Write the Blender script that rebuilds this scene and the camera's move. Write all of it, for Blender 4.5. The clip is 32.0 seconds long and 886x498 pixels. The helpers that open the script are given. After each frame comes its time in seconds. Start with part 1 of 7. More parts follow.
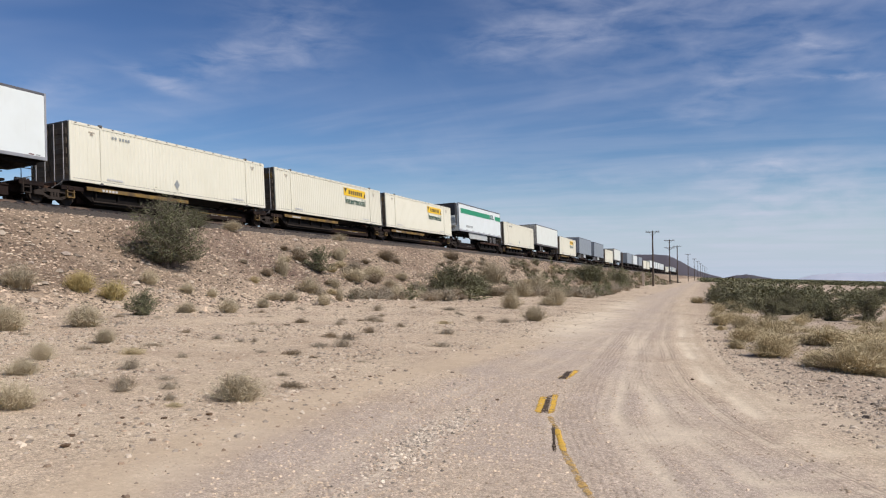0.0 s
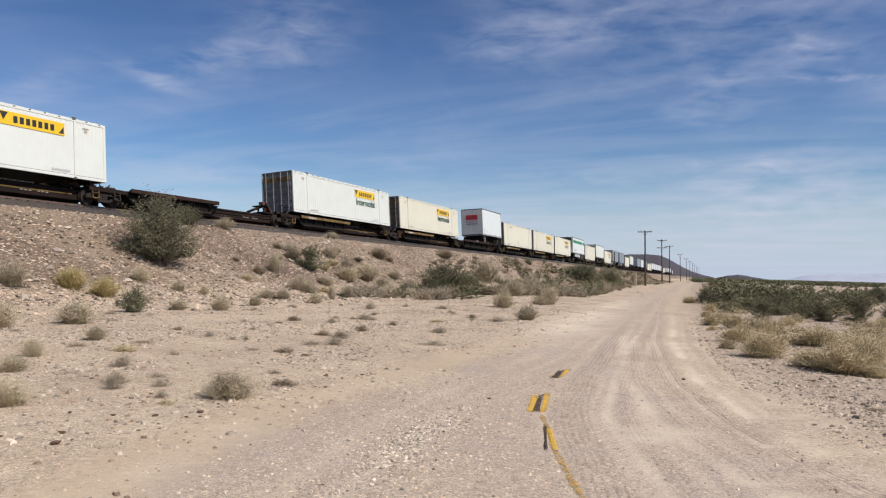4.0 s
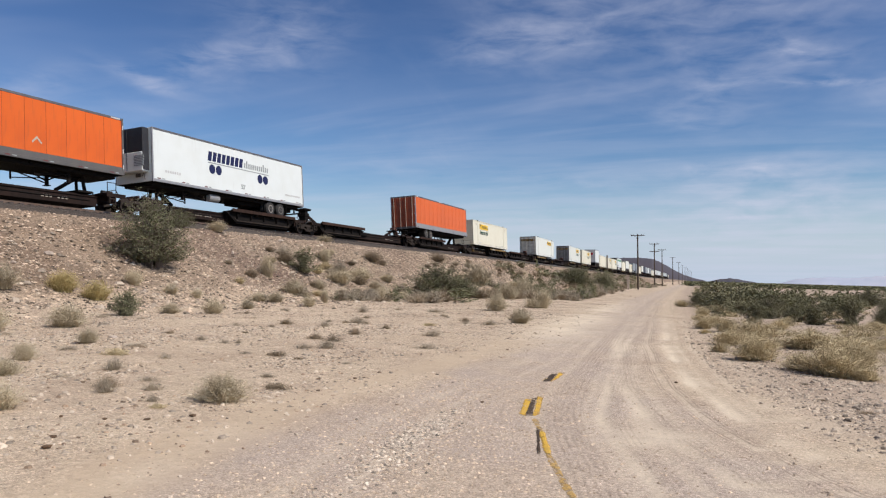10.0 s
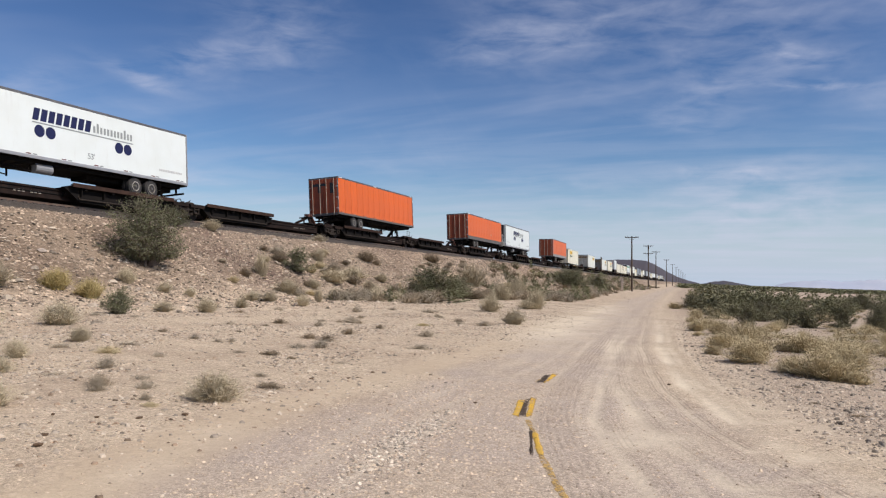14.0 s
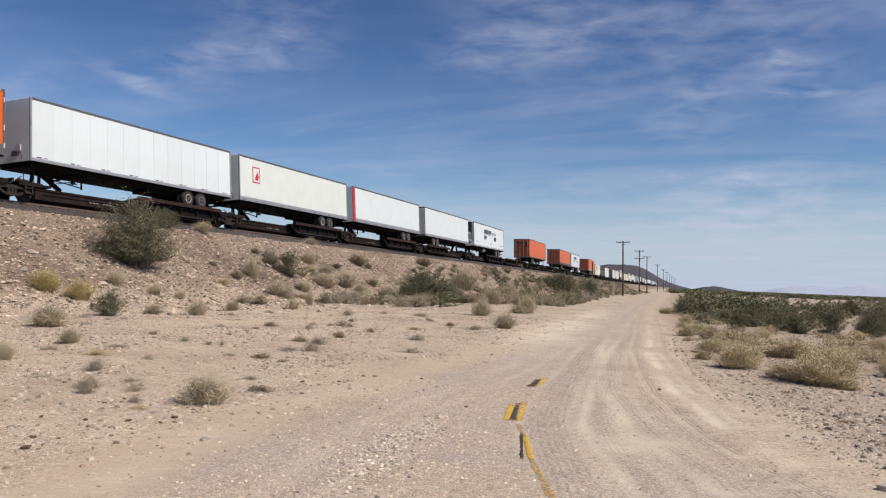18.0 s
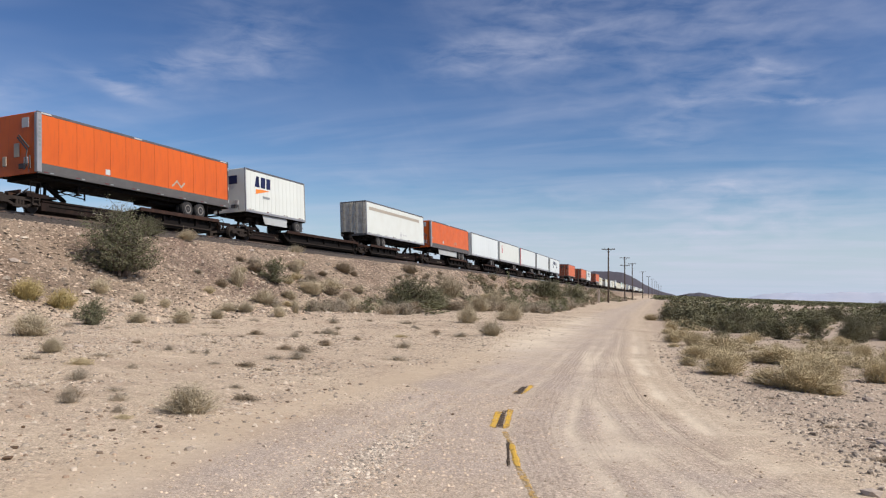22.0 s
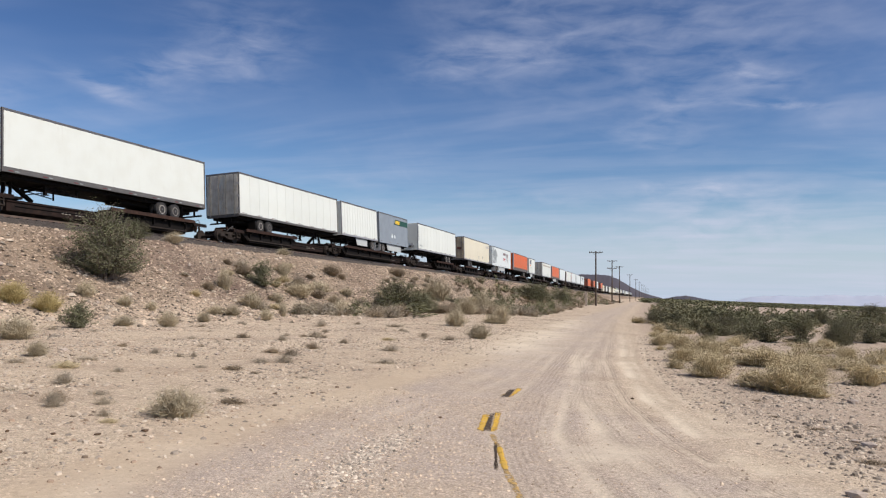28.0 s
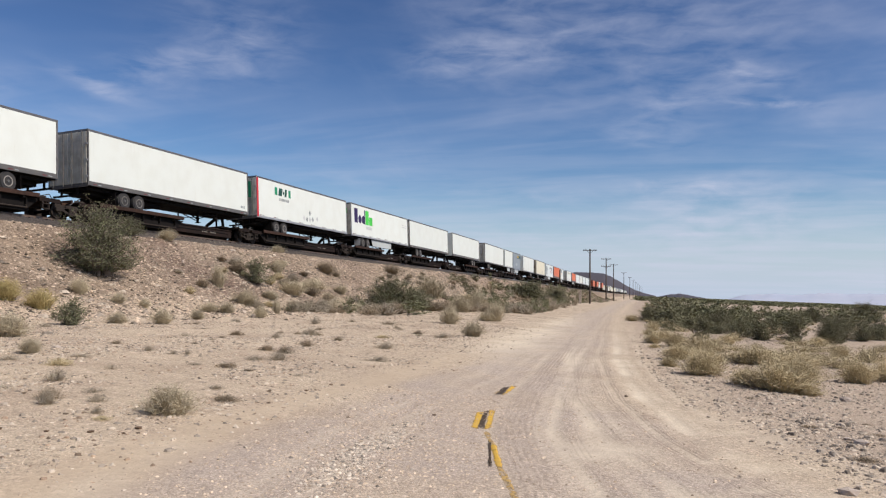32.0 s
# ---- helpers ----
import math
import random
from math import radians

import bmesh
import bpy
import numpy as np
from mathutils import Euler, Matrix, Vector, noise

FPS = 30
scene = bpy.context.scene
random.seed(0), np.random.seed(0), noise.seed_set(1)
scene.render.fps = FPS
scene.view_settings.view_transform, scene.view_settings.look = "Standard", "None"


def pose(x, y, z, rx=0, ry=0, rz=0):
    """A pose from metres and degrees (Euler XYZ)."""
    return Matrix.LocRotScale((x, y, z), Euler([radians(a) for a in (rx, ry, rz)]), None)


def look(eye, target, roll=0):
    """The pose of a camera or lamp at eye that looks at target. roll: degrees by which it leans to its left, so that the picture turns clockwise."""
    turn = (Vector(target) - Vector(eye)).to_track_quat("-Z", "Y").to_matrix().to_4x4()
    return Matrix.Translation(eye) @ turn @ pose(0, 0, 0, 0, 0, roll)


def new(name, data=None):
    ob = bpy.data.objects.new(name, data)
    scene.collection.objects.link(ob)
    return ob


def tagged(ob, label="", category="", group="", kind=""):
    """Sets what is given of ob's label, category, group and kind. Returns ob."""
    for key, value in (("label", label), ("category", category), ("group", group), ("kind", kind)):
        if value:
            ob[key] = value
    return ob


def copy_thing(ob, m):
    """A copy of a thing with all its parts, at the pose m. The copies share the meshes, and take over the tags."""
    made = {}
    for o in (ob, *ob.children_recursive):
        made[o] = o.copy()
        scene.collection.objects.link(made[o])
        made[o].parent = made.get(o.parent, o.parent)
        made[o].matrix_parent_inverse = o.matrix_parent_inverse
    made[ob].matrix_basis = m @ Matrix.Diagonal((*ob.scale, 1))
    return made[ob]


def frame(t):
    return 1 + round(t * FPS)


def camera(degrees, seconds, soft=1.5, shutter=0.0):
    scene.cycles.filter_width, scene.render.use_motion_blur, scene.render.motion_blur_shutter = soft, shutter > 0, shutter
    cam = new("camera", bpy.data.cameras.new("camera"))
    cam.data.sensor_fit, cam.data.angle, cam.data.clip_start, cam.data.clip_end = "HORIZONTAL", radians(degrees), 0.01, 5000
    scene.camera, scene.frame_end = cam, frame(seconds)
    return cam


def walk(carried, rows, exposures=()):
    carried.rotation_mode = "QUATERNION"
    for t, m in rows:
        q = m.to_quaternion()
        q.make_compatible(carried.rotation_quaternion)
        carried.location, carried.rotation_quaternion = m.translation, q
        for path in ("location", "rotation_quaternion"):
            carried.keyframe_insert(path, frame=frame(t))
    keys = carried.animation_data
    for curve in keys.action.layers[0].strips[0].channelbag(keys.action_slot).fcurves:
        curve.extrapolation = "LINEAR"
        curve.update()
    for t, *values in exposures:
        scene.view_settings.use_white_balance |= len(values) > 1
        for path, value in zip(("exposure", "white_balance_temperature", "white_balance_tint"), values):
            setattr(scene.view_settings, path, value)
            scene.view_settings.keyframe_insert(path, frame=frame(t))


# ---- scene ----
from functools import lru_cache

# ---- camera and its way ----
cam = camera(56.8, 32.0, soft=1.2)
walk(cam, [
    (0.0, pose(0, 0, 1.6, 92.07, 0.30, 17.88)),
    (0.5, pose(0, 0, 1.6, 92.08, 0.32, 17.84)),
    (1.0, pose(0, 0, 1.6, 92.06, 0.29, 17.76)),
    (1.5, pose(0, 0, 1.6, 92.00, 0.27, 17.69)),
    (2.0, pose(0, 0, 1.6, 91.93, 0.22, 17.69)),
    (2.5, pose(0, 0, 1.6, 91.95, 0.26, 17.64)),
    (3.0, pose(0, 0, 1.6, 91.98, 0.20, 17.56)),
    (3.5, pose(0, 0, 1.6, 91.97, 0.06, 17.47)),
    (5.5, pose(0, 0, 1.6, 92.02, -0.06, 17.19)),
    (6.0, pose(0, 0, 1.6, 92.04, 0.00, 17.21)),
    (6.5, pose(0, 0, 1.6, 92.05, 0.02, 17.13)),
    (7.0, pose(0, 0, 1.6, 92.10, -0.02, 17.07)),
    (7.5, pose(0, 0, 1.6, 92.15, -0.03, 17.06)),
    (8.0, pose(0, 0, 1.6, 92.22, 0.05, 17.01)),
    (8.5, pose(0, 0, 1.6, 92.25, 0.08, 17.05)),
    (9.0, pose(0, 0, 1.6, 92.23, 0.09, 17.07)),
    (9.5, pose(0, 0, 1.6, 92.22, 0.05, 16.98)),
    (10.0, pose(0, 0, 1.6, 92.21, -0.04, 16.88)),
    (10.5, pose(0, 0, 1.6, 92.16, -0.05, 16.89)),
    (11.0, pose(0, 0, 1.6, 92.20, -0.05, 16.88)),
    (11.5, pose(0, 0, 1.6, 92.21, -0.08, 16.88)),
    (12.0, pose(0, 0, 1.6, 92.17, -0.28, 16.83)),
    (12.5, pose(0, 0, 1.6, 92.17, -0.42, 16.74)),
    (13.0, pose(0, 0, 1.6, 92.18, -0.47, 16.58)),
    (13.5, pose(0, 0, 1.6, 92.23, -0.46, 16.52)),
    (14.0, pose(0, 0, 1.6, 92.24, -0.47, 16.47)),
    (14.5, pose(0, 0, 1.6, 92.26, -0.56, 16.39)),
    (16.5, pose(0, 0, 1.6, 92.60, -0.60, 16.19)),
    (17.0, pose(0, 0, 1.6, 92.51, -0.64, 16.08)),
    (17.5, pose(0, 0, 1.6, 92.51, -0.70, 15.96)),
    (18.0, pose(0, 0, 1.6, 92.51, -0.80, 15.87)),
    (18.5, pose(0, 0, 1.6, 92.57, -0.80, 15.54)),
    (19.0, pose(0, 0, 1.6, 92.63, -0.82, 15.24)),
    (19.5, pose(0, 0, 1.6, 92.65, -0.86, 15.10)),
    (20.0, pose(0, 0, 1.6, 92.82, -0.78, 15.07)),
    (20.5, pose(0, 0, 1.6, 93.02, -0.58, 14.97)),
    (21.0, pose(0, 0, 1.6, 93.05, -0.58, 15.02)),
    (21.5, pose(0, 0, 1.6, 93.08, -0.62, 14.99)),
    (22.0, pose(0, 0, 1.6, 93.04, -0.60, 14.90)),
    (22.5, pose(0, 0, 1.6, 92.90, -0.74, 14.93)),
    (23.0, pose(0, 0, 1.6, 92.94, -0.80, 14.99)),
    (23.5, pose(0, 0, 1.6, 92.98, -0.75, 15.02)),
    (24.0, pose(0, 0, 1.6, 92.96, -0.73, 14.83)),
    (24.5, pose(0, 0, 1.6, 92.97, -0.78, 14.63)),
    (25.0, pose(0, 0, 1.6, 93.22, -0.64, 14.44)),
    (25.5, pose(0, 0, 1.6, 93.31, -0.55, 14.33)),
    (27.5, pose(0, 0, 1.6, 93.29, -0.60, 14.08)),
    (28.0, pose(0, 0, 1.6, 93.26, -0.60, 14.05)),
    (28.5, pose(0, 0, 1.6, 93.20, -0.62, 14.08)),
    (29.0, pose(0, 0, 1.6, 93.20, -0.55, 14.19)),
    (29.5, pose(0, 0, 1.6, 93.31, -0.56, 14.13)),
    (30.0, pose(0, 0, 1.6, 93.33, -0.62, 13.97)),
    (30.5, pose(0, 0, 1.6, 93.23, -0.66, 13.86)),
    (31.0, pose(0, 0, 1.6, 93.13, -0.62, 13.81)),
    (31.5, pose(0, 0, 1.6, 93.07, -0.67, 13.72)),
    (32.0, pose(0, 0, 1.6, 93.10, -0.68, 13.65)),
], exposures=[(0.0, 0.04, 6500, 14), (3.0, 0.06, 6500, 14), (6.0, 0.12, 6500, 14), (8.0, 0.16, 6500, 14), (10.0, 0.1, 6500, 14), (11.0, 0.12, 6500, 14), (12.0, 0.2, 6500, 14), (13.0, 0.22, 6500, 14), (14.0, 0.07, 6500, 14), (17.0, 0.04, 6500, 14), (19.0, 0.02, 6500, 14), (22.0, 0.1, 6500, 14), (32.0, 0.1, 6500, 14)])

# ---- the plan: line of the railway and lie of the land ----
# The line of the railway: a gentle curve that straightens to +Y; s is the way along it.
LINE_S = np.arange(-760.0, 2600.0, 2.0)
_turn = 0.00103 * 34.45 * np.log1p(np.exp(np.clip((127.5 - np.maximum(LINE_S, -60.0)) / 34.45, -50, 50)))
LINE_H = _turn
_dx, _dy = np.sin(_turn), np.cos(_turn)
_x = np.concatenate(([0.0], np.cumsum((_dx[1:] + _dx[:-1]))))
_y = np.concatenate(([0.0], np.cumsum((_dy[1:] + _dy[:-1]))))
_k = int(np.searchsorted(LINE_S, 60.0))
LINE_X, LINE_Y = _x - _x[_k] - 28.6, _y - _y[_k] + 60.0


def rail_z(s):
    """Height of the rail tops along the line."""
    s = np.asarray(s, float)
    return 1.6 + np.where(s > 0, 2.0 + 2.0 * np.exp(-np.maximum(s, 0) / 180.0), 4.0 - s * 0.0111)


def natural_z(x, y):
    x = np.asarray(x, float)
    left = 1.7 * (1 - np.exp(np.minimum(x, 0) * 0.045 / 1.7)) + np.clip(-x - 60, 0, None) * 0.004
    along = -0.5 * (1 - np.exp(-np.clip(np.asarray(y, float) - 25, 0, None) / 80.0))
    return np.where(x < 0, left, -0.028 * x) + along


def line_offset(x, y):
    """Distance to the right of the track's middle, and the way s there."""
    s = np.interp(y, LINE_Y, LINE_S)
    u = (x - np.interp(y, LINE_Y, LINE_X)) * np.cos(np.interp(y, LINE_Y, LINE_H))
    return u, s


def ground_z(x, y):
    """Height of the ground: natural slope with the railway bank on it."""
    x, y = np.asarray(x, float), np.asarray(y, float)
    u, s = line_offset(x, y)
    a = np.abs(u)
    r = rail_z(s)
    bank = np.where(a < 1.75, r - 0.2, np.where(a < 2.9, r - 0.2 - (a - 1.75) * 0.43, np.where(a < 4.3, r - 0.695 - (a - 2.9) * 0.05, r - 0.765 - (a - 4.3) / 1.75)))
    nat = natural_z(x, y)
    d = bank - nat
    k = 0.9
    return np.where(d > k, bank, np.where(d < -k, nat, nat + (d + k) ** 2 / (4 * k)))

# ---- world and sun ----
SUN_AZ, SUN_EL = 100.0, 47.0   # degrees from +Y towards +X, and above the horizon
world = bpy.data.worlds.new("desert_sky")
scene.world = world
world.use_nodes = True
wn, wl = world.node_tree.nodes, world.node_tree.links
wn.clear()


def wmath(op, a, b=0.0):
    n = wn.new("ShaderNodeMath")
    n.operation = op
    for i, v in enumerate((a, b)):
        if isinstance(v, (int, float)):
            n.inputs[i].default_value = v
        else:
            wl.new(v, n.inputs[i])
    return n.outputs[0]


sky = wn.new("ShaderNodeTexSky")
sky.sky_type, sky.sun_disc = "NISHITA", False
sky.sun_elevation, sky.sun_rotation = radians(SUN_EL), radians(SUN_AZ)
sky.altitude, sky.air_density, sky.dust_density, sky.ozone_density = 300, 1.0, 0.5, 3.0
tc = wn.new("ShaderNodeTexCoord")
sep = wn.new("ShaderNodeSeparateXYZ")
wl.new(tc.outputs["Generated"], sep.inputs[0])
up = wmath("ADD", wmath("MAXIMUM", sep.outputs[2], 0.0), 0.09)
px, py = wmath("DIVIDE", sep.outputs[0], up), wmath("DIVIDE", sep.outputs[1], up)
flat = wn.new("ShaderNodeCombineXYZ")
wl.new(px, flat.inputs[0]), wl.new(py, flat.inputs[1])


def cirrus(scale, turn, stretch, detail, lo, hi, offset, warp=1.0):
    """A layer of drawn-out high cloud: its cover from 0 to 1."""
    mp = wn.new("ShaderNodeMapping")
    mp.inputs["Rotation"].default_value = (0, 0, radians(turn))
    mp.inputs["Scale"].default_value = (1.0, stretch, 1.0)
    mp.inputs["Location"].default_value = offset
    wl.new(flat.outputs[0], mp.inputs[0])
    nz = wn.new("ShaderNodeTexNoise")
    nz.inputs["Scale"].default_value, nz.inputs["Detail"].default_value = scale, detail
    nz.inputs["Roughness"].default_value, nz.inputs["Distortion"].default_value = 0.58, warp
    wl.new(mp.outputs[0], nz.inputs["Vector"])
    mr = wn.new("ShaderNodeMapRange")
    mr.interpolation_type = "SMOOTHSTEP"
    mr.inputs["From Min"].default_value, mr.inputs["From Max"].default_value = lo, hi
    wl.new(nz.outputs[0], mr.inputs[0])
    return mr.outputs[0]


broad = cirrus(0.55, 20, 1.6, 4, 0.46, 0.72, (3.1, 0.4, 0), 0.6)
streak = cirrus(1.5, 62, 0.32, 8, 0.5, 0.78, (1.7, 2.2, 0), 0.9)
low = cirrus(0.7, 8, 3.2, 5, 0.4, 0.66, (0.3, 5.1, 0), 0.5)
near_horizon = wn.new("ShaderNodeMapRange")
for key_, v_ in (("From Min", 0.05), ("From Max", 0.26), ("To Min", 1.0), ("To Max", 0.0)):
    near_horizon.inputs[key_].default_value = v_
wl.new(sep.outputs[2], near_horizon.inputs[0])
veil = wmath("MULTIPLY", low, near_horizon.outputs[0])
cover = wmath("ADD", wmath("MULTIPLY", broad, 0.30), wmath("MULTIPLY", wmath("MULTIPLY", streak, wmath("ADD", broad, 0.3)), 0.35))
# single wisps: azimuth, height, half length, half width, slant (degrees), strength
WISPS = [(-37.3, 13.2, 2.2, 0.3, -15, 0.8), (-33.9, 14.5, 3.4, 0.63, 13, 0.35), (-28.2, 17.2, 4.8, 2.17, -13, 0.34), (-30.9, 14.7, 5.4, 1.19, 23, 0.30), (-11.6, 16.1, 4.7, 0.87, 5, 0.50), (0.2, 10.7, 3.3, 0.63, -10, 0.32), (7.2, 14.4, 2.3, 0.47, -7, 0.50), (8.6, 12.4, 2.7, 0.28, -8, 0.75), (2.3, 12.8, 3.7, 1.03, 20, 0.28), (-6.2, 6.8, 4.9, 0.36, -2, 0.40), (3.7, 7.3, 5.0, 0.47, -2, 0.6), (5.3, 4.7, 6.8, 1.6, 4, 1.05), (-20.4, 7.4, 5.6, 0.71, -8, 0.22), (-34.5, 6.9, 4.1, 0.32, -2, 0.28), (-43.8, 11.9, 2.8, 0.71, 23, 0.40), (-8.6, 3.8, 7.6, 0.79, -4, 0.40), (3.0, 17.0, 10.0, 4.5, 4, 0.34), (-9.0, 19.0, 7.0, 3.0, -4, 0.27)]
azim = wmath("MULTIPLY", wmath("ARCTAN2", sep.outputs[0], sep.outputs[1]), 57.2958)
elev = wmath("MULTIPLY", wmath("ARCSINE", sep.outputs[2]), 57.2958)
angles = wn.new("ShaderNodeCombineXYZ")
wl.new(azim, angles.inputs[0]), wl.new(elev, angles.inputs[1])


def ruffle(scale, detail, dist):
    nz = wn.new("ShaderNodeTexNoise")
    nz.inputs["Scale"].default_value, nz.inputs["Detail"].default_value = scale, detail
    nz.inputs["Roughness"].default_value, nz.inputs["Distortion"].default_value = 0.56, dist
    mp = wn.new("ShaderNodeMapping")
    mp.inputs["Rotation"].default_value, mp.inputs["Scale"].default_value = (0, 0, radians(14)), (0.45, 1.5, 1.0)
    wl.new(angles.outputs[0], mp.inputs[0]), wl.new(mp.outputs[0], nz.inputs["Vector"])
    return nz.outputs[0]


bend, fray = wmath("SUBTRACT", ruffle(0.32, 4, 0.4), 0.5), ruffle(0.6, 6, 0.35)
fray = wmath("MAXIMUM", wmath("MULTIPLY", wmath("SUBTRACT", fray, 0.34), 2.6), 0.0)
wisps = None
for az0, el0, len_, wid_, slant, power in WISPS:
    wid_ = wid_ * 1.3 + 0.08
    ca, sa = math.cos(radians(slant)), math.sin(radians(slant))
    da, de = wmath("SUBTRACT", azim, az0), wmath("SUBTRACT", elev, el0)
    u_ = wmath("DIVIDE", wmath("ADD", wmath("MULTIPLY", da, ca), wmath("MULTIPLY", de, sa)), len_)
    v_ = wmath("DIVIDE", wmath("ADD", wmath("SUBTRACT", wmath("MULTIPLY", de, ca), wmath("MULTIPLY", da, sa)), wmath("MULTIPLY", bend, 2.6 * min(1.0, wid_ + 0.2))), wid_)
    r2 = wmath("ADD", wmath("MULTIPLY", u_, u_), wmath("MULTIPLY", v_, v_))
    one = wmath("MULTIPLY", wmath("EXPONENT", wmath("MULTIPLY", r2, -1.0)), power)
    wisps = one if wisps is None else wmath("ADD", wisps, one)
cover = wmath("ADD", wmath("MULTIPLY", cover, 0.66), wmath("MULTIPLY", veil, 0.26))
cover = wmath("MINIMUM", wmath("ADD", cover, wmath("MULTIPLY", wmath("MULTIPLY", wisps, fray), 0.72)), 0.85)
mixc = wn.new("ShaderNodeMix")
mixc.data_type = "RGBA"
wl.new(cover, mixc.inputs["Factor"])
# a clear, saturated desert blue
scaled = wn.new("ShaderNodeVectorMath")
scaled.operation = "SCALE"
scaled.inputs["Scale"].default_value = 0.113
wl.new(sky.outputs[0], scaled.inputs[0])
deep = wn.new("ShaderNodeGamma")
deep.inputs["Gamma"].default_value = 1.53
wl.new(scaled.outputs[0], deep.inputs[0])
haze = wn.new("ShaderNodeMapRange")
haze.interpolation_type = "SMOOTHSTEP"
for key_, v_ in (("From Min", -0.01), ("From Max", 0.145), ("To Min", 0.92), ("To Max", 0.0)):
    haze.inputs[key_].default_value = v_
wl.new(sep.outputs[2], haze.inputs[0])
hazy = wn.new("ShaderNodeMix")
hazy.data_type = "RGBA"
wl.new(haze.outputs[0], hazy.inputs["Factor"])
wl.new(deep.outputs[0], hazy.inputs["A"])
hazy.inputs["B"].default_value = (0.47, 0.575, 0.70, 1)
wl.new(hazy.outputs["Result"], mixc.inputs["A"])
mixc.inputs["B"].default_value = (0.56, 0.60, 0.72, 1)
bg = wn.new("ShaderNodeBackground")
bg.inputs["Strength"].default_value = 1.0
wl.new(mixc.outputs["Result"], bg.inputs[0])
wo = wn.new("ShaderNodeOutputWorld")
wl.new(bg.outputs[0], wo.inputs[0])

sun = new("sun", bpy.data.lights.new("sun", "SUN"))
sun.data.energy, sun.data.angle, sun.data.color = 4.4, radians(0.53), (1.0, 0.95, 0.87)
_a, _e = radians(SUN_AZ), radians(SUN_EL)
SUN_DIR = Vector((math.sin(_a) * math.cos(_e), math.cos(_a) * math.cos(_e), math.sin(_e)))
sun.matrix_world = look(SUN_DIR * 100, (0, 0, 0))

# ---- materials ----


def surface(name, base, second=None, scale=3.0, fine=60.0, rough=0.6, metal=0.0, bump=0.1, mix=0.5, dirt=None, dirt_amount=0.0, spread=0.06, streaks=False, spec=0.4):
    """A worn surface: two colours mixed at two scales, dirt in patches or in runs, fine relief."""
    m = bpy.data.materials.new(name)
    m.use_nodes = True
    n, l = m.node_tree.nodes, m.node_tree.links
    bs = n["Principled BSDF"]
    co = n.new("ShaderNodeTexCoord")
    second = second or tuple(c * 0.8 for c in base)

    def noise_of(sc, detail, stretch=None, rough_=0.55):
        t = n.new("ShaderNodeTexNoise")
        t.inputs["Scale"].default_value, t.inputs["Detail"].default_value, t.inputs["Roughness"].default_value = sc, detail, rough_
        if stretch:
            mp = n.new("ShaderNodeMapping")
            mp.inputs["Scale"].default_value = stretch
            l.new(co.outputs["Object"], mp.inputs[0])
            l.new(mp.outputs[0], t.inputs["Vector"])
        else:
            l.new(co.outputs["Object"], t.inputs["Vector"])
        return t.outputs[0]

    def ramp(x, lo, hi, top=1.0):
        r = n.new("ShaderNodeMapRange")
        r.interpolation_type = "SMOOTHSTEP"
        r.inputs["From Min"].default_value, r.inputs["From Max"].default_value, r.inputs["To Max"].default_value = lo, hi, top
        l.new(x, r.inputs[0])
        return r.outputs[0]

    def mixed(f, a, b):
        x = n.new("ShaderNodeMix")
        x.data_type = "RGBA"
        l.new(f, x.inputs["Factor"])
        for key, v in (("A", a), ("B", b)):
            if isinstance(v, tuple):
                x.inputs[key].default_value = (*v, 1)
            else:
                l.new(v, x.inputs[key])
        return x.outputs["Result"]

    col = mixed(ramp(noise_of(scale, 5), 0.35, 0.7, mix), base, second)
    grain = noise_of(fine, 3)
    col = mixed(ramp(grain, 0.5, 0.8, mix * 0.6), col, second)
    if dirt:
        d = noise_of(1.4, 6, (5.0, 5.0, 0.5) if streaks else None, 0.65)
        col = mixed(ramp(d, 0.62 - dirt_amount * 0.3, 0.85, 0.35 + dirt_amount * 0.5), col, dirt)
    if spread:
        info = n.new("ShaderNodeObjectInfo")
        hv = n.new("ShaderNodeHueSaturation")
        mr = n.new("ShaderNodeMapRange")
        mr.inputs["To Min"].default_value, mr.inputs["To Max"].default_value = 1 - spread, 1 + spread
        l.new(info.outputs["Random"], mr.inputs[0])
        l.new(mr.outputs[0], hv.inputs["Value"])
        l.new(col, hv.inputs["Color"])
        col = hv.outputs[0]
    l.new(col, bs.inputs["Base Color"])
    rr = n.new("ShaderNodeMapRange")
    rr.inputs["To Min"].default_value, rr.inputs["To Max"].default_value = max(rough - 0.12, 0.05), min(rough + 0.15, 1.0)
    l.new(noise_of(scale * 2.3, 4), rr.inputs[0])
    l.new(rr.outputs[0], bs.inputs["Roughness"])
    bs.inputs["Metallic"].default_value = metal
    bs.inputs["Specular IOR Level"].default_value = spec
    if bump:
        b = n.new("ShaderNodeBump")
        b.inputs["Strength"].default_value, b.inputs["Distance"].default_value = bump, 0.02
        l.new(grain, b.inputs["Height"])
        l.new(b.outputs[0], bs.inputs["Normal"])
    return m


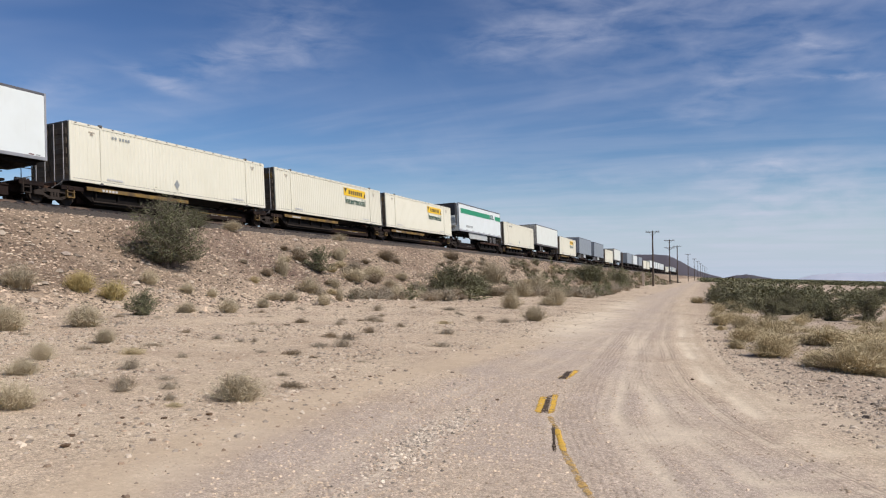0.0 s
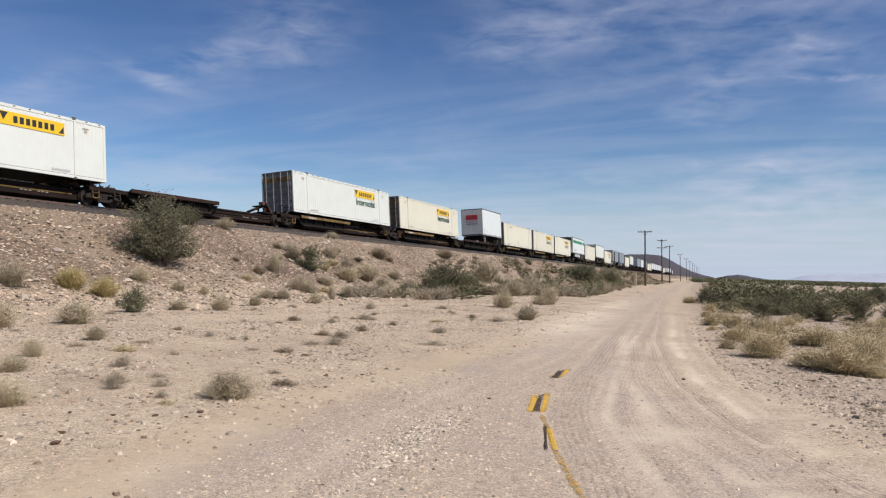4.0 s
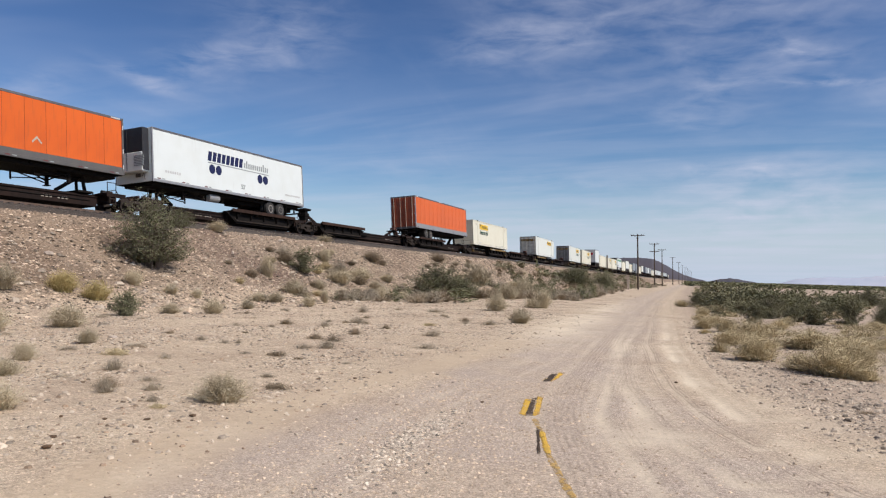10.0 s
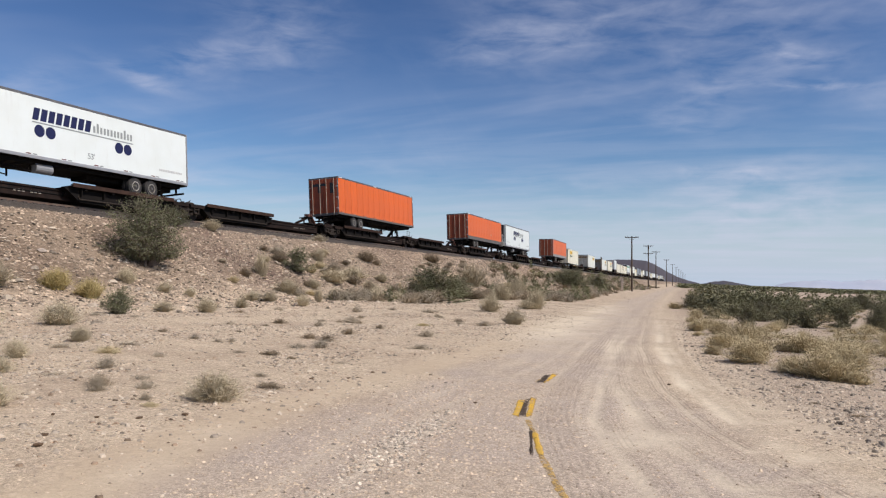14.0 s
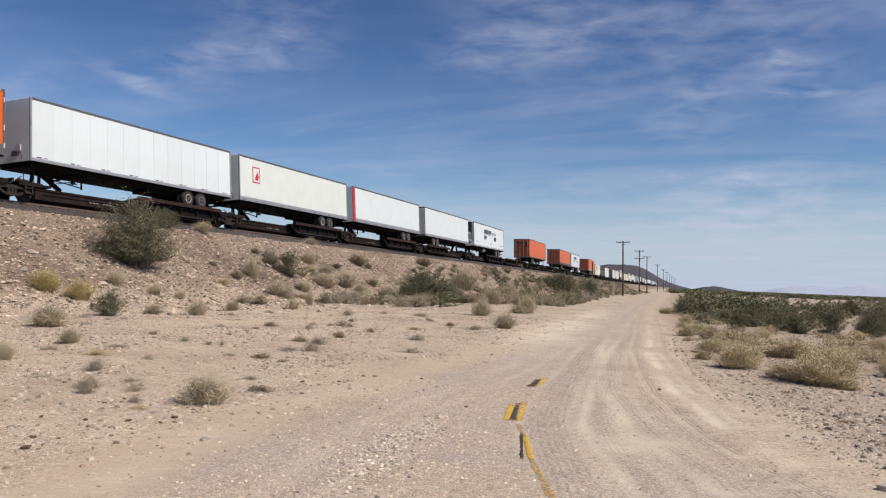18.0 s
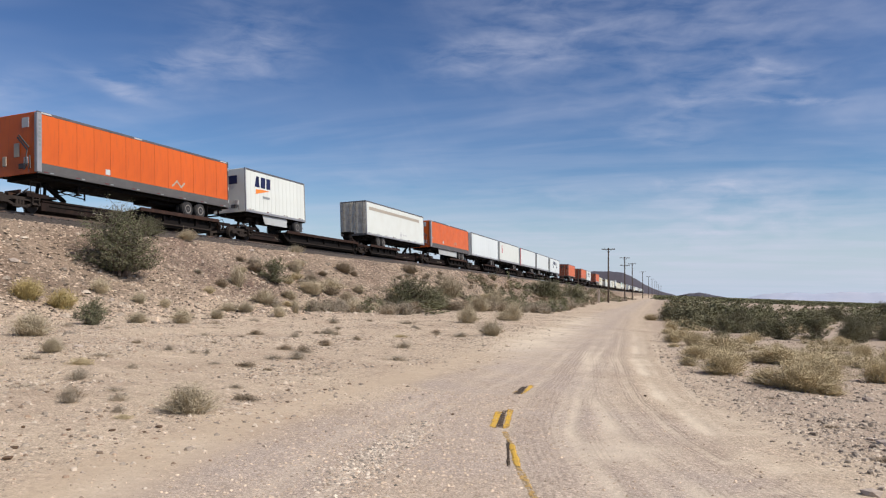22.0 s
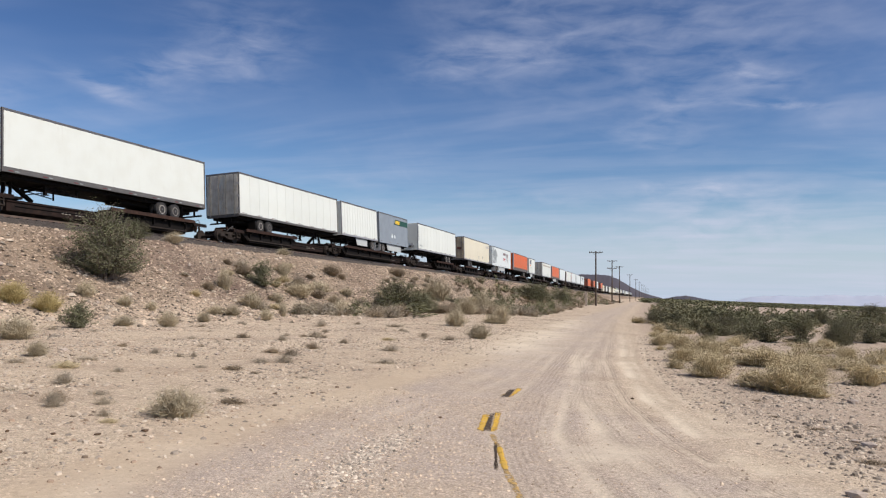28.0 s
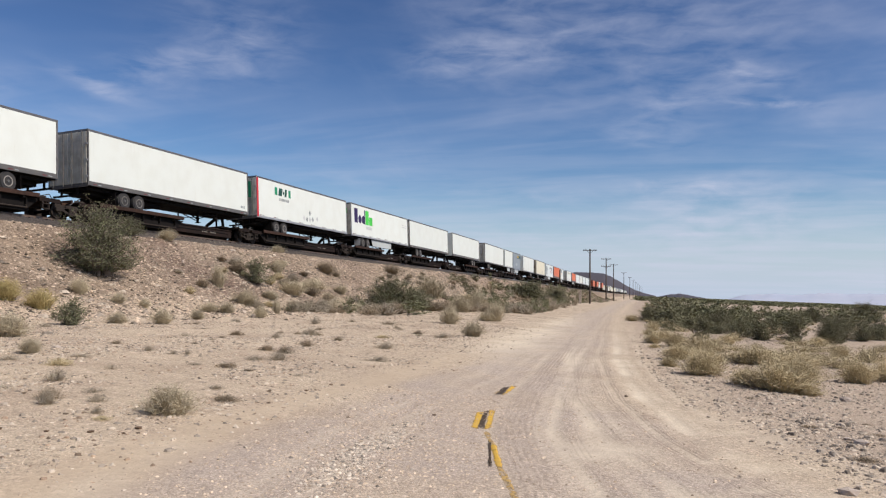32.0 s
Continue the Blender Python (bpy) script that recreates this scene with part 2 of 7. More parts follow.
DIRT = (0.20, 0.14, 0.09)
M_WHITE = surface("white_trailer_paint", (0.654, 0.695, 0.664), (0.600, 0.632, 0.585), 0.8, 30, 0.38, 0, 0.03, 0.5, (0.46, 0.43, 0.37), 0.17, 0.03, True)
M_WARM = surface("warm_white_paint", (0.654, 0.679, 0.611), (0.596, 0.606, 0.528), 0.8, 30, 0.42, 0, 0.03, 0.5, (0.46, 0.41, 0.32), 0.15, 0.03, True)
# off-white skirt greyed for the shade below the trailer, with dust patches
M_SKIRT = surface("shade_grey_dusty_skirt", (0.42, 0.44, 0.42), (0.33, 0.33, 0.30), 1.2, 30, 0.5, 0, 0.03, 0.5, (0.28, 0.23, 0.17), 0.3, 0.03)
M_CREAM = surface("cream_white_paint", (0.663, 0.619, 0.468), (0.587, 0.527, 0.374), 0.7, 30, 0.45, 0, 0.03, 0.5, (0.40, 0.30, 0.18), 0.38, 0.03, True)
M_BEIGE = surface("beige_container_paint", (0.657, 0.635, 0.507), (0.610, 0.584, 0.450), 0.6, 40, 0.5, 0, 0.04, 0.5, (0.35, 0.25, 0.15), 0.12, 0.05, True)
M_ORANGE = surface("orange_trailer_paint", (0.624, 0.113, 0.010), (0.512, 0.085, 0.009), 0.7, 30, 0.42, 0, 0.03, 0.6, (0.25, 0.07, 0.03), 0.4, 0.05, True)
M_ODOOR = surface("weathered_orange_door", (0.31, 0.058, 0.018), (0.17, 0.042, 0.02), 1.6, 30, 0.6, 0, 0.05, 0.7, (0.05, 0.025, 0.018), 0.6, 0.08, True)
M_GREY = surface("grey_trailer_paint", (0.22, 0.25, 0.27), (0.17, 0.19, 0.21), 0.9, 30, 0.4, 0, 0.03, 0.5, (0.28, 0.26, 0.22), 0.2, 0.04, True)
M_RAIL = surface("dull_aluminium", (0.36, 0.36, 0.36), (0.26, 0.26, 0.25), 2, 60, 0.5, 0.5, 0.06, 0.5, DIRT, 0.2)
M_DARKRAIL = surface("dark_grey_steel", (0.085, 0.082, 0.078), (0.12, 0.11, 0.10), 2, 60, 0.65, 0.0, 0.06, 0.5, DIRT, 0.2)
M_ROOF = surface("roof_edge", (0.105, 0.105, 0.11), (0.17, 0.165, 0.16), 2, 60, 0.5, 0.3, 0.05)
# near black: the shade under cars and trailers is put into this steel
M_STEEL = surface("shade_black_underframe_steel", (0.0095, 0.0082, 0.0075), (0.016, 0.0125, 0.010), 2.5, 60, 0.9, 0.0, 0.12, 0.5, (0.035, 0.024, 0.016), 0.05, spec=0.1)
M_TRUCK = surface("dusty_truck_steel", (0.040, 0.031, 0.025), (0.020, 0.016, 0.013), 3.0, 60, 0.85, 0.0, 0.12, 0.6, (0.12, 0.085, 0.06), 0.15, spec=0.15)
M_EDGE = surface("rusty_deck_edge", (0.050, 0.027, 0.019), (0.022, 0.014, 0.011), 2.6, 60, 0.85, 0, 0.15, 0.8, (0.22, 0.12, 0.05), 0.2, 0.2, spec=0.15)
# car paint darkened well below rust brown for the shade under the decks
M_RUST = surface("shade_dark_rust_paint", (0.013, 0.009, 0.0075), (0.034, 0.019, 0.014), 2.0, 60, 0.85, 0, 0.15, 0.6, (0.09, 0.055, 0.034), 0.14, 0.15, spec=0.15)
M_REDOX = surface("red_oxide_steel", (0.15, 0.06, 0.04), (0.09, 0.045, 0.035), 2.0, 60, 0.8, 0, 0.15, 0.6, (0.2, 0.13, 0.08), 0.25)
M_YELLOW = surface("safety_yellow_paint", (0.24, 0.145, 0.028), (0.07, 0.045, 0.024), 1.4, 60, 0.7, 0, 0.1, 0.9, (0.06, 0.04, 0.025), 0.7, 0.1)
M_TYRE = surface("tyre_rubber", (0.022, 0.022, 0.023), (0.06, 0.052, 0.043), 3, 80, 0.85, 0, 0.2)
M_HUB = surface("dusty_wheel_rim", (0.27, 0.25, 0.22), (0.13, 0.112, 0.09), 5, 60, 0.6, 0.1, 0.05, 0.6, None, 0, 0.45)
M_DOOR = surface("stained_container_door", (0.085, 0.064, 0.043), (0.15, 0.12, 0.085), 1.5, 50, 0.6, 0, 0.08, 0.6, (0.08, 0.055, 0.035), 0.4)
M_WDOOR = surface("grimy_white_door", (0.54, 0.52, 0.44), (0.36, 0.32, 0.245), 2.6, 40, 0.55, 0, 0.05, 0.7, (0.10, 0.066, 0.042), 0.5, 0.05, True)
M_CDOOR = surface("brown_stained_cream_door", (0.44, 0.37, 0.25), (0.27, 0.20, 0.12), 1.3, 30, 0.6, 0, 0.05, 0.8, (0.05, 0.03, 0.018), 0.75, 0.05, True)
M_GDOOR = surface("dark_grey_steel_door", (0.15, 0.15, 0.14), (0.09, 0.085, 0.075), 2.0, 40, 0.55, 0, 0.05, 0.7, (0.06, 0.045, 0.03), 0.4, 0.05, True)
M_BLACK = surface("black_paint", (0.02, 0.02, 0.022), (0.035, 0.035, 0.035), 3, 60, 0.5)
M_NAVY = surface("navy_print", (0.008, 0.011, 0.055), (0.011, 0.015, 0.07), 3, 60, 0.5, bump=0)
M_GREEN = surface("green_print", (0.015, 0.24, 0.11), (0.02, 0.20, 0.10), 3, 60, 0.5, bump=0)
M_DGREEN = surface("dark_green_print", (0.012, 0.06, 0.04), (0.016, 0.075, 0.05), 3, 60, 0.5, bump=0)
M_LIME = surface("bright_green_print", (0.06, 0.52, 0.06), (0.05, 0.45, 0.05), 3, 60, 0.5, bump=0)
M_PURPLE = surface("purple_print", (0.022, 0.007, 0.06), (0.026, 0.009, 0.07), 3, 60, 0.5, bump=0)
M_RED = surface("red_print", (0.50, 0.025, 0.03), (0.42, 0.03, 0.035), 3, 60, 0.5, bump=0)
M_MAROON = surface("dark_red_print", (0.13, 0.03, 0.03), (0.09, 0.028, 0.026), 3, 60, 0.5, bump=0)
M_BANNER = surface("yellow_print", (0.78, 0.50, 0.02), (0.70, 0.42, 0.02), 3, 60, 0.5, bump=0)
M_LOGOGREY = surface("grey_print", (0.24, 0.26, 0.25), (0.27, 0.29, 0.28), 3, 60, 0.5, bump=0)
M_PALEGREY = surface("pale_grey_print", (0.50, 0.50, 0.48), (0.44, 0.44, 0.42), 3, 60, 0.5, bump=0)
M_TAN = surface("tan_print", (0.40, 0.35, 0.27), (0.36, 0.31, 0.24), 2, 60, 0.5, bump=0)
M_FLAME = surface("orange_print", (0.75, 0.22, 0.03), (0.7, 0.2, 0.03), 3, 60, 0.5, bump=0)
M_POLE = surface("weathered_pole_wood", (0.085, 0.062, 0.045), (0.05, 0.038, 0.03), 1.2, 40, 0.85, 0, 0.2)
M_TIE = surface("creosoted_tie_wood", (0.06, 0.05, 0.043), (0.10, 0.085, 0.07), 2, 50, 0.9, 0, 0.2)
M_TRACK = surface("worn_rail_steel", (0.12, 0.075, 0.05), (0.20, 0.15, 0.11), 3, 60, 0.45, 0.5, 0.08)
M_STONE = surface("pale_desert_stone", (0.50, 0.42, 0.34), (0.36, 0.28, 0.22), 3, 40, 0.9, 0, 0.3, 0.6, None, 0, 0.25)
M_DSTONE = surface("dark_desert_stone", (0.105, 0.064, 0.036), (0.15, 0.095, 0.055), 5, 60, 0.9, 0, 0.3, 0.6, None, 0, 0.2)
def worn_paint(name, fresh, faded, cover):
    """Paint or asphalt worn through to the dirt in flakes."""
    m = surface(name, fresh, faded, 9, 90, 0.85, 0, 0.25, 0.7)
    n, l = m.node_tree.nodes, m.node_tree.links
    bs = n["Principled BSDF"]
    co = n.new("ShaderNodeTexCoord")
    f = n.new("ShaderNodeTexNoise")
    f.inputs["Scale"].default_value, f.inputs["Detail"].default_value, f.inputs["Roughness"].default_value = 11.0, 7.0, 0.75
    l.new(co.outputs["Object"], f.inputs["Vector"])
    r = n.new("ShaderNodeMapRange")
    r.inputs["From Min"].default_value, r.inputs["From Max"].default_value = cover - 0.05, cover + 0.08
    l.new(f.outputs[0], r.inputs[0])
    # more of it is gone towards the rim
    at = n.new("ShaderNodeAttribute")
    at.attribute_name = "inner"
    rim = n.new("ShaderNodeMapRange")
    for k, v in (("From Min", 0.0), ("From Max", 0.4), ("To Min", 0.16), ("To Max", 0.0)):
        rim.inputs[k].default_value = v
    l.new(at.outputs["Fac"], rim.inputs[0])
    worn = n.new("ShaderNodeMath")
    l.new(f.outputs[0], worn.inputs[0]), l.new(rim.outputs[0], worn.inputs[1])
    l.new(worn.outputs[0], r.inputs[0])
    r.inputs["To Min"].default_value, r.inputs["To Max"].default_value = 1.0, 0.0
    l.new(r.outputs[0], bs.inputs["Alpha"])
    return m


M_ASPHALT = worn_paint("old_asphalt", (0.048, 0.030, 0.016), (0.09, 0.06, 0.034), 0.60)
M_PAINT = worn_paint("worn_road_paint", (0.60, 0.355, 0.035), (0.52, 0.33, 0.08), 0.60)
M_FADED = worn_paint("faded_road_paint", (0.48, 0.30, 0.085), (0.44, 0.32, 0.16), 0.50)

# ---- mesh helpers ----


def bm_box(bm, x0, x1, y0, y1, z0, z1, bevel=0.0):
    m = Matrix.LocRotScale(((x0 + x1) / 2, (y0 + y1) / 2, (z0 + z1) / 2), None, (abs(x1 - x0), abs(y1 - y0), abs(z1 - z0)))
    made = bmesh.ops.create_cube(bm, size=1, matrix=m)
    if bevel:
        edges = list({e for v in made["verts"] for e in v.link_edges})
        bmesh.ops.bevel(bm, geom=edges, offset=bevel, segments=1, affect="EDGES")
    return bm


def bm_rod(bm, a, b, r, n=8, r2=None, caps=True):
    a, b = Vector(a), Vector(b)
    d = b - a
    m = Matrix.Translation((a + b) / 2) @ d.to_track_quat("Z", "Y").to_matrix().to_4x4()
    bmesh.ops.create_cone(bm, cap_ends=caps, segments=n, radius1=r, radius2=r if r2 is None else r2, depth=d.length, matrix=m)
    return bm


def bm_beam(bm, a, b, w, h):
    """A square beam from a to b."""
    a, b = Vector(a), Vector(b)
    d = b - a
    m = Matrix.Translation((a + b) / 2) @ d.to_track_quat("Y", "Z").to_matrix().to_4x4() @ Matrix.Diagonal((w, d.length, h, 1))
    bmesh.ops.create_cube(bm, size=1, matrix=m)
    return bm


def boxes(*rows, bevel=0.0):
    bm = bmesh.new()
    for r in rows:
        bm_box(bm, *r, bevel=bevel)
    return bm


def rods(*rows, n=8):
    bm = bmesh.new()
    for a, b, r in rows:
        bm_rod(bm, a, b, r, n)
    return bm


def beams(*rows):
    bm = bmesh.new()
    for r in rows:
        bm_beam(bm, *r)
    return bm


def plate(points, x, thick=0.006):
    """A thin raised shape on a wall that faces +X; points are (y, z)."""
    bm = bmesh.new()
    f = bm.faces.new([bm.verts.new((x, y, z)) for y, z in points])
    f.normal_update()
    if f.normal.x < 0:
        f.normal_flip()
    out = bmesh.ops.extrude_face_region(bm, geom=[f])
    for v in [g for g in out["geom"] if isinstance(g, bmesh.types.BMVert)]:
        v.co.x += thick
    bmesh.ops.recalc_face_normals(bm, faces=bm.faces)
    return bm


def disc(y, z, r, n=28, squash=1.0):
    return [(y + r * squash * math.cos(i / n * math.tau), z + r * math.sin(i / n * math.tau)) for i in range(n)]


def rect(y0, y1, z0, z1, lean=0.0):
    return [(y0, z0), (y1, z0), (y1 + lean, z1), (y0 + lean, z1)]


def plates(shapes, x, thick=0.006):
    bm = bmesh.new()
    for s in shapes:
        b = plate(s, x, thick)
        me = bpy.data.meshes.new("x")
        b.to_mesh(me)
        b.free()
        bm.from_mesh(me)
        bpy.data.meshes.remove(me)
    return bm


def mesh_of(name, bm, material, smooth=False):
    me = bpy.data.meshes.new(name)
    bm.to_mesh(me)
    bm.free()
    if smooth:
        me.polygons.foreach_set("use_smooth", [True] * len(me.polygons))
    if material:
        me.materials.append(material)
    return me


def part(name, bm, material, parent, label="", smooth=False):
    ob = new(name, mesh_of(name, bm, material, smooth))
    ob.parent = parent
    return tagged(ob, label) if label else ob


def part_of(name, me, parent, at=(0, 0, 0), label=""):
    ob = new(name, me)
    ob.parent, ob.location = parent, at
    return tagged(ob, label) if label else ob


def thing(name, label, category, group="", kind=""):
    return tagged(new(name), label, category, group, kind)


def sheet(name, verts, faces, material, smooth=False):
    me = bpy.data.meshes.new(name)
    me.from_pydata(verts, [], faces)
    if smooth:
        me.polygons.foreach_set("use_smooth", [True] * len(me.polygons))
    if material:
        me.materials.append(material)
    me.update()
    return me


def lettering(word, size, material):
    """The outline of a word as a mesh that faces +X, written along +Y."""
    cu = bpy.data.curves.new("word", "FONT")
    cu.body, cu.size, cu.extrude, cu.offset = word, size, 0.003, 0.012 * size
    ob = bpy.data.objects.new("word", cu)
    scene.collection.objects.link(ob)
    me = bpy.data.meshes.new_from_object(ob.evaluated_get(bpy.context.evaluated_depsgraph_get()))
    bpy.data.objects.remove(ob)
    me.transform(Matrix(((0, 0, 1, 0), (1, 0, 0, 0), (0, 1, 0, 0), (0, 0, 0, 1))))
    me.materials.clear()
    me.materials.append(material)
    return me


# ---- ground ----


def spread_axis(pieces):
    """Grid lines from (start, end, step) stretches."""
    out = []
    for a, b, st in pieces:
        out.extend(np.linspace(a, b, max(1, int(round((b - a) / st))), endpoint=False))
    return np.array(out + [pieces[-1][1]])


def value_noise(x, y, size, seed):
    """Smooth noise of the given size, from -1 to 1."""
    rng = np.random.RandomState(seed)
    table = rng.rand(64, 64) * 2 - 1
    ca, sa = math.cos(seed * 1.7), math.sin(seed * 1.7)
    fx, fy = (x * ca - y * sa) / size, (x * sa + y * ca) / size
    ix, iy = np.floor(fx).astype(int), np.floor(fy).astype(int)
    tx, ty = fx - ix, fy - iy
    tx, ty = tx * tx * (3 - 2 * tx), ty * ty * (3 - 2 * ty)
    a, b = table[ix % 64, iy % 64], table[(ix + 1) % 64, iy % 64]
    c, d = table[ix % 64, (iy + 1) % 64], table[(ix + 1) % 64, (iy + 1) % 64]
    return (a * (1 - tx) + b * tx) * (1 - ty) + (c * (1 - tx) + d * tx) * ty


# Wheel tracks on the dirt road: x at a few distances, for the one that bends ahead, the one that
# turns off, and the far edge of the gravel lane.
RUT_Y = np.array([2.0, 4.0, 5.5, 6.9, 8.0, 9.6, 10.9, 12.5, 15.0, 20.5, 37.0, 70.0, 160.0, 600.0])
RUT_AHEAD = np.array([0.5, -0.15, -0.53, -0.85, -1.13, -1.43, -1.57, -1.67, -1.75, -1.95, -2.5, -3.2, -4.2, -4.2])
RUT_TURN = np.array([7.0, 4.2, 2.35, 1.22, 0.8, 0.33, 0.05, -0.23, -0.5, -0.97, -1.6, -2.5, -3.2, -3.2])
RUT_EDGE = np.array([-3.9, -4.0, -4.2, -4.35, -4.45, -4.45, -4.4, -4.35, -4.25, -4.3, -4.9, -5.9, -6.4, -6.4])


def from_rut(x, y, rut):
    """Distance across a wheel track, to its right."""
    lean = np.interp(y, (RUT_Y[1:] + RUT_Y[:-1]) / 2, np.diff(rut) / np.diff(RUT_Y))
    return (x - np.interp(y, RUT_Y, rut)) / np.sqrt(1 + lean ** 2)


def road_masks(x, y):
    """Wheel-worn pale sand, loose grey gravel, and the smooth tan strip, from 0 to 1."""
    a, b, c = (from_rut(x, y, r) for r in (RUT_AHEAD, RUT_TURN, RUT_EDGE))
    on = np.clip((y - 1.0) / 2, 0, 1)
    wob = value_noise(x, y, 2.6, 3) * 0.06
    grow = 1 + np.clip(y - 20, 0, 60) * 0.012
    sand = np.zeros_like(x)
    for r, off, w, k in ((b, 0.36, 0.13, 0.95), (b, 0.60, 0.06, 0.6), (b, 0.92, 0.09, 0.5), (b, 1.5, 0.22, 0.4), (b, -0.78, 0.12, 0.65), (b, -0.5, 0.05, 0.5), (b, -0.1, 0.05, 0.6), (a, 0.42, 0.07, 0.75), (a, 0.24, 0.04, 0.5), (a, -0.3, 0.05, 0.4), (a, 0.8, 0.06, 0.4), (c, 0.2, 0.25, 0.2), (c, 1.3, 0.12, 0.25), (c, 1.75, 0.06, 0.3)):
        sand = np.maximum(sand, k * np.clip((46 - y) / 26, 0.25, 1) * np.exp(-(((r - off * grow + wob) / (w * grow)) ** 2)))
    loose = np.clip(1.5 * value_noise(x, y, 0.8, 18) + 0.9 * value_noise(x, y, 2.2, 19) - 0.25, 0, 1) * np.clip((a - 0.3) / 0.3, 0, 1) * np.clip((15 - y) / 6, 0, 1)
    sand = np.maximum(sand, 0.75 * loose)
    far_sand = np.exp(-(((c - 0.75) / 1.0) ** 2)) * np.clip((y - 16) / 8, 0, 1) * np.clip((70 - y) / 30, 0, 1) * np.clip(1.0 + 1.3 * value_noise(x, y, 3.1, 21) + 0.6 * value_noise(x, y, 0.9, 22), 0.15, 1)
    patch = 0.85 + 0.7 * value_noise(x, y, 0.9, 5) + 0.35 * value_noise(x, y, 2.6, 6)
    edge = 0.45 * value_noise(x, y, 1.9, 7) + 0.2 * value_noise(x, y, 0.5, 17)
    lane = np.clip((c - 0.5 + edge) / 0.5, 0, 1) * np.clip((0.5 + np.clip(8 - y, 0, 4) + edge - b) / 1.2, 0, 1)
    strip = np.clip((c + 0.35 + edge * 0.6) / 0.4, 0, 1) * np.clip((0.6 + edge * 0.6 - c) / 0.4, 0, 1) * np.clip((26 - y) / 10, 0, 1)
    return np.clip(np.maximum(sand * patch, 0.95 * far_sand), 0, 1) * on, np.clip(lane * (0.8 + 0.35 * value_noise(x, y, 0.7, 8)), 0, 1) * on, strip * on


def relief(x, y):
    """Small unevenness of the ground, in metres."""
    u, s = line_offset(x, y)
    near = np.exp(-np.maximum(np.hypot(x, y) - 30, 0) / 60)
    slope = np.clip((np.abs(u) - 4.2) / 1.0, 0, 1) * np.clip((16 - np.abs(u)) / 4, 0, 1)
    r = 0.03 * value_noise(x, y, 2.3, 11) + 0.009 * value_noise(x, y, 0.7, 12) + 0.003 * value_noise(x, y, 0.25, 13)
    r = r * (0.6 + 2.4 * slope) + slope * 0.16 * value_noise(x, y, 3.7, 14)
    off = np.clip((x - 0.5) / 3, 0, 1) + np.clip((-x - 6) / 3, 0, 1)
    r = r + off * 0.05 * value_noise(x, y, 1.4, 15)
    sand, gravel, strip = road_masks(x, y)
    calm = np.clip((np.abs(u) - 3.0) / 1.2, 0, 1)
    return r * near * calm - 0.02 * sand * near


GU = spread_axis([(-4800, -400, 400), (-400, -60, 20), (-60, -12, 3), (-12, -5, 0.7), (-5, 5, 0.24), (5, 20, 0.3), (20, 24, 0.2), (24, 34, 0.07), (34, 40, 0.25), (40, 60, 0.8), (60, 160, 4), (160, 800, 40), (800, 5000, 300)])
GY = spread_axis([(-900, -100, 25), (-100, -10, 3), (-10, 3, 0.5), (3, 14, 0.09), (14, 26, 0.2), (26, 60, 0.45), (60, 150, 1.5), (150, 400, 6), (400, 1200, 40), (1200, 4900, 300)])
gu, gy = np.meshgrid(GU, GY)
gx = np.interp(gy, LINE_Y, LINE_X) + gu / np.cos(np.interp(gy, LINE_Y, LINE_H))
gz = ground_z(gx, gy) + relief(gx, gy)
rows_n, cols_n = gx.shape
idx = np.arange(rows_n * cols_n).reshape(rows_n, cols_n)
faces = np.stack((idx[:-1, :-1], idx[:-1, 1:], idx[1:, 1:], idx[1:, :-1]), -1).reshape(-1, 4)

M_GROUND = bpy.data.materials.new("desert_ground")
M_GROUND.use_nodes = True


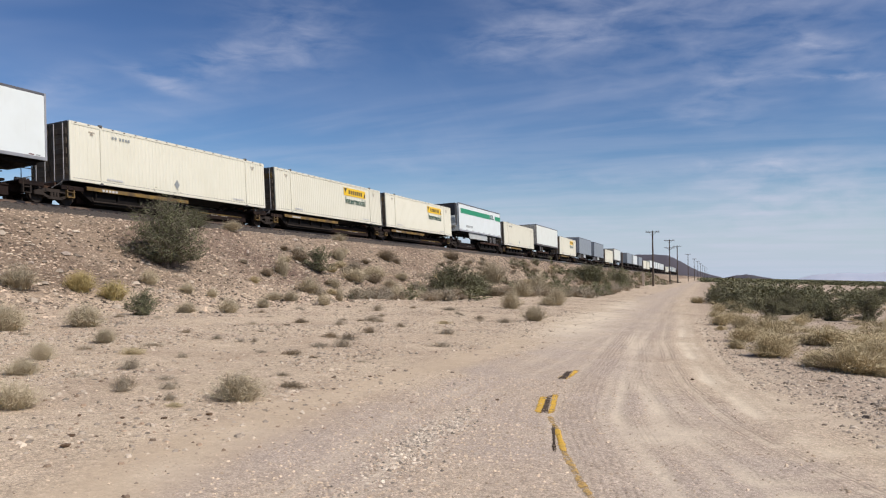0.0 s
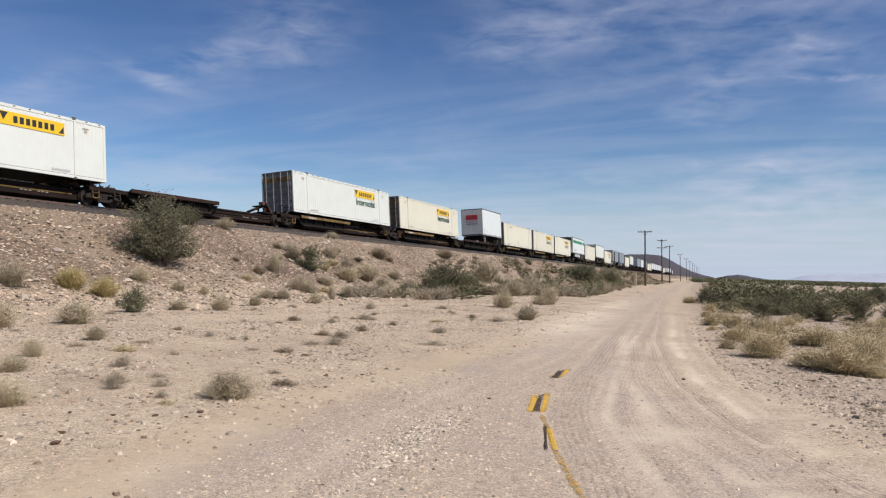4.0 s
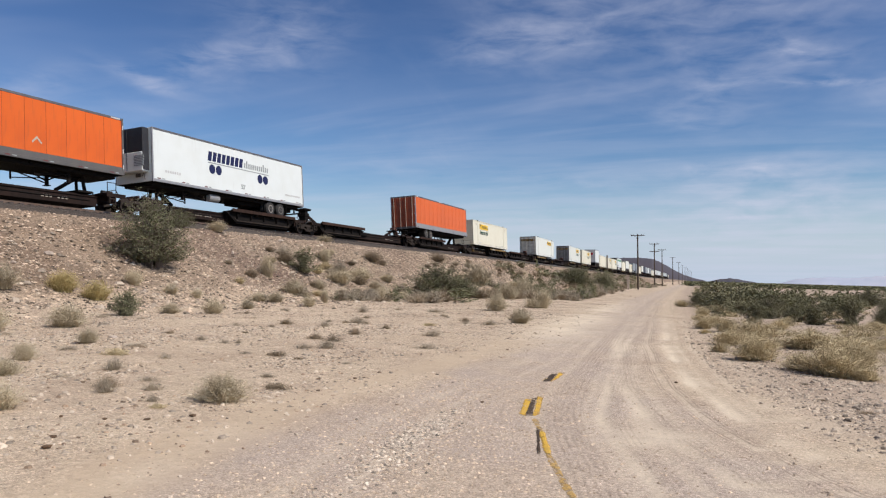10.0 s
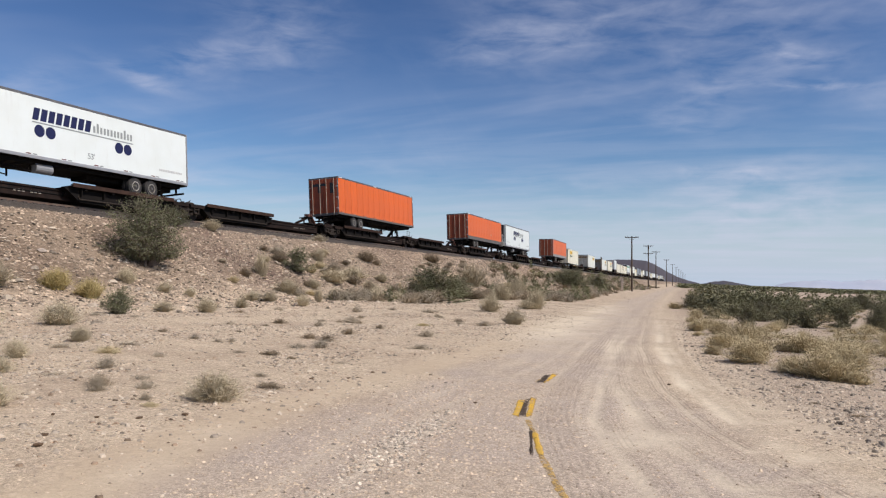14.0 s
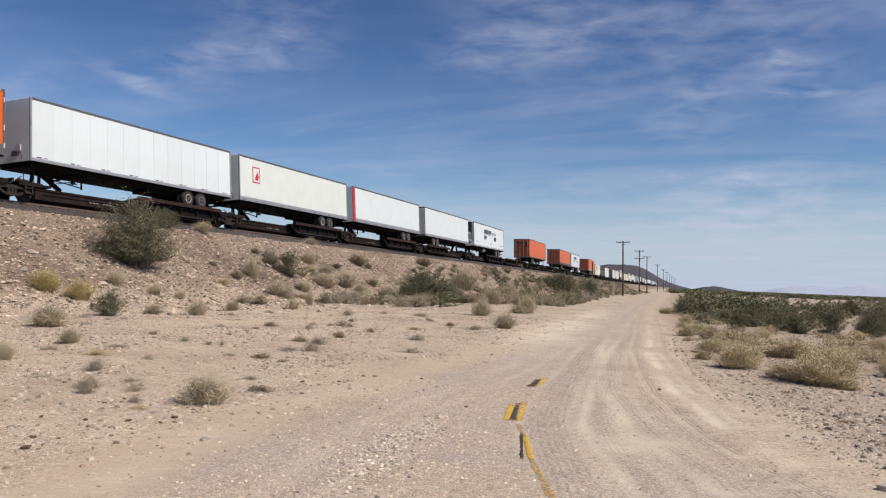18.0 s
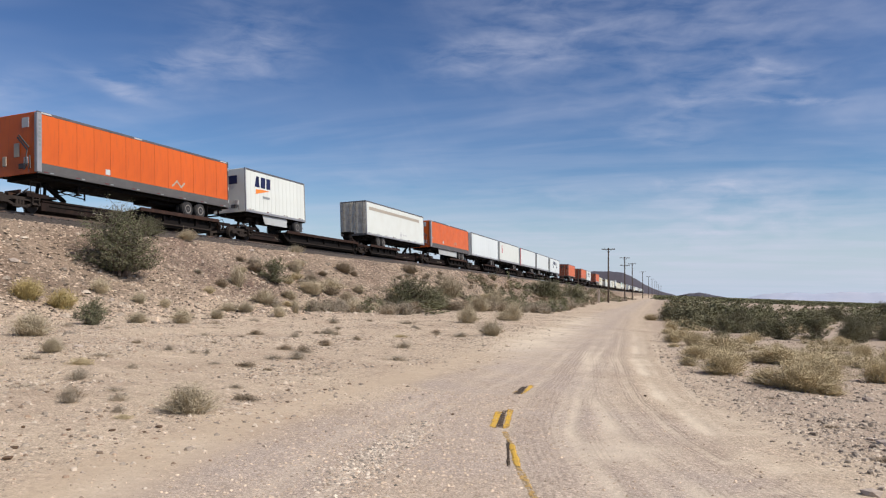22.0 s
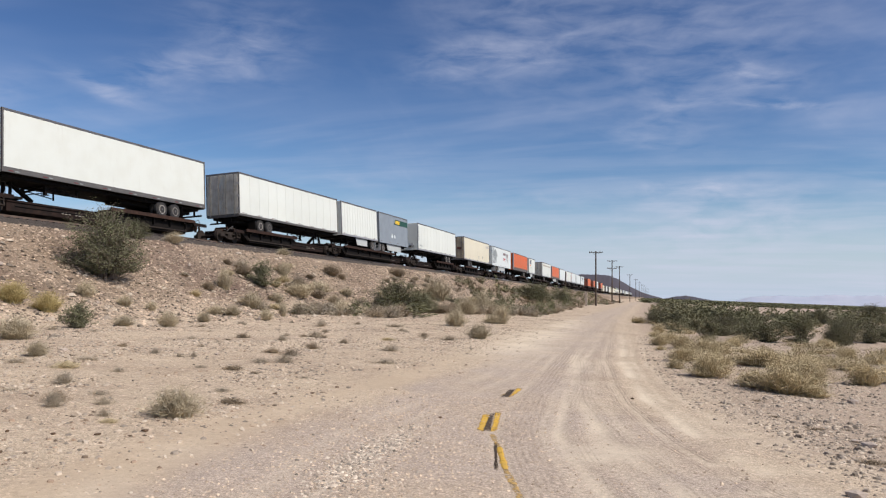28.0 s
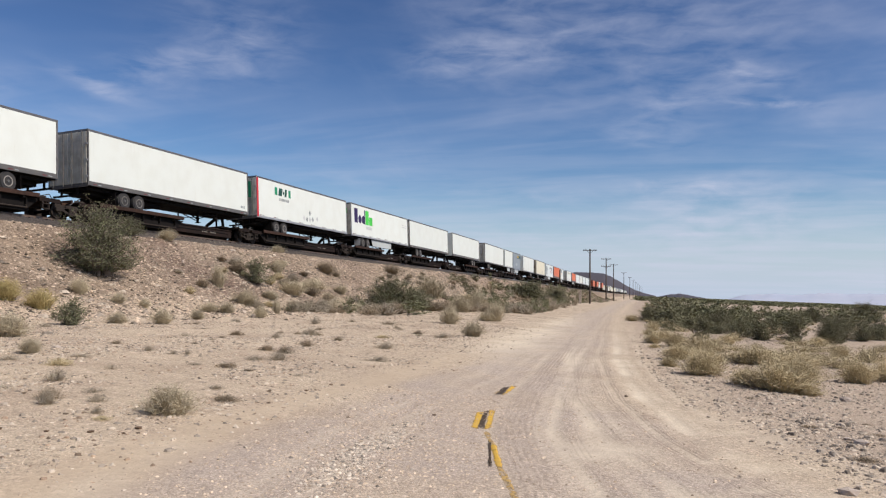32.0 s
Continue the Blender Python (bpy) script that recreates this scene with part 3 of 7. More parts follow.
def ground_material(m):
    n, l = m.node_tree.nodes, m.node_tree.links
    bs = n["Principled BSDF"]
    co = n.new("ShaderNodeTexCoord")

    def tex(kind, sc, detail=4.0, rough=0.6):
        t = n.new(kind)
        t.inputs["Scale"].default_value = sc
        if "Detail" in t.inputs:
            t.inputs["Detail"].default_value = detail if kind == "ShaderNodeTexNoise" else 0.0
        if "Roughness" in t.inputs and kind == "ShaderNodeTexNoise":
            t.inputs["Roughness"].default_value = rough
        l.new(co.outputs["Object"], t.inputs["Vector"])
        return t

    def ramp(x, lo, hi, top=1.0, bottom=0.0):
        r = n.new("ShaderNodeMapRange")
        r.interpolation_type = "SMOOTHSTEP"
        for k, v in (("From Min", lo), ("From Max", hi), ("To Min", bottom), ("To Max", top)):
            r.inputs[k].default_value = v
        l.new(x, r.inputs[0])
        return r.outputs[0]

    def mixed(f, a, b, mode="MIX"):
        x = n.new("ShaderNodeMix")
        x.data_type, x.blend_type = "RGBA", mode
        l.new(f, x.inputs["Factor"])
        for key, v in (("A", a), ("B", b)):
            if isinstance(v, tuple):
                x.inputs[key].default_value = (*v, 1)
            else:
                l.new(v, x.inputs[key])
        return x.outputs["Result"]

    def mul(a, b):
        x = n.new("ShaderNodeMath")
        x.operation = "MULTIPLY"
        for i, v in enumerate((a, b)):
            if isinstance(v, float):
                x.inputs[i].default_value = v
            else:
                l.new(v, x.inputs[i])
        return x.outputs[0]

    made = {}

    def attr(name):
        if name not in made:
            made[name] = n.new("ShaderNodeAttribute")
            made[name].attribute_name = name
        return made[name].outputs["Fac"]

    def total(x, y_, op="ADD"):
        m_ = n.new("ShaderNodeMath")
        m_.operation = op
        for i, v in enumerate((x, y_)):
            if isinstance(v, float):
                m_.inputs[i].default_value = v
            else:
                l.new(v, m_.inputs[i])
        return m_.outputs[0]

    big, mid, small, fine = tex("ShaderNodeTexNoise", 0.12, 5), tex("ShaderNodeTexNoise", 0.9, 6), tex("ShaderNodeTexNoise", 9.0, 6, 0.7), tex("ShaderNodeTexNoise", 34.0, 5, 0.75)
    col = mixed(ramp(big.outputs[0], 0.35, 0.65), (0.487, 0.386, 0.27), (0.515, 0.412, 0.292))
    col = mixed(ramp(mid.outputs[0], 0.4, 0.7, 0.5), col, (0.42, 0.322, 0.232))
    col = mixed(ramp(small.outputs[0], 0.5, 0.75, 0.35), col, (0.34, 0.26, 0.19))
    patchy, pale = tex("ShaderNodeTexNoise", 0.42, 7, 0.68), tex("ShaderNodeTexNoise", 2.1, 6, 0.65)
    col = mixed(ramp(patchy.outputs[0], 0.47, 0.62, 0.55), col, (0.38, 0.285, 0.20))
    col = mixed(ramp(pale.outputs[0], 0.52, 0.68, 0.55), col, (0.60, 0.485, 0.35))
    col = mixed(mul(attr("gravel"), 0.85), col, (0.432, 0.353, 0.284))
    col = mixed(mul(attr("strip"), 0.45), col, (0.50, 0.385, 0.262))
    col = mixed(mul(mul(attr("sand"), ramp(mid.outputs[0], 0.3, 0.55, 1.0, 0.45)), 0.95), col, (0.68, 0.58, 0.43))
    # browner gravel beyond the bend of the road
    col = mixed(mul(ramp(total(attr("rut_turn"), mul(mid.outputs[0], 1.2)), 1.3, 2.8), 0.75), col, (0.375, 0.292, 0.217))
    # tread marks: fine lines along the two wheel tracks
    soft_ = tex("ShaderNodeTexNoise", 0.3, 0.0)
    wave = ramp(soft_.outputs[0], 0.2, 0.8, 0.015, -0.015)
    worn = tex("ShaderNodeTexNoise", 2.2, 3.0)
    for key, mids, half, pitch, depth in (("rut_ahead", (0.0,), 0.26, 0.075, 0.42), ("rut_ahead", (0.6,), 0.12, 0.06, 0.25), ("rut_turn", (0.0, -0.19), 0.08, 0.055, 0.6), ("rut_turn", (-0.62,), 0.14, 0.07, 0.28), ("rut_turn", (0.8,), 0.12, 0.06, 0.3)):
        for at_ in mids:
            d_ = total(total(attr(key), wave), -at_)
            band = ramp(total(d_, 0.0, "ABSOLUTE"), half * 0.6, half, 0.0, 1.0)
            tread = ramp(total(total(d_, math.tau / pitch, "MULTIPLY"), 0.0, "SINE"), -0.2, 0.9)
            col = mixed(mul(mul(mul(band, tread), ramp(worn.outputs[0], 0.36, 0.56)), depth), col, (0.27, 0.212, 0.163))
    # the bank: crushed pinkish-brown rock
    bank = mixed(ramp(mid.outputs[0], 0.35, 0.65), (0.245, 0.18, 0.122), (0.165, 0.118, 0.08))
    bank = mixed(ramp(big.outputs[0], 0.45, 0.62, 0.5), bank, (0.14, 0.092, 0.062))
    bank = mixed(mul(attr("scree"), 0.85), bank, (0.105, 0.062, 0.047))
    col = mixed(attr("bank"), col, bank)
    # ballast darkened all along the track, the train's shade included in its colour
    col = mixed(mul(attr("ballast"), 0.9), col, (0.05, 0.045, 0.04))
    col = mixed(ramp(fine.outputs[0], 0.52, 0.72, 0.45), col, (0.25, 0.19, 0.14))
    # grit of several sizes, each grain with a tone of its own; sand and the smooth strip hide it
    height = total(small.outputs[0], mul(fine.outputs[0], 0.4))
    bare = total(1.0, total(mul(attr("sand"), 0.75), mul(attr("strip"), 0.6), "MAXIMUM"), "SUBTRACT")
    rocky = total(attr("bank"), total(0.42, mul(attr("gravel"), 0.4), "SUBTRACT"), "MAXIMUM")
    for sc, amount, lo, span, where in ((10.0, 0.85, 0.42, 0.14, rocky), (22.0, 0.8, 0.4, 0.14, total(rocky, 0.45, "MAXIMUM")), (48.0, 0.75, 0.34, 0.16, bare), (110.0, 0.6, 0.34, 0.2, bare)):
        v = tex("ShaderNodeTexVoronoi", sc)
        tone = n.new("ShaderNodeSeparateColor")
        l.new(v.outputs["Color"], tone.inputs[0])
        hv = n.new("ShaderNodeHueSaturation")
        l.new(ramp(tone.outputs[2], 0.0, 1.0, 1 + span, 1 - span), hv.inputs["Value"])
        l.new(mul(where, bare), hv.inputs["Fac"])
        l.new(col, hv.inputs["Color"])
        is_stone = mul(mul(mul(ramp(v.outputs["Distance"], 0.28, 0.42, 0.0, 1.0), ramp(tone.outputs[0], 1 - lo - 0.02, 1 - lo + 0.02)), bare), where)
        stone = n.new("ShaderNodeHueSaturation")
        stone.inputs["Saturation"].default_value = 0.88
        l.new(ramp(tone.outputs[1], 0.0, 1.0, 1.62, 0.42), stone.inputs["Value"])
        l.new(hv.outputs[0], stone.inputs["Color"])
        col = mixed(mul(is_stone, amount), hv.outputs[0], stone.outputs[0])
        height = total(height, mul(is_stone, 8.0 / sc))
    l.new(col, bs.inputs["Base Color"])
    bs.inputs["Roughness"].default_value = 0.95
    bs.inputs["Specular IOR Level"].default_value = 0.15
    b = n.new("ShaderNodeBump")
    b.inputs["Strength"].default_value, b.inputs["Distance"].default_value = 0.5, 0.04
    l.new(height, b.inputs["Height"])
    l.new(b.outputs[0], bs.inputs["Normal"])


ground_material(M_GROUND)
me = sheet("ground", np.stack((gx, gy, gz), -1).reshape(-1, 3).tolist(), faces.tolist(), M_GROUND, True)
uu, ss = line_offset(gx, gy)
bank_mask = np.clip((natural_z(gx, gy) + 0.10 + 0.22 * value_noise(gx, gy, 1.8, 24) - gz) * -1.7, 0, 1) * (np.abs(uu) < 30) * (0.8 + 0.2 * value_noise(gx, gy, 2.5, 21))
ballast_mask = np.clip((3.4 + 0.4 * value_noise(gx, gy, 1.1, 22) - np.abs(uu)) / 0.6, 0, 1)
sand_mask, gravel_mask, strip_mask = road_masks(gx, gy)
scree_mask = 1.2 * np.exp(-(((ss - 40 - 0.5 * (uu - 8)) / 6.0) ** 2)) + np.clip(value_noise(ss, uu * 0.3, 8.0, 23) * 1.6 - 0.4, 0, 0.8)
for key, vals in (("bank", bank_mask), ("ballast", ballast_mask), ("scree", scree_mask), ("sand", sand_mask), ("gravel", gravel_mask), ("strip", strip_mask), ("rut_ahead", from_rut(gx, gy, RUT_AHEAD)), ("rut_turn", from_rut(gx, gy, RUT_TURN))):
    at = me.attributes.new(key, "FLOAT", "POINT")
    at.data.foreach_set("value", (vals if key.startswith("rut") else np.clip(vals, 0, 1)).astype(np.float32).ravel())
tagged(new("ground", me), "tan stony desert ground with a dirt road and railway bank", "ground", kind="structure")


def on_ground(x, y):
    return float(ground_z(x, y) + relief(np.array([float(x)]), np.array([float(y)]))[0])


# ---- hills at the horizon ----


def hill_material(name, a, b):
    return surface(name, a, b, 0.004, 0.05, 0.95, 0, 0.0, 0.7, spread=0)


def hill(name, label, profile, dist, depth, material, crag=1.0):
    """A hill from its skyline: (degrees from +Y towards +X, height in degrees) at a distance."""
    bz = [p[0] for p in profile]
    n_a, n_d = 90, 12
    verts, faces_ = [], []
    rng = np.random.RandomState(len(profile) + int(dist))
    for j in range(n_d):
        f = j / (n_d - 1)
        rise = math.sin(min(f / 0.55, 1) * math.pi / 2) if f < 0.55 else math.cos((f - 0.55) / 0.45 * math.pi / 2)
        for i in range(n_a):
            a = bz[0] + (bz[-1] - bz[0]) * i / (n_a - 1)
            h = math.tan(radians(np.interp(a, bz, [p[1] for p in profile]))) * dist
            rough = 1 + crag * (0.10 * noise.noise((a * 3, f * 3, dist)) + 0.05 * noise.noise((a * 9, f * 9, dist)))
            d = dist + (f - 0.55) * depth
            x, y = math.sin(radians(a)) * d, math.cos(radians(a)) * d
            base = float(natural_z(x, y)) - 8
            top = h + 1.6
            verts.append((x, y, base + (top - base) * rise * rough))
    for j in range(n_d - 1):
        for i in range(n_a - 1):
            k = j * n_a + i
            faces_.append((k, k + 1, k + 1 + n_a, k + n_a))
    return tagged(new(name, sheet(name, verts, faces_, material, True)), label, "hill", kind="structure")


M_BUTTE = hill_material("dark_butte_rock", (0.062, 0.056, 0.066), (0.082, 0.07, 0.076))
# the far range's colour has the distance haze mixed in, near the horizon sky
M_FARHILL = hill_material("far_rock_haze_tint", (0.39, 0.43, 0.51), (0.47, 0.485, 0.54))
M_LOWHILL = hill_material("dark_low_hill", (0.055, 0.05, 0.06), (0.075, 0.065, 0.07))
hill("hill", "dark purple-brown flat-topped butte beyond the railway", [(-7.0, 0.0), (-5.6, 0.9), (-5.1, 1.46), (-4.6, 1.56), (-3.4, 1.55), (-2.6, 1.5), (-2.1, 1.3), (-1.2, 0.76), (-0.5, 0.4), (0.2, 0.17), (0.9, 0.0)], 3600, 900, M_BUTTE, 0.25)
hill("hill", "low dark hill on the horizon behind green scrub", [(0.2, -0.5), (0.9, -0.08), (1.4, 0.03), (1.8, 0.13), (2.3, 0.17), (2.8, 0.13), (3.3, 0.02), (4.2, -0.14), (6.0, -0.4), (8.0, -0.8)], 3300, 600, M_LOWHILL)
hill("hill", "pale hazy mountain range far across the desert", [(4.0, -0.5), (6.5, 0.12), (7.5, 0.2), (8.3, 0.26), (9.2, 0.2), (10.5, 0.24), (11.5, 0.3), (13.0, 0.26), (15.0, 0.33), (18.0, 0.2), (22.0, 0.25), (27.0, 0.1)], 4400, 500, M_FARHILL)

# ---- the railway track ----


def along_line(s):
    return np.interp(s, LINE_S, LINE_X), np.interp(s, LINE_S, LINE_Y), np.interp(s, LINE_S, LINE_H)


def lean_at(s):
    """The cant of the track in its curve, in degrees: the top leans away to the left."""
    return float(np.interp(s, (-60, 70, 160), (3.45, 3.45, 0.0)))


def on_line(s, dz=0.0):
    """The pose of a thing that stands on the rails at s and faces along the line."""
    x, y, h = along_line(s)
    grade = math.degrees(math.atan((rail_z(s + 4) - rail_z(s - 4)) / 8))
    return Matrix.Translation((x, y, float(rail_z(s)) + dz)) @ Euler((0, 0, -h)).to_matrix().to_4x4() @ pose(0, 0, 0, grade, -lean_at(s), 0)


track = thing("railway_track", "steel rails on dark wooden ties in grey ballast", "railway track", kind="structure")
rail_ss = spread_axis([(-740, -60, 20), (-60, 240, 3), (240, 2400, 60)])
for side in (-0.7175, 0.7175):
    prof = [(-0.075, -0.17), (0.075, -0.17), (0.036, -0.04), (0.036, 0.0), (-0.036, 0.0), (-0.036, -0.04)]
    verts, faces_ = [], []
    for i, s in enumerate(rail_ss):
        m = on_line(s)
        verts += [tuple(m @ Vector((side + px_, 0, pz_))) for px_, pz_ in prof]
        if i:
            k = (i - 1) * 6
            faces_ += [(k + j, k + (j + 1) % 6, k + 6 + (j + 1) % 6, k + 6 + j) for j in range(6)]
    ob = new("rail", sheet("rail", verts, faces_, M_TRACK))
    ob.parent = track
tie_me = mesh_of("tie", boxes((-1.3, 1.3, -0.11, 0.11, -0.33, -0.17), bevel=0.012), M_TIE)
for i in range(100):
    ob = new("tie", tie_me)
    ob.parent = track
    ob.matrix_basis = on_line(22 + i * 0.55)

# ---- telegraph poles ----


def utility_pole(y, x, top, two_arms):
    z0 = on_ground(x, y)
    ob = thing("utility_pole", "tall weathered brown wooden utility pole with crossarm", "utility pole", "poles along the railway")
    ob.location = (x, y, z0)
    h = top - z0
    bm = bmesh.new()
    bm_rod(bm, (0, 0, -0.5), (0, 0, h), 0.19, 10, 0.12)
    part("pole", bm, M_POLE, ob)
    for k in range(2 if two_arms else 1):
        za = h - 0.25 - k * 1.9
        arm = part("crossarm", boxes((-1.25, 1.25, -0.16, -0.05, za - 0.07, za + 0.07), bevel=0.01), M_POLE, ob)
        for xx in (-1.15, -0.75, 0.75, 1.15):
            part("insulator", rods(((xx, -0.1, za + 0.07), (xx, -0.1, za + 0.23), 0.045)), M_DSTONE, arm)
        part("brace", beams(((-0.6, -0.14, za - 0.07), (0, -0.14, za - 0.65), 0.03, 0.04), ((0.6, -0.14, za - 0.07), (0, -0.14, za - 0.65), 0.03, 0.04)), M_POLE, arm)
    return ob


for i, y in enumerate((156, 217, 264, 376, 497, 610, 740, 880, 1050, 1250, 1500)):
    utility_pole(y, -10.62 + 0.0069 * y, 10.3 + 0.0045 * y - (0.75 if i == 0 else 0), i == 1)
stub = thing("marker_post", "short dark wooden post beside the railway track", "post")
stub.location = (-20.6, 212.0, on_ground(-20.6, 212.0))
part("post", rods(((0, 0, -0.4), (0, 0, 4.6), 0.16)), M_POLE, stub)
box_ = thing("marker_post", "squat tan wooden post at the foot of a pole", "post")
box_.location = (-10.9, 150.0, on_ground(-10.9, 150.0))
part("post", boxes((-0.2, 0.2, -0.2, 0.2, -0.3, 2.4), bevel=0.02), M_STONE, box_)


# ---- the train ----
# Vehicles: x to the near side, y along the line, z from the rail tops.
MOVING = []          # (thing, its s at the start of the clip)
DECK, CONT_Z, ROAD_Z = 0.95, 1.19, 0.93
CONT_H = 3.0
TOP_TRAILER = 5.06
FLOOR_UP = 1.02      # underside of a trailer's box above its road wheels' foot


@lru_cache(None)
def wheel_mesh(kind):
    bm = bmesh.new()
    if kind == "tyre":
        for a, b, r in ((-0.13, -0.09, 0.44), (-0.09, 0.09, 0.5), (0.09, 0.13, 0.44)):
            bm_rod(bm, (a, 0, 0), (b, 0, 0), r, 22)
        return mesh_of("tyre", bm, M_TYRE)
    if kind == "hub":
        rings = ((0.138, 0.275), (0.15, 0.262), (0.146, 0.225), (0.09, 0.205))
        loops = [[bm.verts.new((x, r * math.cos(a), r * math.sin(a))) for a in (i * math.tau / 20 for i in range(20))] for x, r in rings]
        for la, lb in zip(loops, loops[1:]):
            for i in range(20):
                bm.faces.new((la[i], la[(i + 1) % 20], lb[(i + 1) % 20], lb[i]))
        bmesh.ops.recalc_face_normals(bm, faces=bm.faces)
        return mesh_of("rim", bm, M_HUB)
    if kind == "dish":
        bm_rod(bm, (0.06, 0, 0), (0.096, 0, 0), 0.215, 20, 0.2)
        bm_rod(bm, (0.09, 0, 0), (0.165, 0, 0), 0.085, 12, 0.07)
        for i in range(8):
            a = i * math.tau / 8
            bm_rod(bm, (0.09, 0.14 * math.cos(a), 0.14 * math.sin(a)), (0.112, 0.14 * math.cos(a), 0.14 * math.sin(a)), 0.018, 6)
        return mesh_of("wheel_dish", bm, M_DARKRAIL)
    if kind == "rail_wheel":
        bm_rod(bm, (-0.06, 0, 0), (0.06, 0, 0), 0.42, 24)
        bm_rod(bm, (-0.10, 0, 0), (-0.06, 0, 0), 0.45, 24)
        bm_rod(bm, (0.06, 0, 0), (0.10, 0, 0), 0.12, 12)
        return mesh_of("rail_wheel", bm, M_TRUCK)


@lru_cache(None)
def truck_meshes():
    side = beams(((0, -1.15, 0.44), (0, -0.55, 0.62), 0.14, 0.2), ((0, 1.15, 0.44), (0, 0.55, 0.62), 0.14, 0.2), ((0, -0.62, 0.62), (0, 0.62, 0.62), 0.14, 0.16),
                 ((0, -0.75, 0.42), (0, -0.35, 0.26), 0.14, 0.12), ((0, 0.75, 0.42), (0, 0.35, 0.26), 0.14, 0.12), ((0, -0.42, 0.25), (0, 0.42, 0.25), 0.14, 0.12))
    bm_box(side, -0.09, 0.09, -1.2, -0.72, 0.32, 0.54, 0.03)
    bm_box(side, -0.09, 0.09, 0.72, 1.2, 0.32, 0.54, 0.03)
    for yy in (-0.18, 0.0, 0.18):
        bm_rod(side, (0, yy, 0.28), (0, yy, 0.56), 0.075, 8)
    bolster = boxes((-1.05, 1.05, -0.2, 0.2, 0.4, 0.68), bevel=0.03)
    for yy in (-0.89, 0.89):
        bm_rod(bolster, (-0.95, yy, 0.42), (0.95, yy, 0.42), 0.08, 10)
    return mesh_of("side_frame", side, M_TRUCK), mesh_of("bolster", bolster, M_STEEL)


def add_truck(car, y):
    fr, bo = truck_meshes()
    tr = part_of("truck", bo, car, (0, y, 0), "dark steel railway truck")
    for xx in (-1.0, 1.0):
        part_of("side_frame", fr, tr, (xx, 0, 0))
    for yy in (-0.89, 0.89):
        for xx in (-0.76, 0.76):
            w = part_of("rail_wheel", wheel_mesh("rail_wheel"), tr, (xx, yy, 0.42))
            if xx < 0:
                w.rotation_euler = (0, 0, math.pi)
    return tr


def spine_car(p, d, yellow, hitch_up, loaded_box=False):
    """One unit of a spine car, p metres long; its wheel platform lies towards -d, its trailer hitch towards d."""
    hue = "yellow-edged" if yellow else "rust-brown"
    car = thing("spine_car", hue + " skeleton rail car unit on steel trucks" + ("" if hitch_up else ", empty"), "rail car", "units of the freight train")
    h = p / 2
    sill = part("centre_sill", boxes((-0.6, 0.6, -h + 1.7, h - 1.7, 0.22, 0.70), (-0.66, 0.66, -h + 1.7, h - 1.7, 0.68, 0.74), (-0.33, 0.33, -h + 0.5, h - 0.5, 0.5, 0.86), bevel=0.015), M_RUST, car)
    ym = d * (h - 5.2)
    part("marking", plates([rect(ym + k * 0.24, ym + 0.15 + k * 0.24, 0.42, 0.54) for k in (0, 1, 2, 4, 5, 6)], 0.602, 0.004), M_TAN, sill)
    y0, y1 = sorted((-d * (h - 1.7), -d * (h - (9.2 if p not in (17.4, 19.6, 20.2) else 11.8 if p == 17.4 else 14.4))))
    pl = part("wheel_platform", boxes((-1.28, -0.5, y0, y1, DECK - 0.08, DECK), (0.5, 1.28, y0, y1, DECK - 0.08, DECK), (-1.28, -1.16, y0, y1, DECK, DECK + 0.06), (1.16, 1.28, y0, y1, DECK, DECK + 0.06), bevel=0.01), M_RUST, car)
    for xx in (-1.3, 1.3):
        part("side_sill", boxes((xx - 0.03, xx + 0.03, y0, y1, DECK - (0.16 if yellow else 0.09), DECK + (0.03 if yellow else 0.12)), bevel=0.008), M_YELLOW if yellow else M_EDGE, pl)
    if yellow:
        for k in range(5):
            part("marking", plates([rect(y0 + 1.0 + k * 0.22, y0 + 1.14 + k * 0.22, DECK - 0.13, DECK - 0.01)], 1.331, 0.003), M_PALEGREY, pl)
    for i in range(4):
        yy = y0 + 0.9 + i * (y1 - y0 - 1.8) / 3
        part("outrigger", beams(((-1.25, yy, DECK - 0.14), (-0.3, yy, 0.6), 0.16, 0.1), ((1.25, yy, DECK - 0.14), (0.3, yy, 0.6), 0.16, 0.1)), M_STEEL, car)
    # deep sill belly between the trucks, widened to stand for shade; end decks over them
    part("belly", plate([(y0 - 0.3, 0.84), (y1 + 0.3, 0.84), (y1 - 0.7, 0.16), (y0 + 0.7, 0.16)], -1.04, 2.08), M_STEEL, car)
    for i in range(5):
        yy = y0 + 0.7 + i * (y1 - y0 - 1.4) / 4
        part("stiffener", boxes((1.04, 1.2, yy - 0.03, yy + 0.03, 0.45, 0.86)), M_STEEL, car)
    for e in (-1, 1):
        ya, yb = sorted((e * (h - 0.25), e * (h - 1.6)))
        part("end_platform", boxes((-1.2, 1.2, ya, yb, 0.86, 0.93), (-1.2, -1.12, ya, yb, 0.72, 0.86), (1.12, 1.2, ya, yb, 0.72, 0.86), bevel=0.008), M_RUST, car)
    # hitch
    yh = d * (h - 2.3)
    ht = part("hitch", boxes((-0.5, 0.5, yh - 0.5, yh + 0.5, 0.9, 1.02), bevel=0.02), M_STEEL, car)
    zt = ROAD_Z + FLOOR_UP - 0.11 if hitch_up else 1.5
    part("hitch_strut", beams(((-0.28, yh + d * 0.1, 1.0), (-0.22, yh, zt), 0.12, 0.16), ((0.28, yh + d * 0.1, 1.0), (0.22, yh, zt), 0.12, 0.16), ((0, yh - d * 1.5, 0.95), (0, yh - d * 0.1, zt - 0.1), 0.22, 0.14)), M_RUST if not hitch_up else M_STEEL, ht)
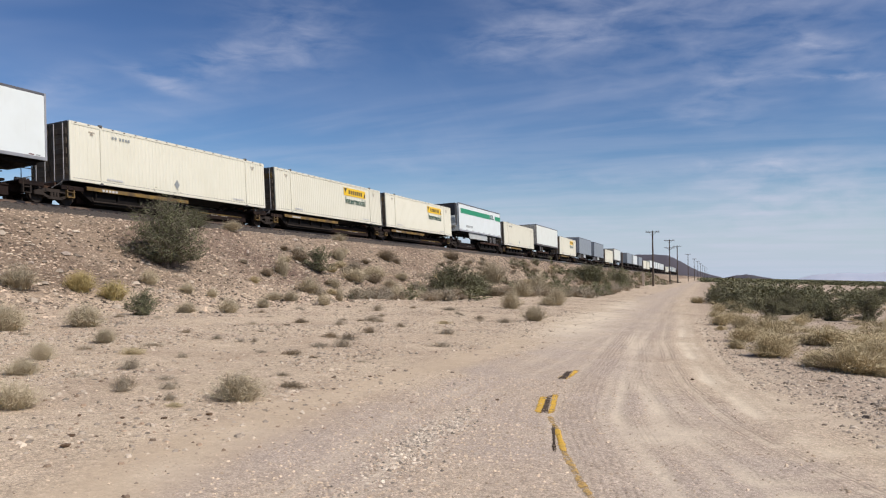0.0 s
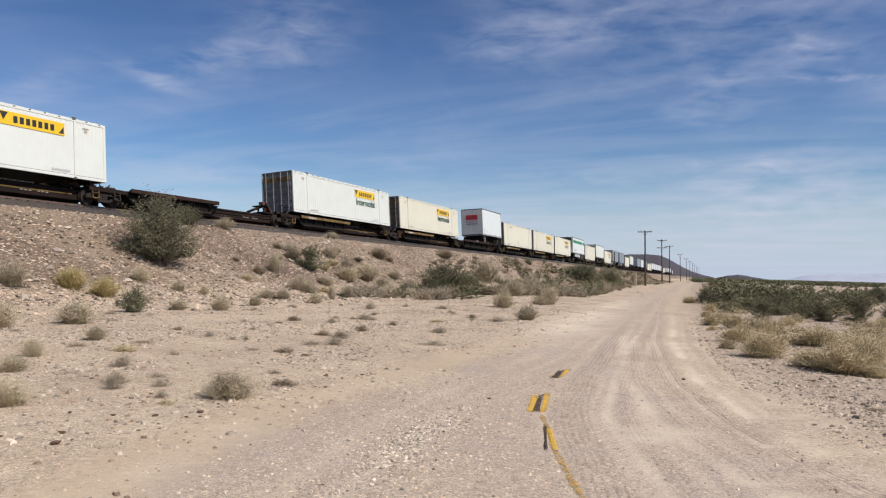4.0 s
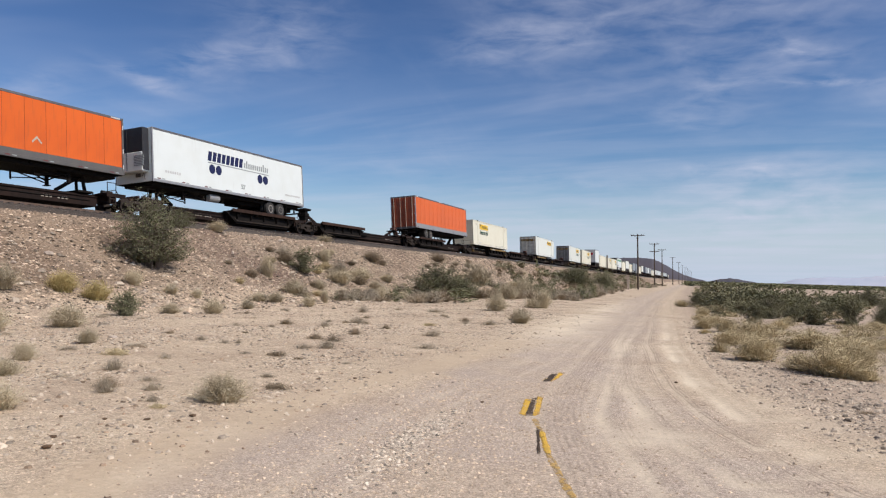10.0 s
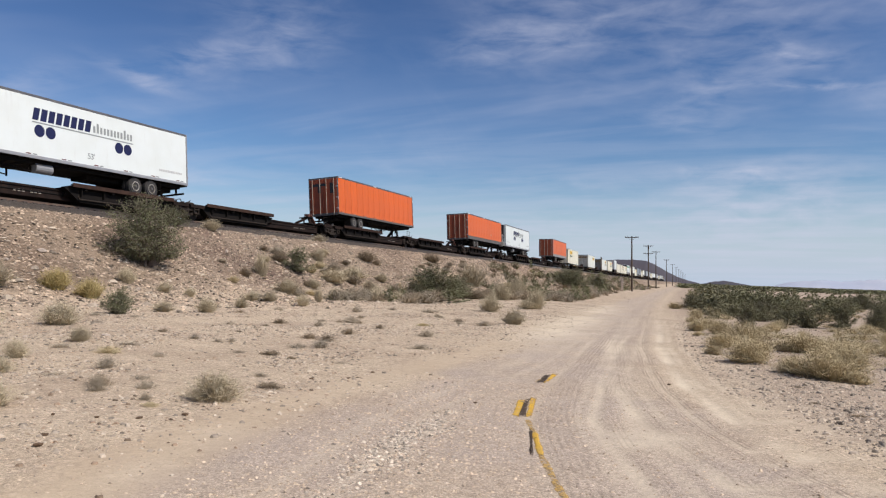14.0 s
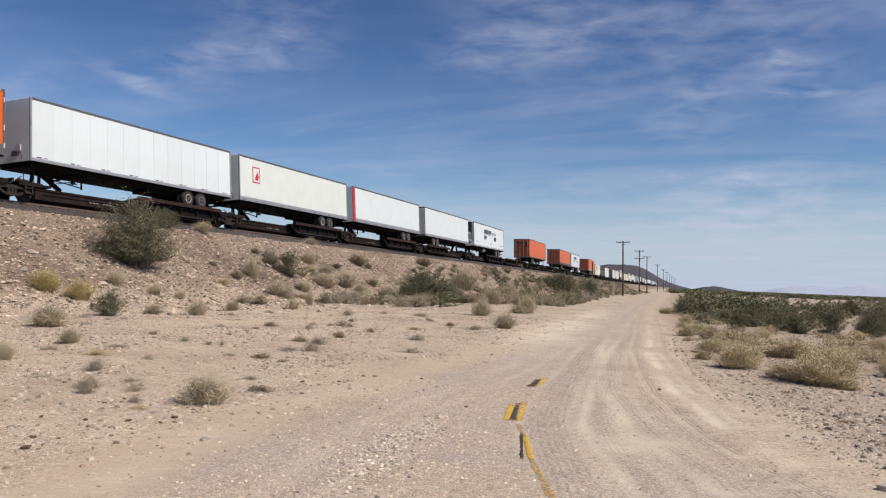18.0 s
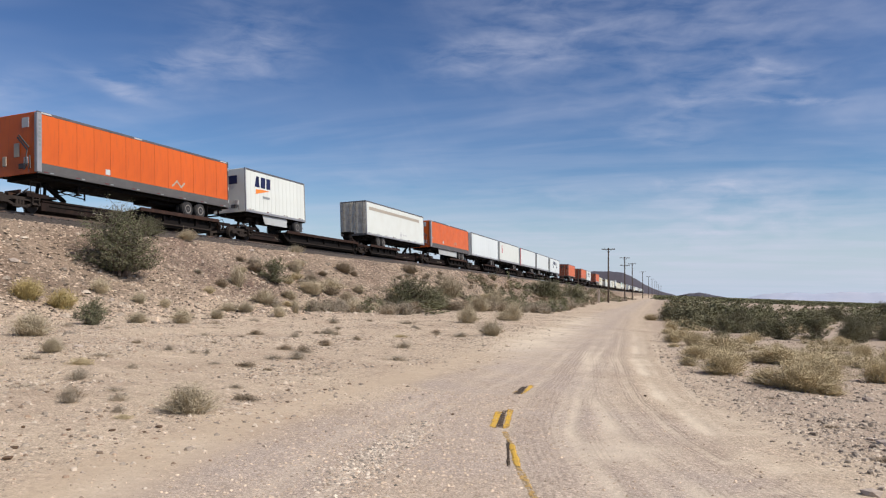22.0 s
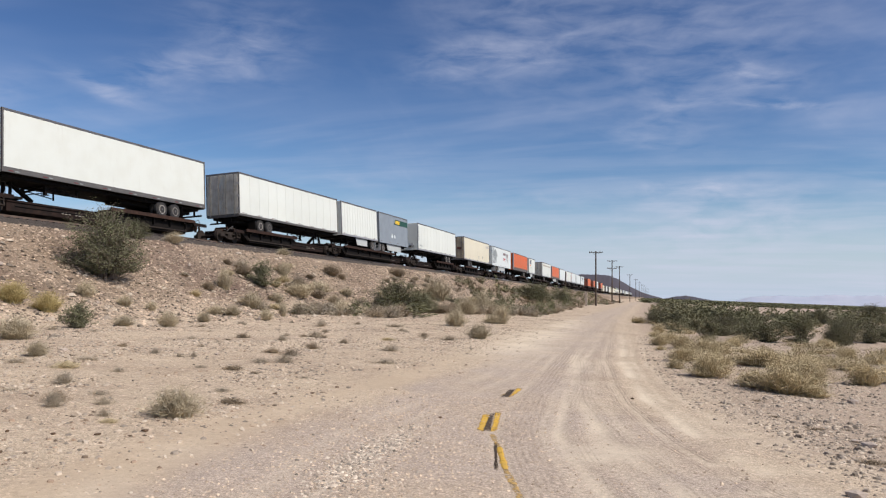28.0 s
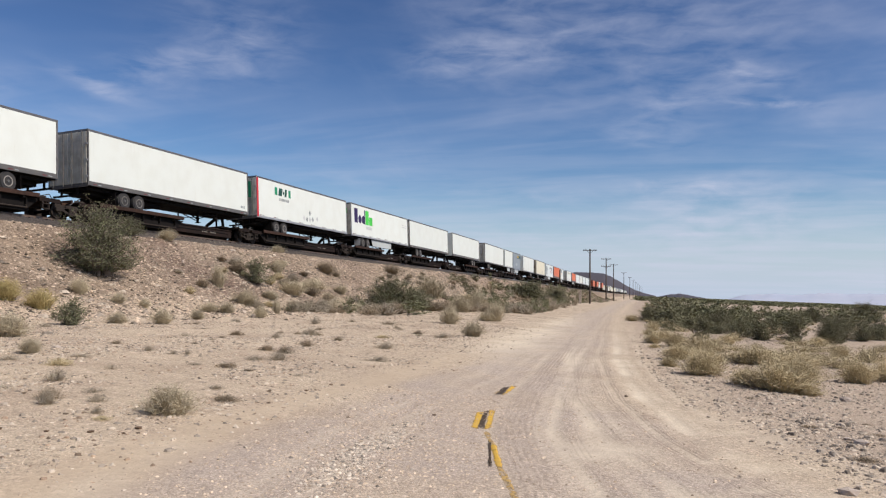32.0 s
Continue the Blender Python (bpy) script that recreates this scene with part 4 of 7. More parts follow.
    if not hitch_up:
        part("folded_strut", beams(((0.1, yh + d * 0.9, 0.95), (0.1, yh + d * 0.15, 1.75), 0.5, 0.06), ((-0.2, yh + d * 0.2, 1.7), (0.4, yh - d * 0.2, 1.62), 0.16, 0.2)), M_REDOX, ht)
    if p in (20.0, 20.2):
        # a second hitch, raised, at the platform's end
        yp = -d * (h - 1.1)
        post = part("raised_hitch", boxes((-0.3, 0.3, yp - 0.22, yp + 0.22, 0.9, 1.95), (-0.36, 0.36, yp - 0.3, yp + 0.3, 1.5, 1.75), bevel=0.03), M_STEEL, car)
        part("hitch_plate", boxes((-0.45, 0.45, yp - 0.5, yp + 0.5, 1.95, 2.12), bevel=0.05), M_STEEL, post)
        part("hitch_strut", beams(((0.22, yp + 0.2, 1.6), (0.22, yp + 1.7, 0.95), 0.12, 0.2), ((-0.22, yp + 0.2, 1.6), (-0.22, yp + 1.7, 0.95), 0.12, 0.2)), M_RUST, post)
    part("hitch_plate", boxes((-0.42, 0.42, yh - 0.4, yh + 0.4, zt - 0.08, zt), bevel=0.02), M_STEEL, ht)
    # brake gear at the hitch end
    part("brake_rigging", rods(((0.95, d * (h - 0.7), 0.93), (0.95, d * (h - 0.7), 1.55), 0.02), ((0.95, d * (h - 1.3), 0.93), (0.95, d * (h - 1.3), 1.55), 0.02), ((0.95, d * (h - 1.3), 1.54), (0.95, d * (h - 0.7), 1.54), 0.02), ((0.6, -h + 2.2, 0.5), (0.6, h - 2.2, 0.5), 0.04)), M_YELLOW if yellow else M_STEEL, car)
    part("air_tank", rods(((0.62, -0.6, 0.62), (0.62, 0.6, 0.62), 0.2), n=14), M_STEEL, car)
    # ladders, brake cylinder, hoses and chocks over the trucks
    for e in (-1, 1):
        yy = e * (h - 1.0)
        part("brake_cylinder", rods(((0.5, yy - 0.25, 1.03), (0.5, yy + 0.3, 1.03), 0.13), ((0.5, yy + 0.3, 1.03), (0.5, yy + 0.62, 1.03), 0.035), n=10), M_TRUCK, car)
        part("step", boxes((1.08, 1.2, yy - 0.42, yy - 0.36, 0.35, 0.9), (1.08, 1.2, yy - 0.02, yy + 0.04, 0.35, 0.9), (1.06, 1.22, yy - 0.42, yy + 0.04, 0.34, 0.38), (1.06, 1.22, yy - 0.42, yy + 0.04, 0.6, 0.64)), M_TRUCK if not yellow else M_YELLOW, car)
        part("coupler_box", boxes((-0.28, 0.28, min(e * h, e * (h - 0.6)), max(e * h, e * (h - 0.6)), 0.62, 0.98), (-0.5, 0.5, e * (h - 0.52) - 0.06, e * (h - 0.52) + 0.06, 0.98, 1.16), bevel=0.02), M_EDGE, car)
        part("air_line", rods(((0.8, yy - 0.5, 0.98), (0.86, yy + e * 0.35, 1.2), 0.022), ((0.86, yy + e * 0.35, 1.2), (0.7, yy + e * 0.9, 0.8), 0.022)), M_BLACK, car)
    for k in range(3):
        yk = (y0 + y1) / 2 + (k - 1) * (y1 - y0) * 0.32
        part("wheel_chock", boxes((0.7, 1.2, yk - 0.12, yk + 0.12, DECK, DECK + 0.14), bevel=0.04), M_EDGE, pl)
    part("lower_pipe", rods(((1.1, y0 + 0.6, 0.3), (1.1, y1 - 0.6, 0.3), 0.045), ((1.0, y0 + 0.6, 0.55), (1.1, y0 + 0.6, 0.3), 0.03), ((1.0, y1 - 0.6, 0.55), (1.1, y1 - 0.6, 0.3), 0.03)), M_TRUCK, car)
    add_truck(car, -h)
    return car


# -- containers --


@lru_cache(None)
def container_meshes(length, smooth_side):
    h2, w, z0, z1 = length / 2, 1.335, CONT_Z, CONT_Z + CONT_H
    # corrugated side sheet between the posts
    verts, faces_ = [], []
    ys, xs = [], []
    y = -h2 + 0.16
    step = 0.27
    while y < h2 - 0.16:
        depth = 0.005 if smooth_side else 0.015
        for dy, dx in ((0.0, 0.0), (step * 0.55, 0.0), (step * 0.68, -depth), (step * 0.87, -depth)):
            if y + dy < h2 - 0.16:
                ys.append(y + dy), xs.append(w - 0.02 + dx)
        y += step
    ys.append(h2 - 0.16), xs.append(w - 0.02)
    for i, (yy, xx) in enumerate(zip(ys, xs)):
        verts += [(xx, yy, z0 + 0.14), (xx, yy, z1 - 0.14)]
        if i:
            k = 2 * i
            faces_.append((k - 2, k, k + 1, k - 1))
    side = sheet("side_wall", verts, faces_, None)
    far = sheet("side_wall", [(-x, y_, z_) for x, y_, z_ in verts], [f[::-1] for f in faces_], None)
    frame_bm = boxes((-0.045, 0.045, -0.08, 0.08, z0, z1), bevel=0.008)
    rail_bm = boxes((-0.05, 0.05, -h2 + 0.16, h2 - 0.16, 0, 0.14))
    rib_bm = boxes((w - 0.02, w + 0.006, -0.05, 0.05, z0 + 0.1, z1 - 0.02))
    roof_bm = boxes((-w + 0.1, w - 0.1, -h2 + 0.1, h2 - 0.1, z1 - 0.05, z1 - 0.01))
    floor_bm = boxes((-w + 0.1, w - 0.1, -h2 + 0.1, h2 - 0.1, z0 + 0.04, z0 + 0.16))
    return (side, far, *[mesh_of(n, b, None) for n, b in (("corner_post", frame_bm), ("long_rail", rail_bm), ("lifting_post", rib_bm), ("roof", roof_bm), ("floor", floor_bm))])


CASTING = mesh_of("corner_casting", boxes((-0.09, 0.09, -0.09, 0.09, -0.06, 0.06), bevel=0.015), M_DARKRAIL)
DASH = mesh_of("tie_down", boxes((-0.006, 0.006, -0.06, 0.06, -0.025, 0.025)), M_DARKRAIL)


def dressed(me, material):
    """The mesh with its material: one copy for each material."""
    key = me.name + "|" + material.name
    if key not in DRESSED:
        m = me.copy()
        m.materials.clear()
        m.materials.append(material)
        DRESSED[key] = m
    return DRESSED[key]


DRESSED = {}


def container(length, material, label, logo=None, doors_back=True, smooth_side=False, door_mat=None, near=True):
    ob = thing("shipping_container", label, "container", "loads on the freight train")
    h2, w, z0, z1 = length / 2, 1.335, CONT_Z, CONT_Z + CONT_H
    side, far, posts, rails, ribs, roof, floor = container_meshes(length, smooth_side)
    wall = part_of("side_wall", dressed(side, material), ob)
    part_of("side_wall", dressed(far, material), ob)
    part_of("roof", dressed(roof, material), ob)
    for xx in (w - 0.05, -w + 0.05):
        part_of("bottom_rail", dressed(rails, material), ob, (xx, 0, z0))
        part_of("top_rail", dressed(rails, material), ob, (xx, 0, z1 - 0.14))
        for yy in (-h2 + 0.08, h2 - 0.08):
            part_of("corner_post", dressed(posts, material), ob, (xx * 1.004, yy, 0))
    for yy in (-h2 + 2.0, h2 - 2.0):
        part_of("lifting_post", dressed(ribs, material), ob, (0, yy, 0))
    part_of("floor", dressed(floor, M_STEEL), ob)
    for yy in (-h2 + 2.0, h2 - 2.0):
        part_of("corner_casting", CASTING, ob, (w - 0.05, yy, z1 + 0.02), "dark lifting casting")
        part_of("corner_casting", CASTING, ob, (w - 0.05, yy, z0), "dark lifting casting")
    n_dash = int(length / 0.8) if near else 0
    for i in range(n_dash):
        part_of("tie_down", DASH, wall, (w + 0.003, -h2 + 0.4 + i * (length - 0.8) / (n_dash - 1), z1 - 0.045))
    # ends
    for e, is_door in ((-1, doors_back), (1, not doors_back)):
        ye = e * h2
        if is_door:
            dm = door_mat or M_DOOR
            for k, (xa, xb) in enumerate(((-w + 0.1, -0.02), (0.02, w - 0.1))):
                a, b = sorted((ye - e * 0.1, ye - e * 0.03))
                dr = part("door", boxes((xa, xb, a, b, z0 + 0.1, z1 - 0.1), bevel=0.01), dm, ob, "corrugated steel door")
                for q in range(5):
                    zz = z0 + 0.35 + q * 0.5
                    a2, b2 = sorted((ye - e * 0.03, ye + e * 0.012))
                    part("door_panel", boxes((xa + 0.1, xb - 0.1, a2, b2, zz, zz + 0.3), bevel=0.02), dm, dr)
                for xx in (xa + 0.3, xb - 0.3):
                    part("lock_rod", rods(((xx, ye + e * 0.04, z0 + 0.08), (xx, ye + e * 0.04, z1 - 0.08), 0.022)), M_RAIL, dr)
            if logo:
                a, b = sorted((ye + e * 0.012, ye + e * 0.02))
                part("door_banner", boxes((-1.1, 1.1, a, b, z1 - 0.75, z1 - 0.4)), M_YELLOW, ob)
        else:
            rows_ = []
            for q in range(9):
                zz = z0 + 0.2 + q * 0.29
                a, b = sorted((ye - e * 0.09, ye - e * 0.01))
                rows_.append((-w + 0.1, w - 0.1, a, b, zz, zz + 0.16))
            a, b = sorted((ye - e * 0.12, ye - e * 0.06))
            part("end_wall", boxes((-w + 0.1, w - 0.1, a, b, z0 + 0.1, z1 - 0.05)), material, ob)
            for r_ in rows_:
                part("end_rib", boxes(r_, bevel=0.015), material, ob)
        a, b = sorted((ye, ye - e * 0.1))
        for za, zz in ((z1 - 0.1, z1), (z0, z0 + 0.1)):
            part("end_frame", boxes((-w + 0.09, w - 0.09, a, b, za, zz)), M_DARKRAIL if is_door else material, ob)
    x = w + 0.004
    if logo is not None:
        y0 = logo
        mk = part("banner", plates([rect(y0, y0 + 3.65, z1 - 0.98, z1 - 0.36)], x), M_BANNER, ob, "yellow lettered banner")
        bars = [rect(y0 + 0.78 + k * 0.34, y0 + 1.0 + k * 0.34, z1 - 0.84, z1 - 0.52) for k in range(7)]
        part("banner_bars", plates(bars + [[(y0 + 0.05, z1 - 0.4), (y0 + 0.5, z1 - 0.4), (y0 + 0.25, z1 - 0.8)], [(y0 + 3.3, z1 - 0.9), (y0 + 3.6, z1 - 0.9), (y0 + 3.6, z1 - 0.55)]], x + 0.006, 0.003), M_BLACK, mk)
        if length > 16:
            part_of("lettering", WORD_INTERMODAL, ob, (x + 0.002, y0 + 0.18, z1 - 1.62))
    else:
        part("marking", plates([rect(-h2 + 2.75 + k * 0.2, -h2 + 2.88 + k * 0.2, z1 - 0.52, z1 - 0.38) for k in (0, 1, 2.6, 3.6, 4.6, 5.6)], x), M_LOGOGREY, ob)
        part("placard", plates([[(-0.7, z0 + 0.62), (-0.48, z0 + 0.9), (-0.26, z0 + 0.62), (-0.48, z0 + 0.34)]], x), M_LOGOGREY, ob)
    part("marking", plates([rect(-h2 + 2.35 + k * 0.16, -h2 + 2.46 + k * 0.16, z0 + 0.26, z0 + 0.36) for k in range(7)] + [rect(h2 - 3.4 + k * 0.16, h2 - 3.29 + k * 0.16, z0 + 0.26, z0 + 0.36) for k in range(7)], x), M_PALEGREY, ob)
    part("marking", plates([rect(-h2 + 1.2, -h2 + 1.6, z1 - 0.42, z1 - 0.37), rect(-h2 + 1.3, -h2 + 1.5, z1 - 0.55, z1 - 0.47), rect(h2 - 1.5, h2 - 1.1, z1 - 0.42, z1 - 0.37), rect(h2 - 1.4, h2 - 1.2, z1 - 0.6, z1 - 0.48)], x), M_TAN, ob)
    # thin dark strip that draws the shadow line above the bottom rail
    part("rail_shadow_gap", boxes((w - 0.002, w + 0.003, -h2 + 0.2, h2 - 0.2, z0 + 0.138, z0 + 0.156)), M_DARKRAIL, ob)
    return ob


WORD_INTERMODAL = lettering("Intermodal", 0.78, M_DGREEN)
WORD_53 = lettering("53'", 0.42, M_LOGOGREY)

# -- trailers --


@lru_cache(None)
def panel_mesh(width, height, material_name):
    me_ = mesh_of("side_panel", boxes((0.0, 0.012, 0.011, width - 0.011, 0, height), bevel=0.005), bpy.data.materials[material_name])
    return me_


CROSS_MEMBER = mesh_of("cross_member", boxes((-1.12, 1.12, -0.04, 0.04, -0.09, -0.02)), M_STEEL)
ROOF_MARK = mesh_of("roof_marker", boxes((0, 0.006, -0.32, 0.32, -0.035, 0.035)), M_PALEGREY)
CORNER_MARK = mesh_of("corner_marker", boxes((0, 0.004, -0.03, 0.03, -0.12, 0.12)), M_PALEGREY)
REFLECT_R = mesh_of("reflector", boxes((0, 0.004, -0.14, 0.14, -0.028, 0.028)), M_MAROON)
REFLECT_W = mesh_of("reflector", boxes((0, 0.004, -0.12, 0.12, -0.028, 0.028)), M_LOGOGREY)


ROD_MAT = {"orange_trailer_paint": M_BLACK, "weathered_orange_door": M_TAN, "grimy_white_door": M_DARKRAIL, "brown_stained_cream_door": M_DARKRAIL}


def trailer(length, d, material, label, panels=0, rail_mat=None, band=0.0, band_mat=None, skirt=None, reefer=False, end_mat=None, tandem=True, roof_mat=None, end_bars=True, reflect=True, top=0.0):
    """A box trailer; its front faces along d (+1 is the way that the train goes)."""
    ob = thing("semi_trailer", label, "trailer", "loads on the freight train")
    h2, w, z0, z1 = length / 2, 1.335, ROAD_Z + FLOOR_UP, TOP_TRAILER + top
    end_mat = end_mat or material
    rail_mat, roof_mat, band_mat = rail_mat or M_RAIL, roof_mat or M_ROOF, band_mat or M_DARKRAIL
    zb = z0 + 0.16 + band
    yr0 = -d * (h2 - 0.6)
    body = part("body", boxes((-w + 0.02, w - 0.012, -h2 + 0.03, h2 - 0.03, z0 + 0.1, z1 - 0.05), bevel=0.02), M_ODOOR if material is M_ORANGE and panels else material, ob)
    if panels:
        pw = (length - 0.3) / panels
        for i in range(panels):
            part_of("side_panel", panel_mesh(round(pw, 4), round(z1 - 0.13 - zb, 3), material.name), body, (w - 0.012, -h2 + 0.15 + i * pw, zb))
    else:
        part("side_panel", boxes((w - 0.012, w, -h2 + 0.12, h2 - 0.12, zb, z1 - 0.13)), material, body)
    part("bottom_rail", boxes((w - 0.03, w + 0.012, -h2, h2, z0, z0 + 0.16), (-w - 0.012, -w + 0.03, -h2, h2, z0, z0 + 0.16), bevel=0.008), rail_mat, ob)
    if band:
        part("lower_band", boxes((w - 0.012, w + 0.006, -h2 + 0.1, h2 - 0.1, z0 + 0.16, zb)), band_mat, ob)
    part("top_rail", boxes((w - 0.05, w + 0.01, -h2, h2, z1 - 0.13, z1), (-w - 0.01, -w + 0.05, -h2, h2, z1 - 0.13, z1), bevel=0.012), roof_mat, ob)
    part("roof", boxes((-w + 0.05, w - 0.05, -h2 + 0.05, h2 - 0.05, z1 - 0.05, z1 - 0.015), bevel=0.01), M_WHITE, ob)
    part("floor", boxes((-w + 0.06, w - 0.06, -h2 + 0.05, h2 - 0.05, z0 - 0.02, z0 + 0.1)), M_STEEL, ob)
    # solid block that thickens the dark band under the floor
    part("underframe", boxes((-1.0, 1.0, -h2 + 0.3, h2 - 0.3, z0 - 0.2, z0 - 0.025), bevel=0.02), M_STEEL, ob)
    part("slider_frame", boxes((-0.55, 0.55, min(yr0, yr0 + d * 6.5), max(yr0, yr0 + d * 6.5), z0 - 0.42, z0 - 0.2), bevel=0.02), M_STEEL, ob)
    for i in range(int(length / 3.0) if reflect else 0):
        part_of("cross_member", CROSS_MEMBER, ob, (0, -h2 + 1.4 + i * 3.0, z0))
    for e in (-1, 1):
        a, b = sorted((e * h2, e * (h2 - 0.1)))
        part("corner_post", boxes((w - 0.06, w + 0.014, a, b, z0, z1)), rail_mat, ob)
        part("corner_post", boxes((-w - 0.014, -w + 0.06, a, b, z0, z1)), rail_mat, ob)
    # back doors
    yr = -d * h2
    for xa, xb in ((-w + 0.07, -0.015), (0.015, w - 0.07)):
        a, b = sorted((yr, yr + d * 0.06))
        dr = part("rear_door", boxes((xa, xb, a - 0.012 * (d > 0), b + 0.012 * (d < 0), z0 + 0.14, z1 - 0.14), bevel=0.012), end_mat, ob)
        if end_bars:
            for xx in (xa + 0.28, xb - 0.28):
                part("lock_rod", rods(((xx, yr - d * 0.045, z0 + 0.05), (xx, yr - d * 0.045, z1 - 0.1), 0.024)), ROD_MAT.get(end_mat.name, M_RAIL), dr)
        for zz in (z0 + 0.5, z0 + 1.4, z0 + 2.3):
            xx = xb if xb > 0.5 else xa
            part("hinge", boxes((xx - 0.08, xx + 0.08, yr - 0.03, yr + 0.03, zz - 0.05, zz + 0.05)), M_RAIL, dr)
    part("door_header", boxes((-w + 0.06, w - 0.06, min(yr, yr + d * 0.1), max(yr, yr + d * 0.1), z1 - 0.14, z1)), roof_mat, ob)
    part("door_sill", boxes((-w + 0.06, w - 0.06, min(yr, yr + d * 0.1), max(yr, yr + d * 0.1), z0 - 0.06, z0 + 0.14)), M_DARKRAIL, ob)
    part("underride_guard", boxes((-1.1, 1.1, yr - 0.05 + d * 0.1, yr + 0.05 + d * 0.1, ROAD_Z + 0.5, ROAD_Z + 0.6), (-0.6, -0.5, yr - 0.04 + d * 0.12, yr + 0.04 + d * 0.12, ROAD_Z + 0.6, z0), (0.5, 0.6, yr - 0.04 + d * 0.12, yr + 0.04 + d * 0.12, ROAD_Z + 0.6, z0)), M_STEEL, ob)
    # front wall
    yf = d * h2
    part("front_wall", boxes((-w + 0.06, w - 0.06, min(yf, yf - d * 0.06), max(yf, yf - d * 0.06), z0, z1 - 0.02), bevel=0.02), material, ob)
    part("air_connection_box", boxes((0.15, 0.5, min(yf, yf + d * 0.05), max(yf, yf + d * 0.05), z0 + 0.3, z0 + 0.55), bevel=0.01), M_DARKRAIL, ob)
    part("air_hose", rods(((0.62, yf + d * 0.05, z0 + 0.3), (0.8, yf + d * 0.1, z0 + 0.52), 0.018), ((0.8, yf + d * 0.1, z0 + 0.52), (0.84, yf + d * 0.05, z0 + 0.1), 0.018)), M_DARKRAIL, ob)
    part("document_box", boxes((0.5, 0.75, min(yf, yf + d * 0.06), max(yf, yf + d * 0.06), z0 + 0.5, z0 + 0.85), bevel=0.01), M_PALEGREY, ob)
    if reefer:
        a, b = sorted((yf, yf + d * 0.5))
        rf = part("refrigeration_unit", boxes((-1.16, 1.16, a, b, z0 + 0.55, z1 - 0.06), bevel=0.06), M_BLACK, ob, "black and white refrigeration unit")
        a, b = sorted((yf, yf + d * 0.53))
        part("unit_cover", boxes((-1.14, 1.14, a, b, z0 + 0.5, z0 + 1.7), bevel=0.08), M_WHITE, rf)
        part("unit_seam", boxes((-0.02, 0.02, a - 0.004, b + 0.004, z0 + 0.62, z1 - 0.2)), M_BLACK, rf)
        part("grille", boxes(*[(0.5, 1.146, a - 0.006, b + 0.006, z0 + 0.85 + k * 0.09, z0 + 0.9 + k * 0.09) for k in range(7)]), M_LOGOGREY, rf)
        part("fuel_tank", rods(((0.85, d * (h2 - 5.4), z0 - 0.35), (0.85, d * (h2 - 6.4), z0 - 0.35), 0.26), n=16), M_RAIL, ob)
    # running gear
    axles = (3.0, 4.25) if tandem else (1.15,)
    bo = part("bogie_frame", boxes(*[(xx - 0.06, xx + 0.06, min(yr + d * (axles[0] - 1.0), yr + d * (axles[-1] + 1.1)), max(yr + d * (axles[0] - 1.0), yr + d * (axles[-1] + 1.1)), z0 - 0.3, z0 - 0.1) for xx in (-0.5, 0.5)]), M_STEEL, ob)
    for ax in axles:
        yy = yr + d * ax
        part("axle", rods(((-1.1, yy, ROAD_Z + 0.5), (1.1, yy, ROAD_Z + 0.5), 0.075)), M_STEEL, bo)
        for xx in (1.12, 0.8, -1.12, -0.8):
            wh = part_of("wheel", wheel_mesh("tyre"), ob, (xx, yy, ROAD_Z + 0.5), "black tyre on pale rim")
            if abs(xx) > 1:
                for nm in ("hub", "dish"):
                    rm = part_of("rim" if nm == "hub" else "wheel_dish", wheel_mesh(nm), wh)
                    if xx < 0:
                        rm.rotation_euler = (0, 0, math.pi)
    ym = yr + d * (axles[0] - 0.75) if tandem else yr + d * 0.4
    for xx in (-0.95, 0.95):
        part("mud_flap", boxes((xx - 0.3, xx + 0.3, ym - 0.015, ym + 0.015, ROAD_Z + 0.22, z0 - 0.1)), M_STEEL if not skirt else M_PALEGREY, ob)
    # landing gear, raised a little
    yl = yf - d * (3.2 if tandem else 2.2)
    for xx in (-0.75, 0.75):
        lg = part("landing_leg", boxes((xx - 0.07, xx + 0.07, yl - 0.07, yl + 0.07, ROAD_Z + 0.35, z0 - 0.05), (xx - 0.14, xx + 0.14, yl - 0.14, yl + 0.14, ROAD_Z + 0.31, ROAD_Z + 0.35)), M_STEEL, ob)
        part("leg_brace", beams(((xx, yl, ROAD_Z + 0.55), (xx, yl - d * 1.1, z0 - 0.08), 0.06, 0.06)), M_STEEL, lg)
    yb = yl - d * 2.1
    for xx in (-0.8, 0.8):
        part("side_truss", beams(((xx, yl, ROAD_Z + 0.45), (xx, yb, z0 - 0.12), 0.045, 0.05), ((xx, yl, z0 - 0.3), (xx, yb, ROAD_Z + 0.5), 0.045, 0.05), ((xx, yb, ROAD_Z + 0.42), (xx, yb, z0 - 0.05), 0.07, 0.07)), M_STEEL, ob)
    part("leg_crossbar", beams(((-0.75, yl, ROAD_Z + 0.6), (0.75, yl, z0 - 0.2), 0.05, 0.05), ((0.75, yl, ROAD_Z + 0.6), (-0.75, yl, z0 - 0.2), 0.05, 0.05), ((-0.75, yl, z0 - 0.2), (0.75, yl, z0 - 0.2), 0.05, 0.05)), M_STEEL, ob)
    part("kingpin_plate", boxes((-0.6, 0.6, min(yf - d * 1.9, yf - d * 0.3), max(yf - d * 1.9, yf - d * 0.3), z0 - 0.1, z0 - 0.02)), M_STEEL, ob)
    if skirt:
        a, b = skirt
        part("side_skirt", plate([(a, z0), (b, z0), (b - 0.05, ROAD_Z + 0.36), (a + 0.35, ROAD_Z + 0.36)], w - 0.16, 0.02), M_SKIRT, ob, "pale side skirt")
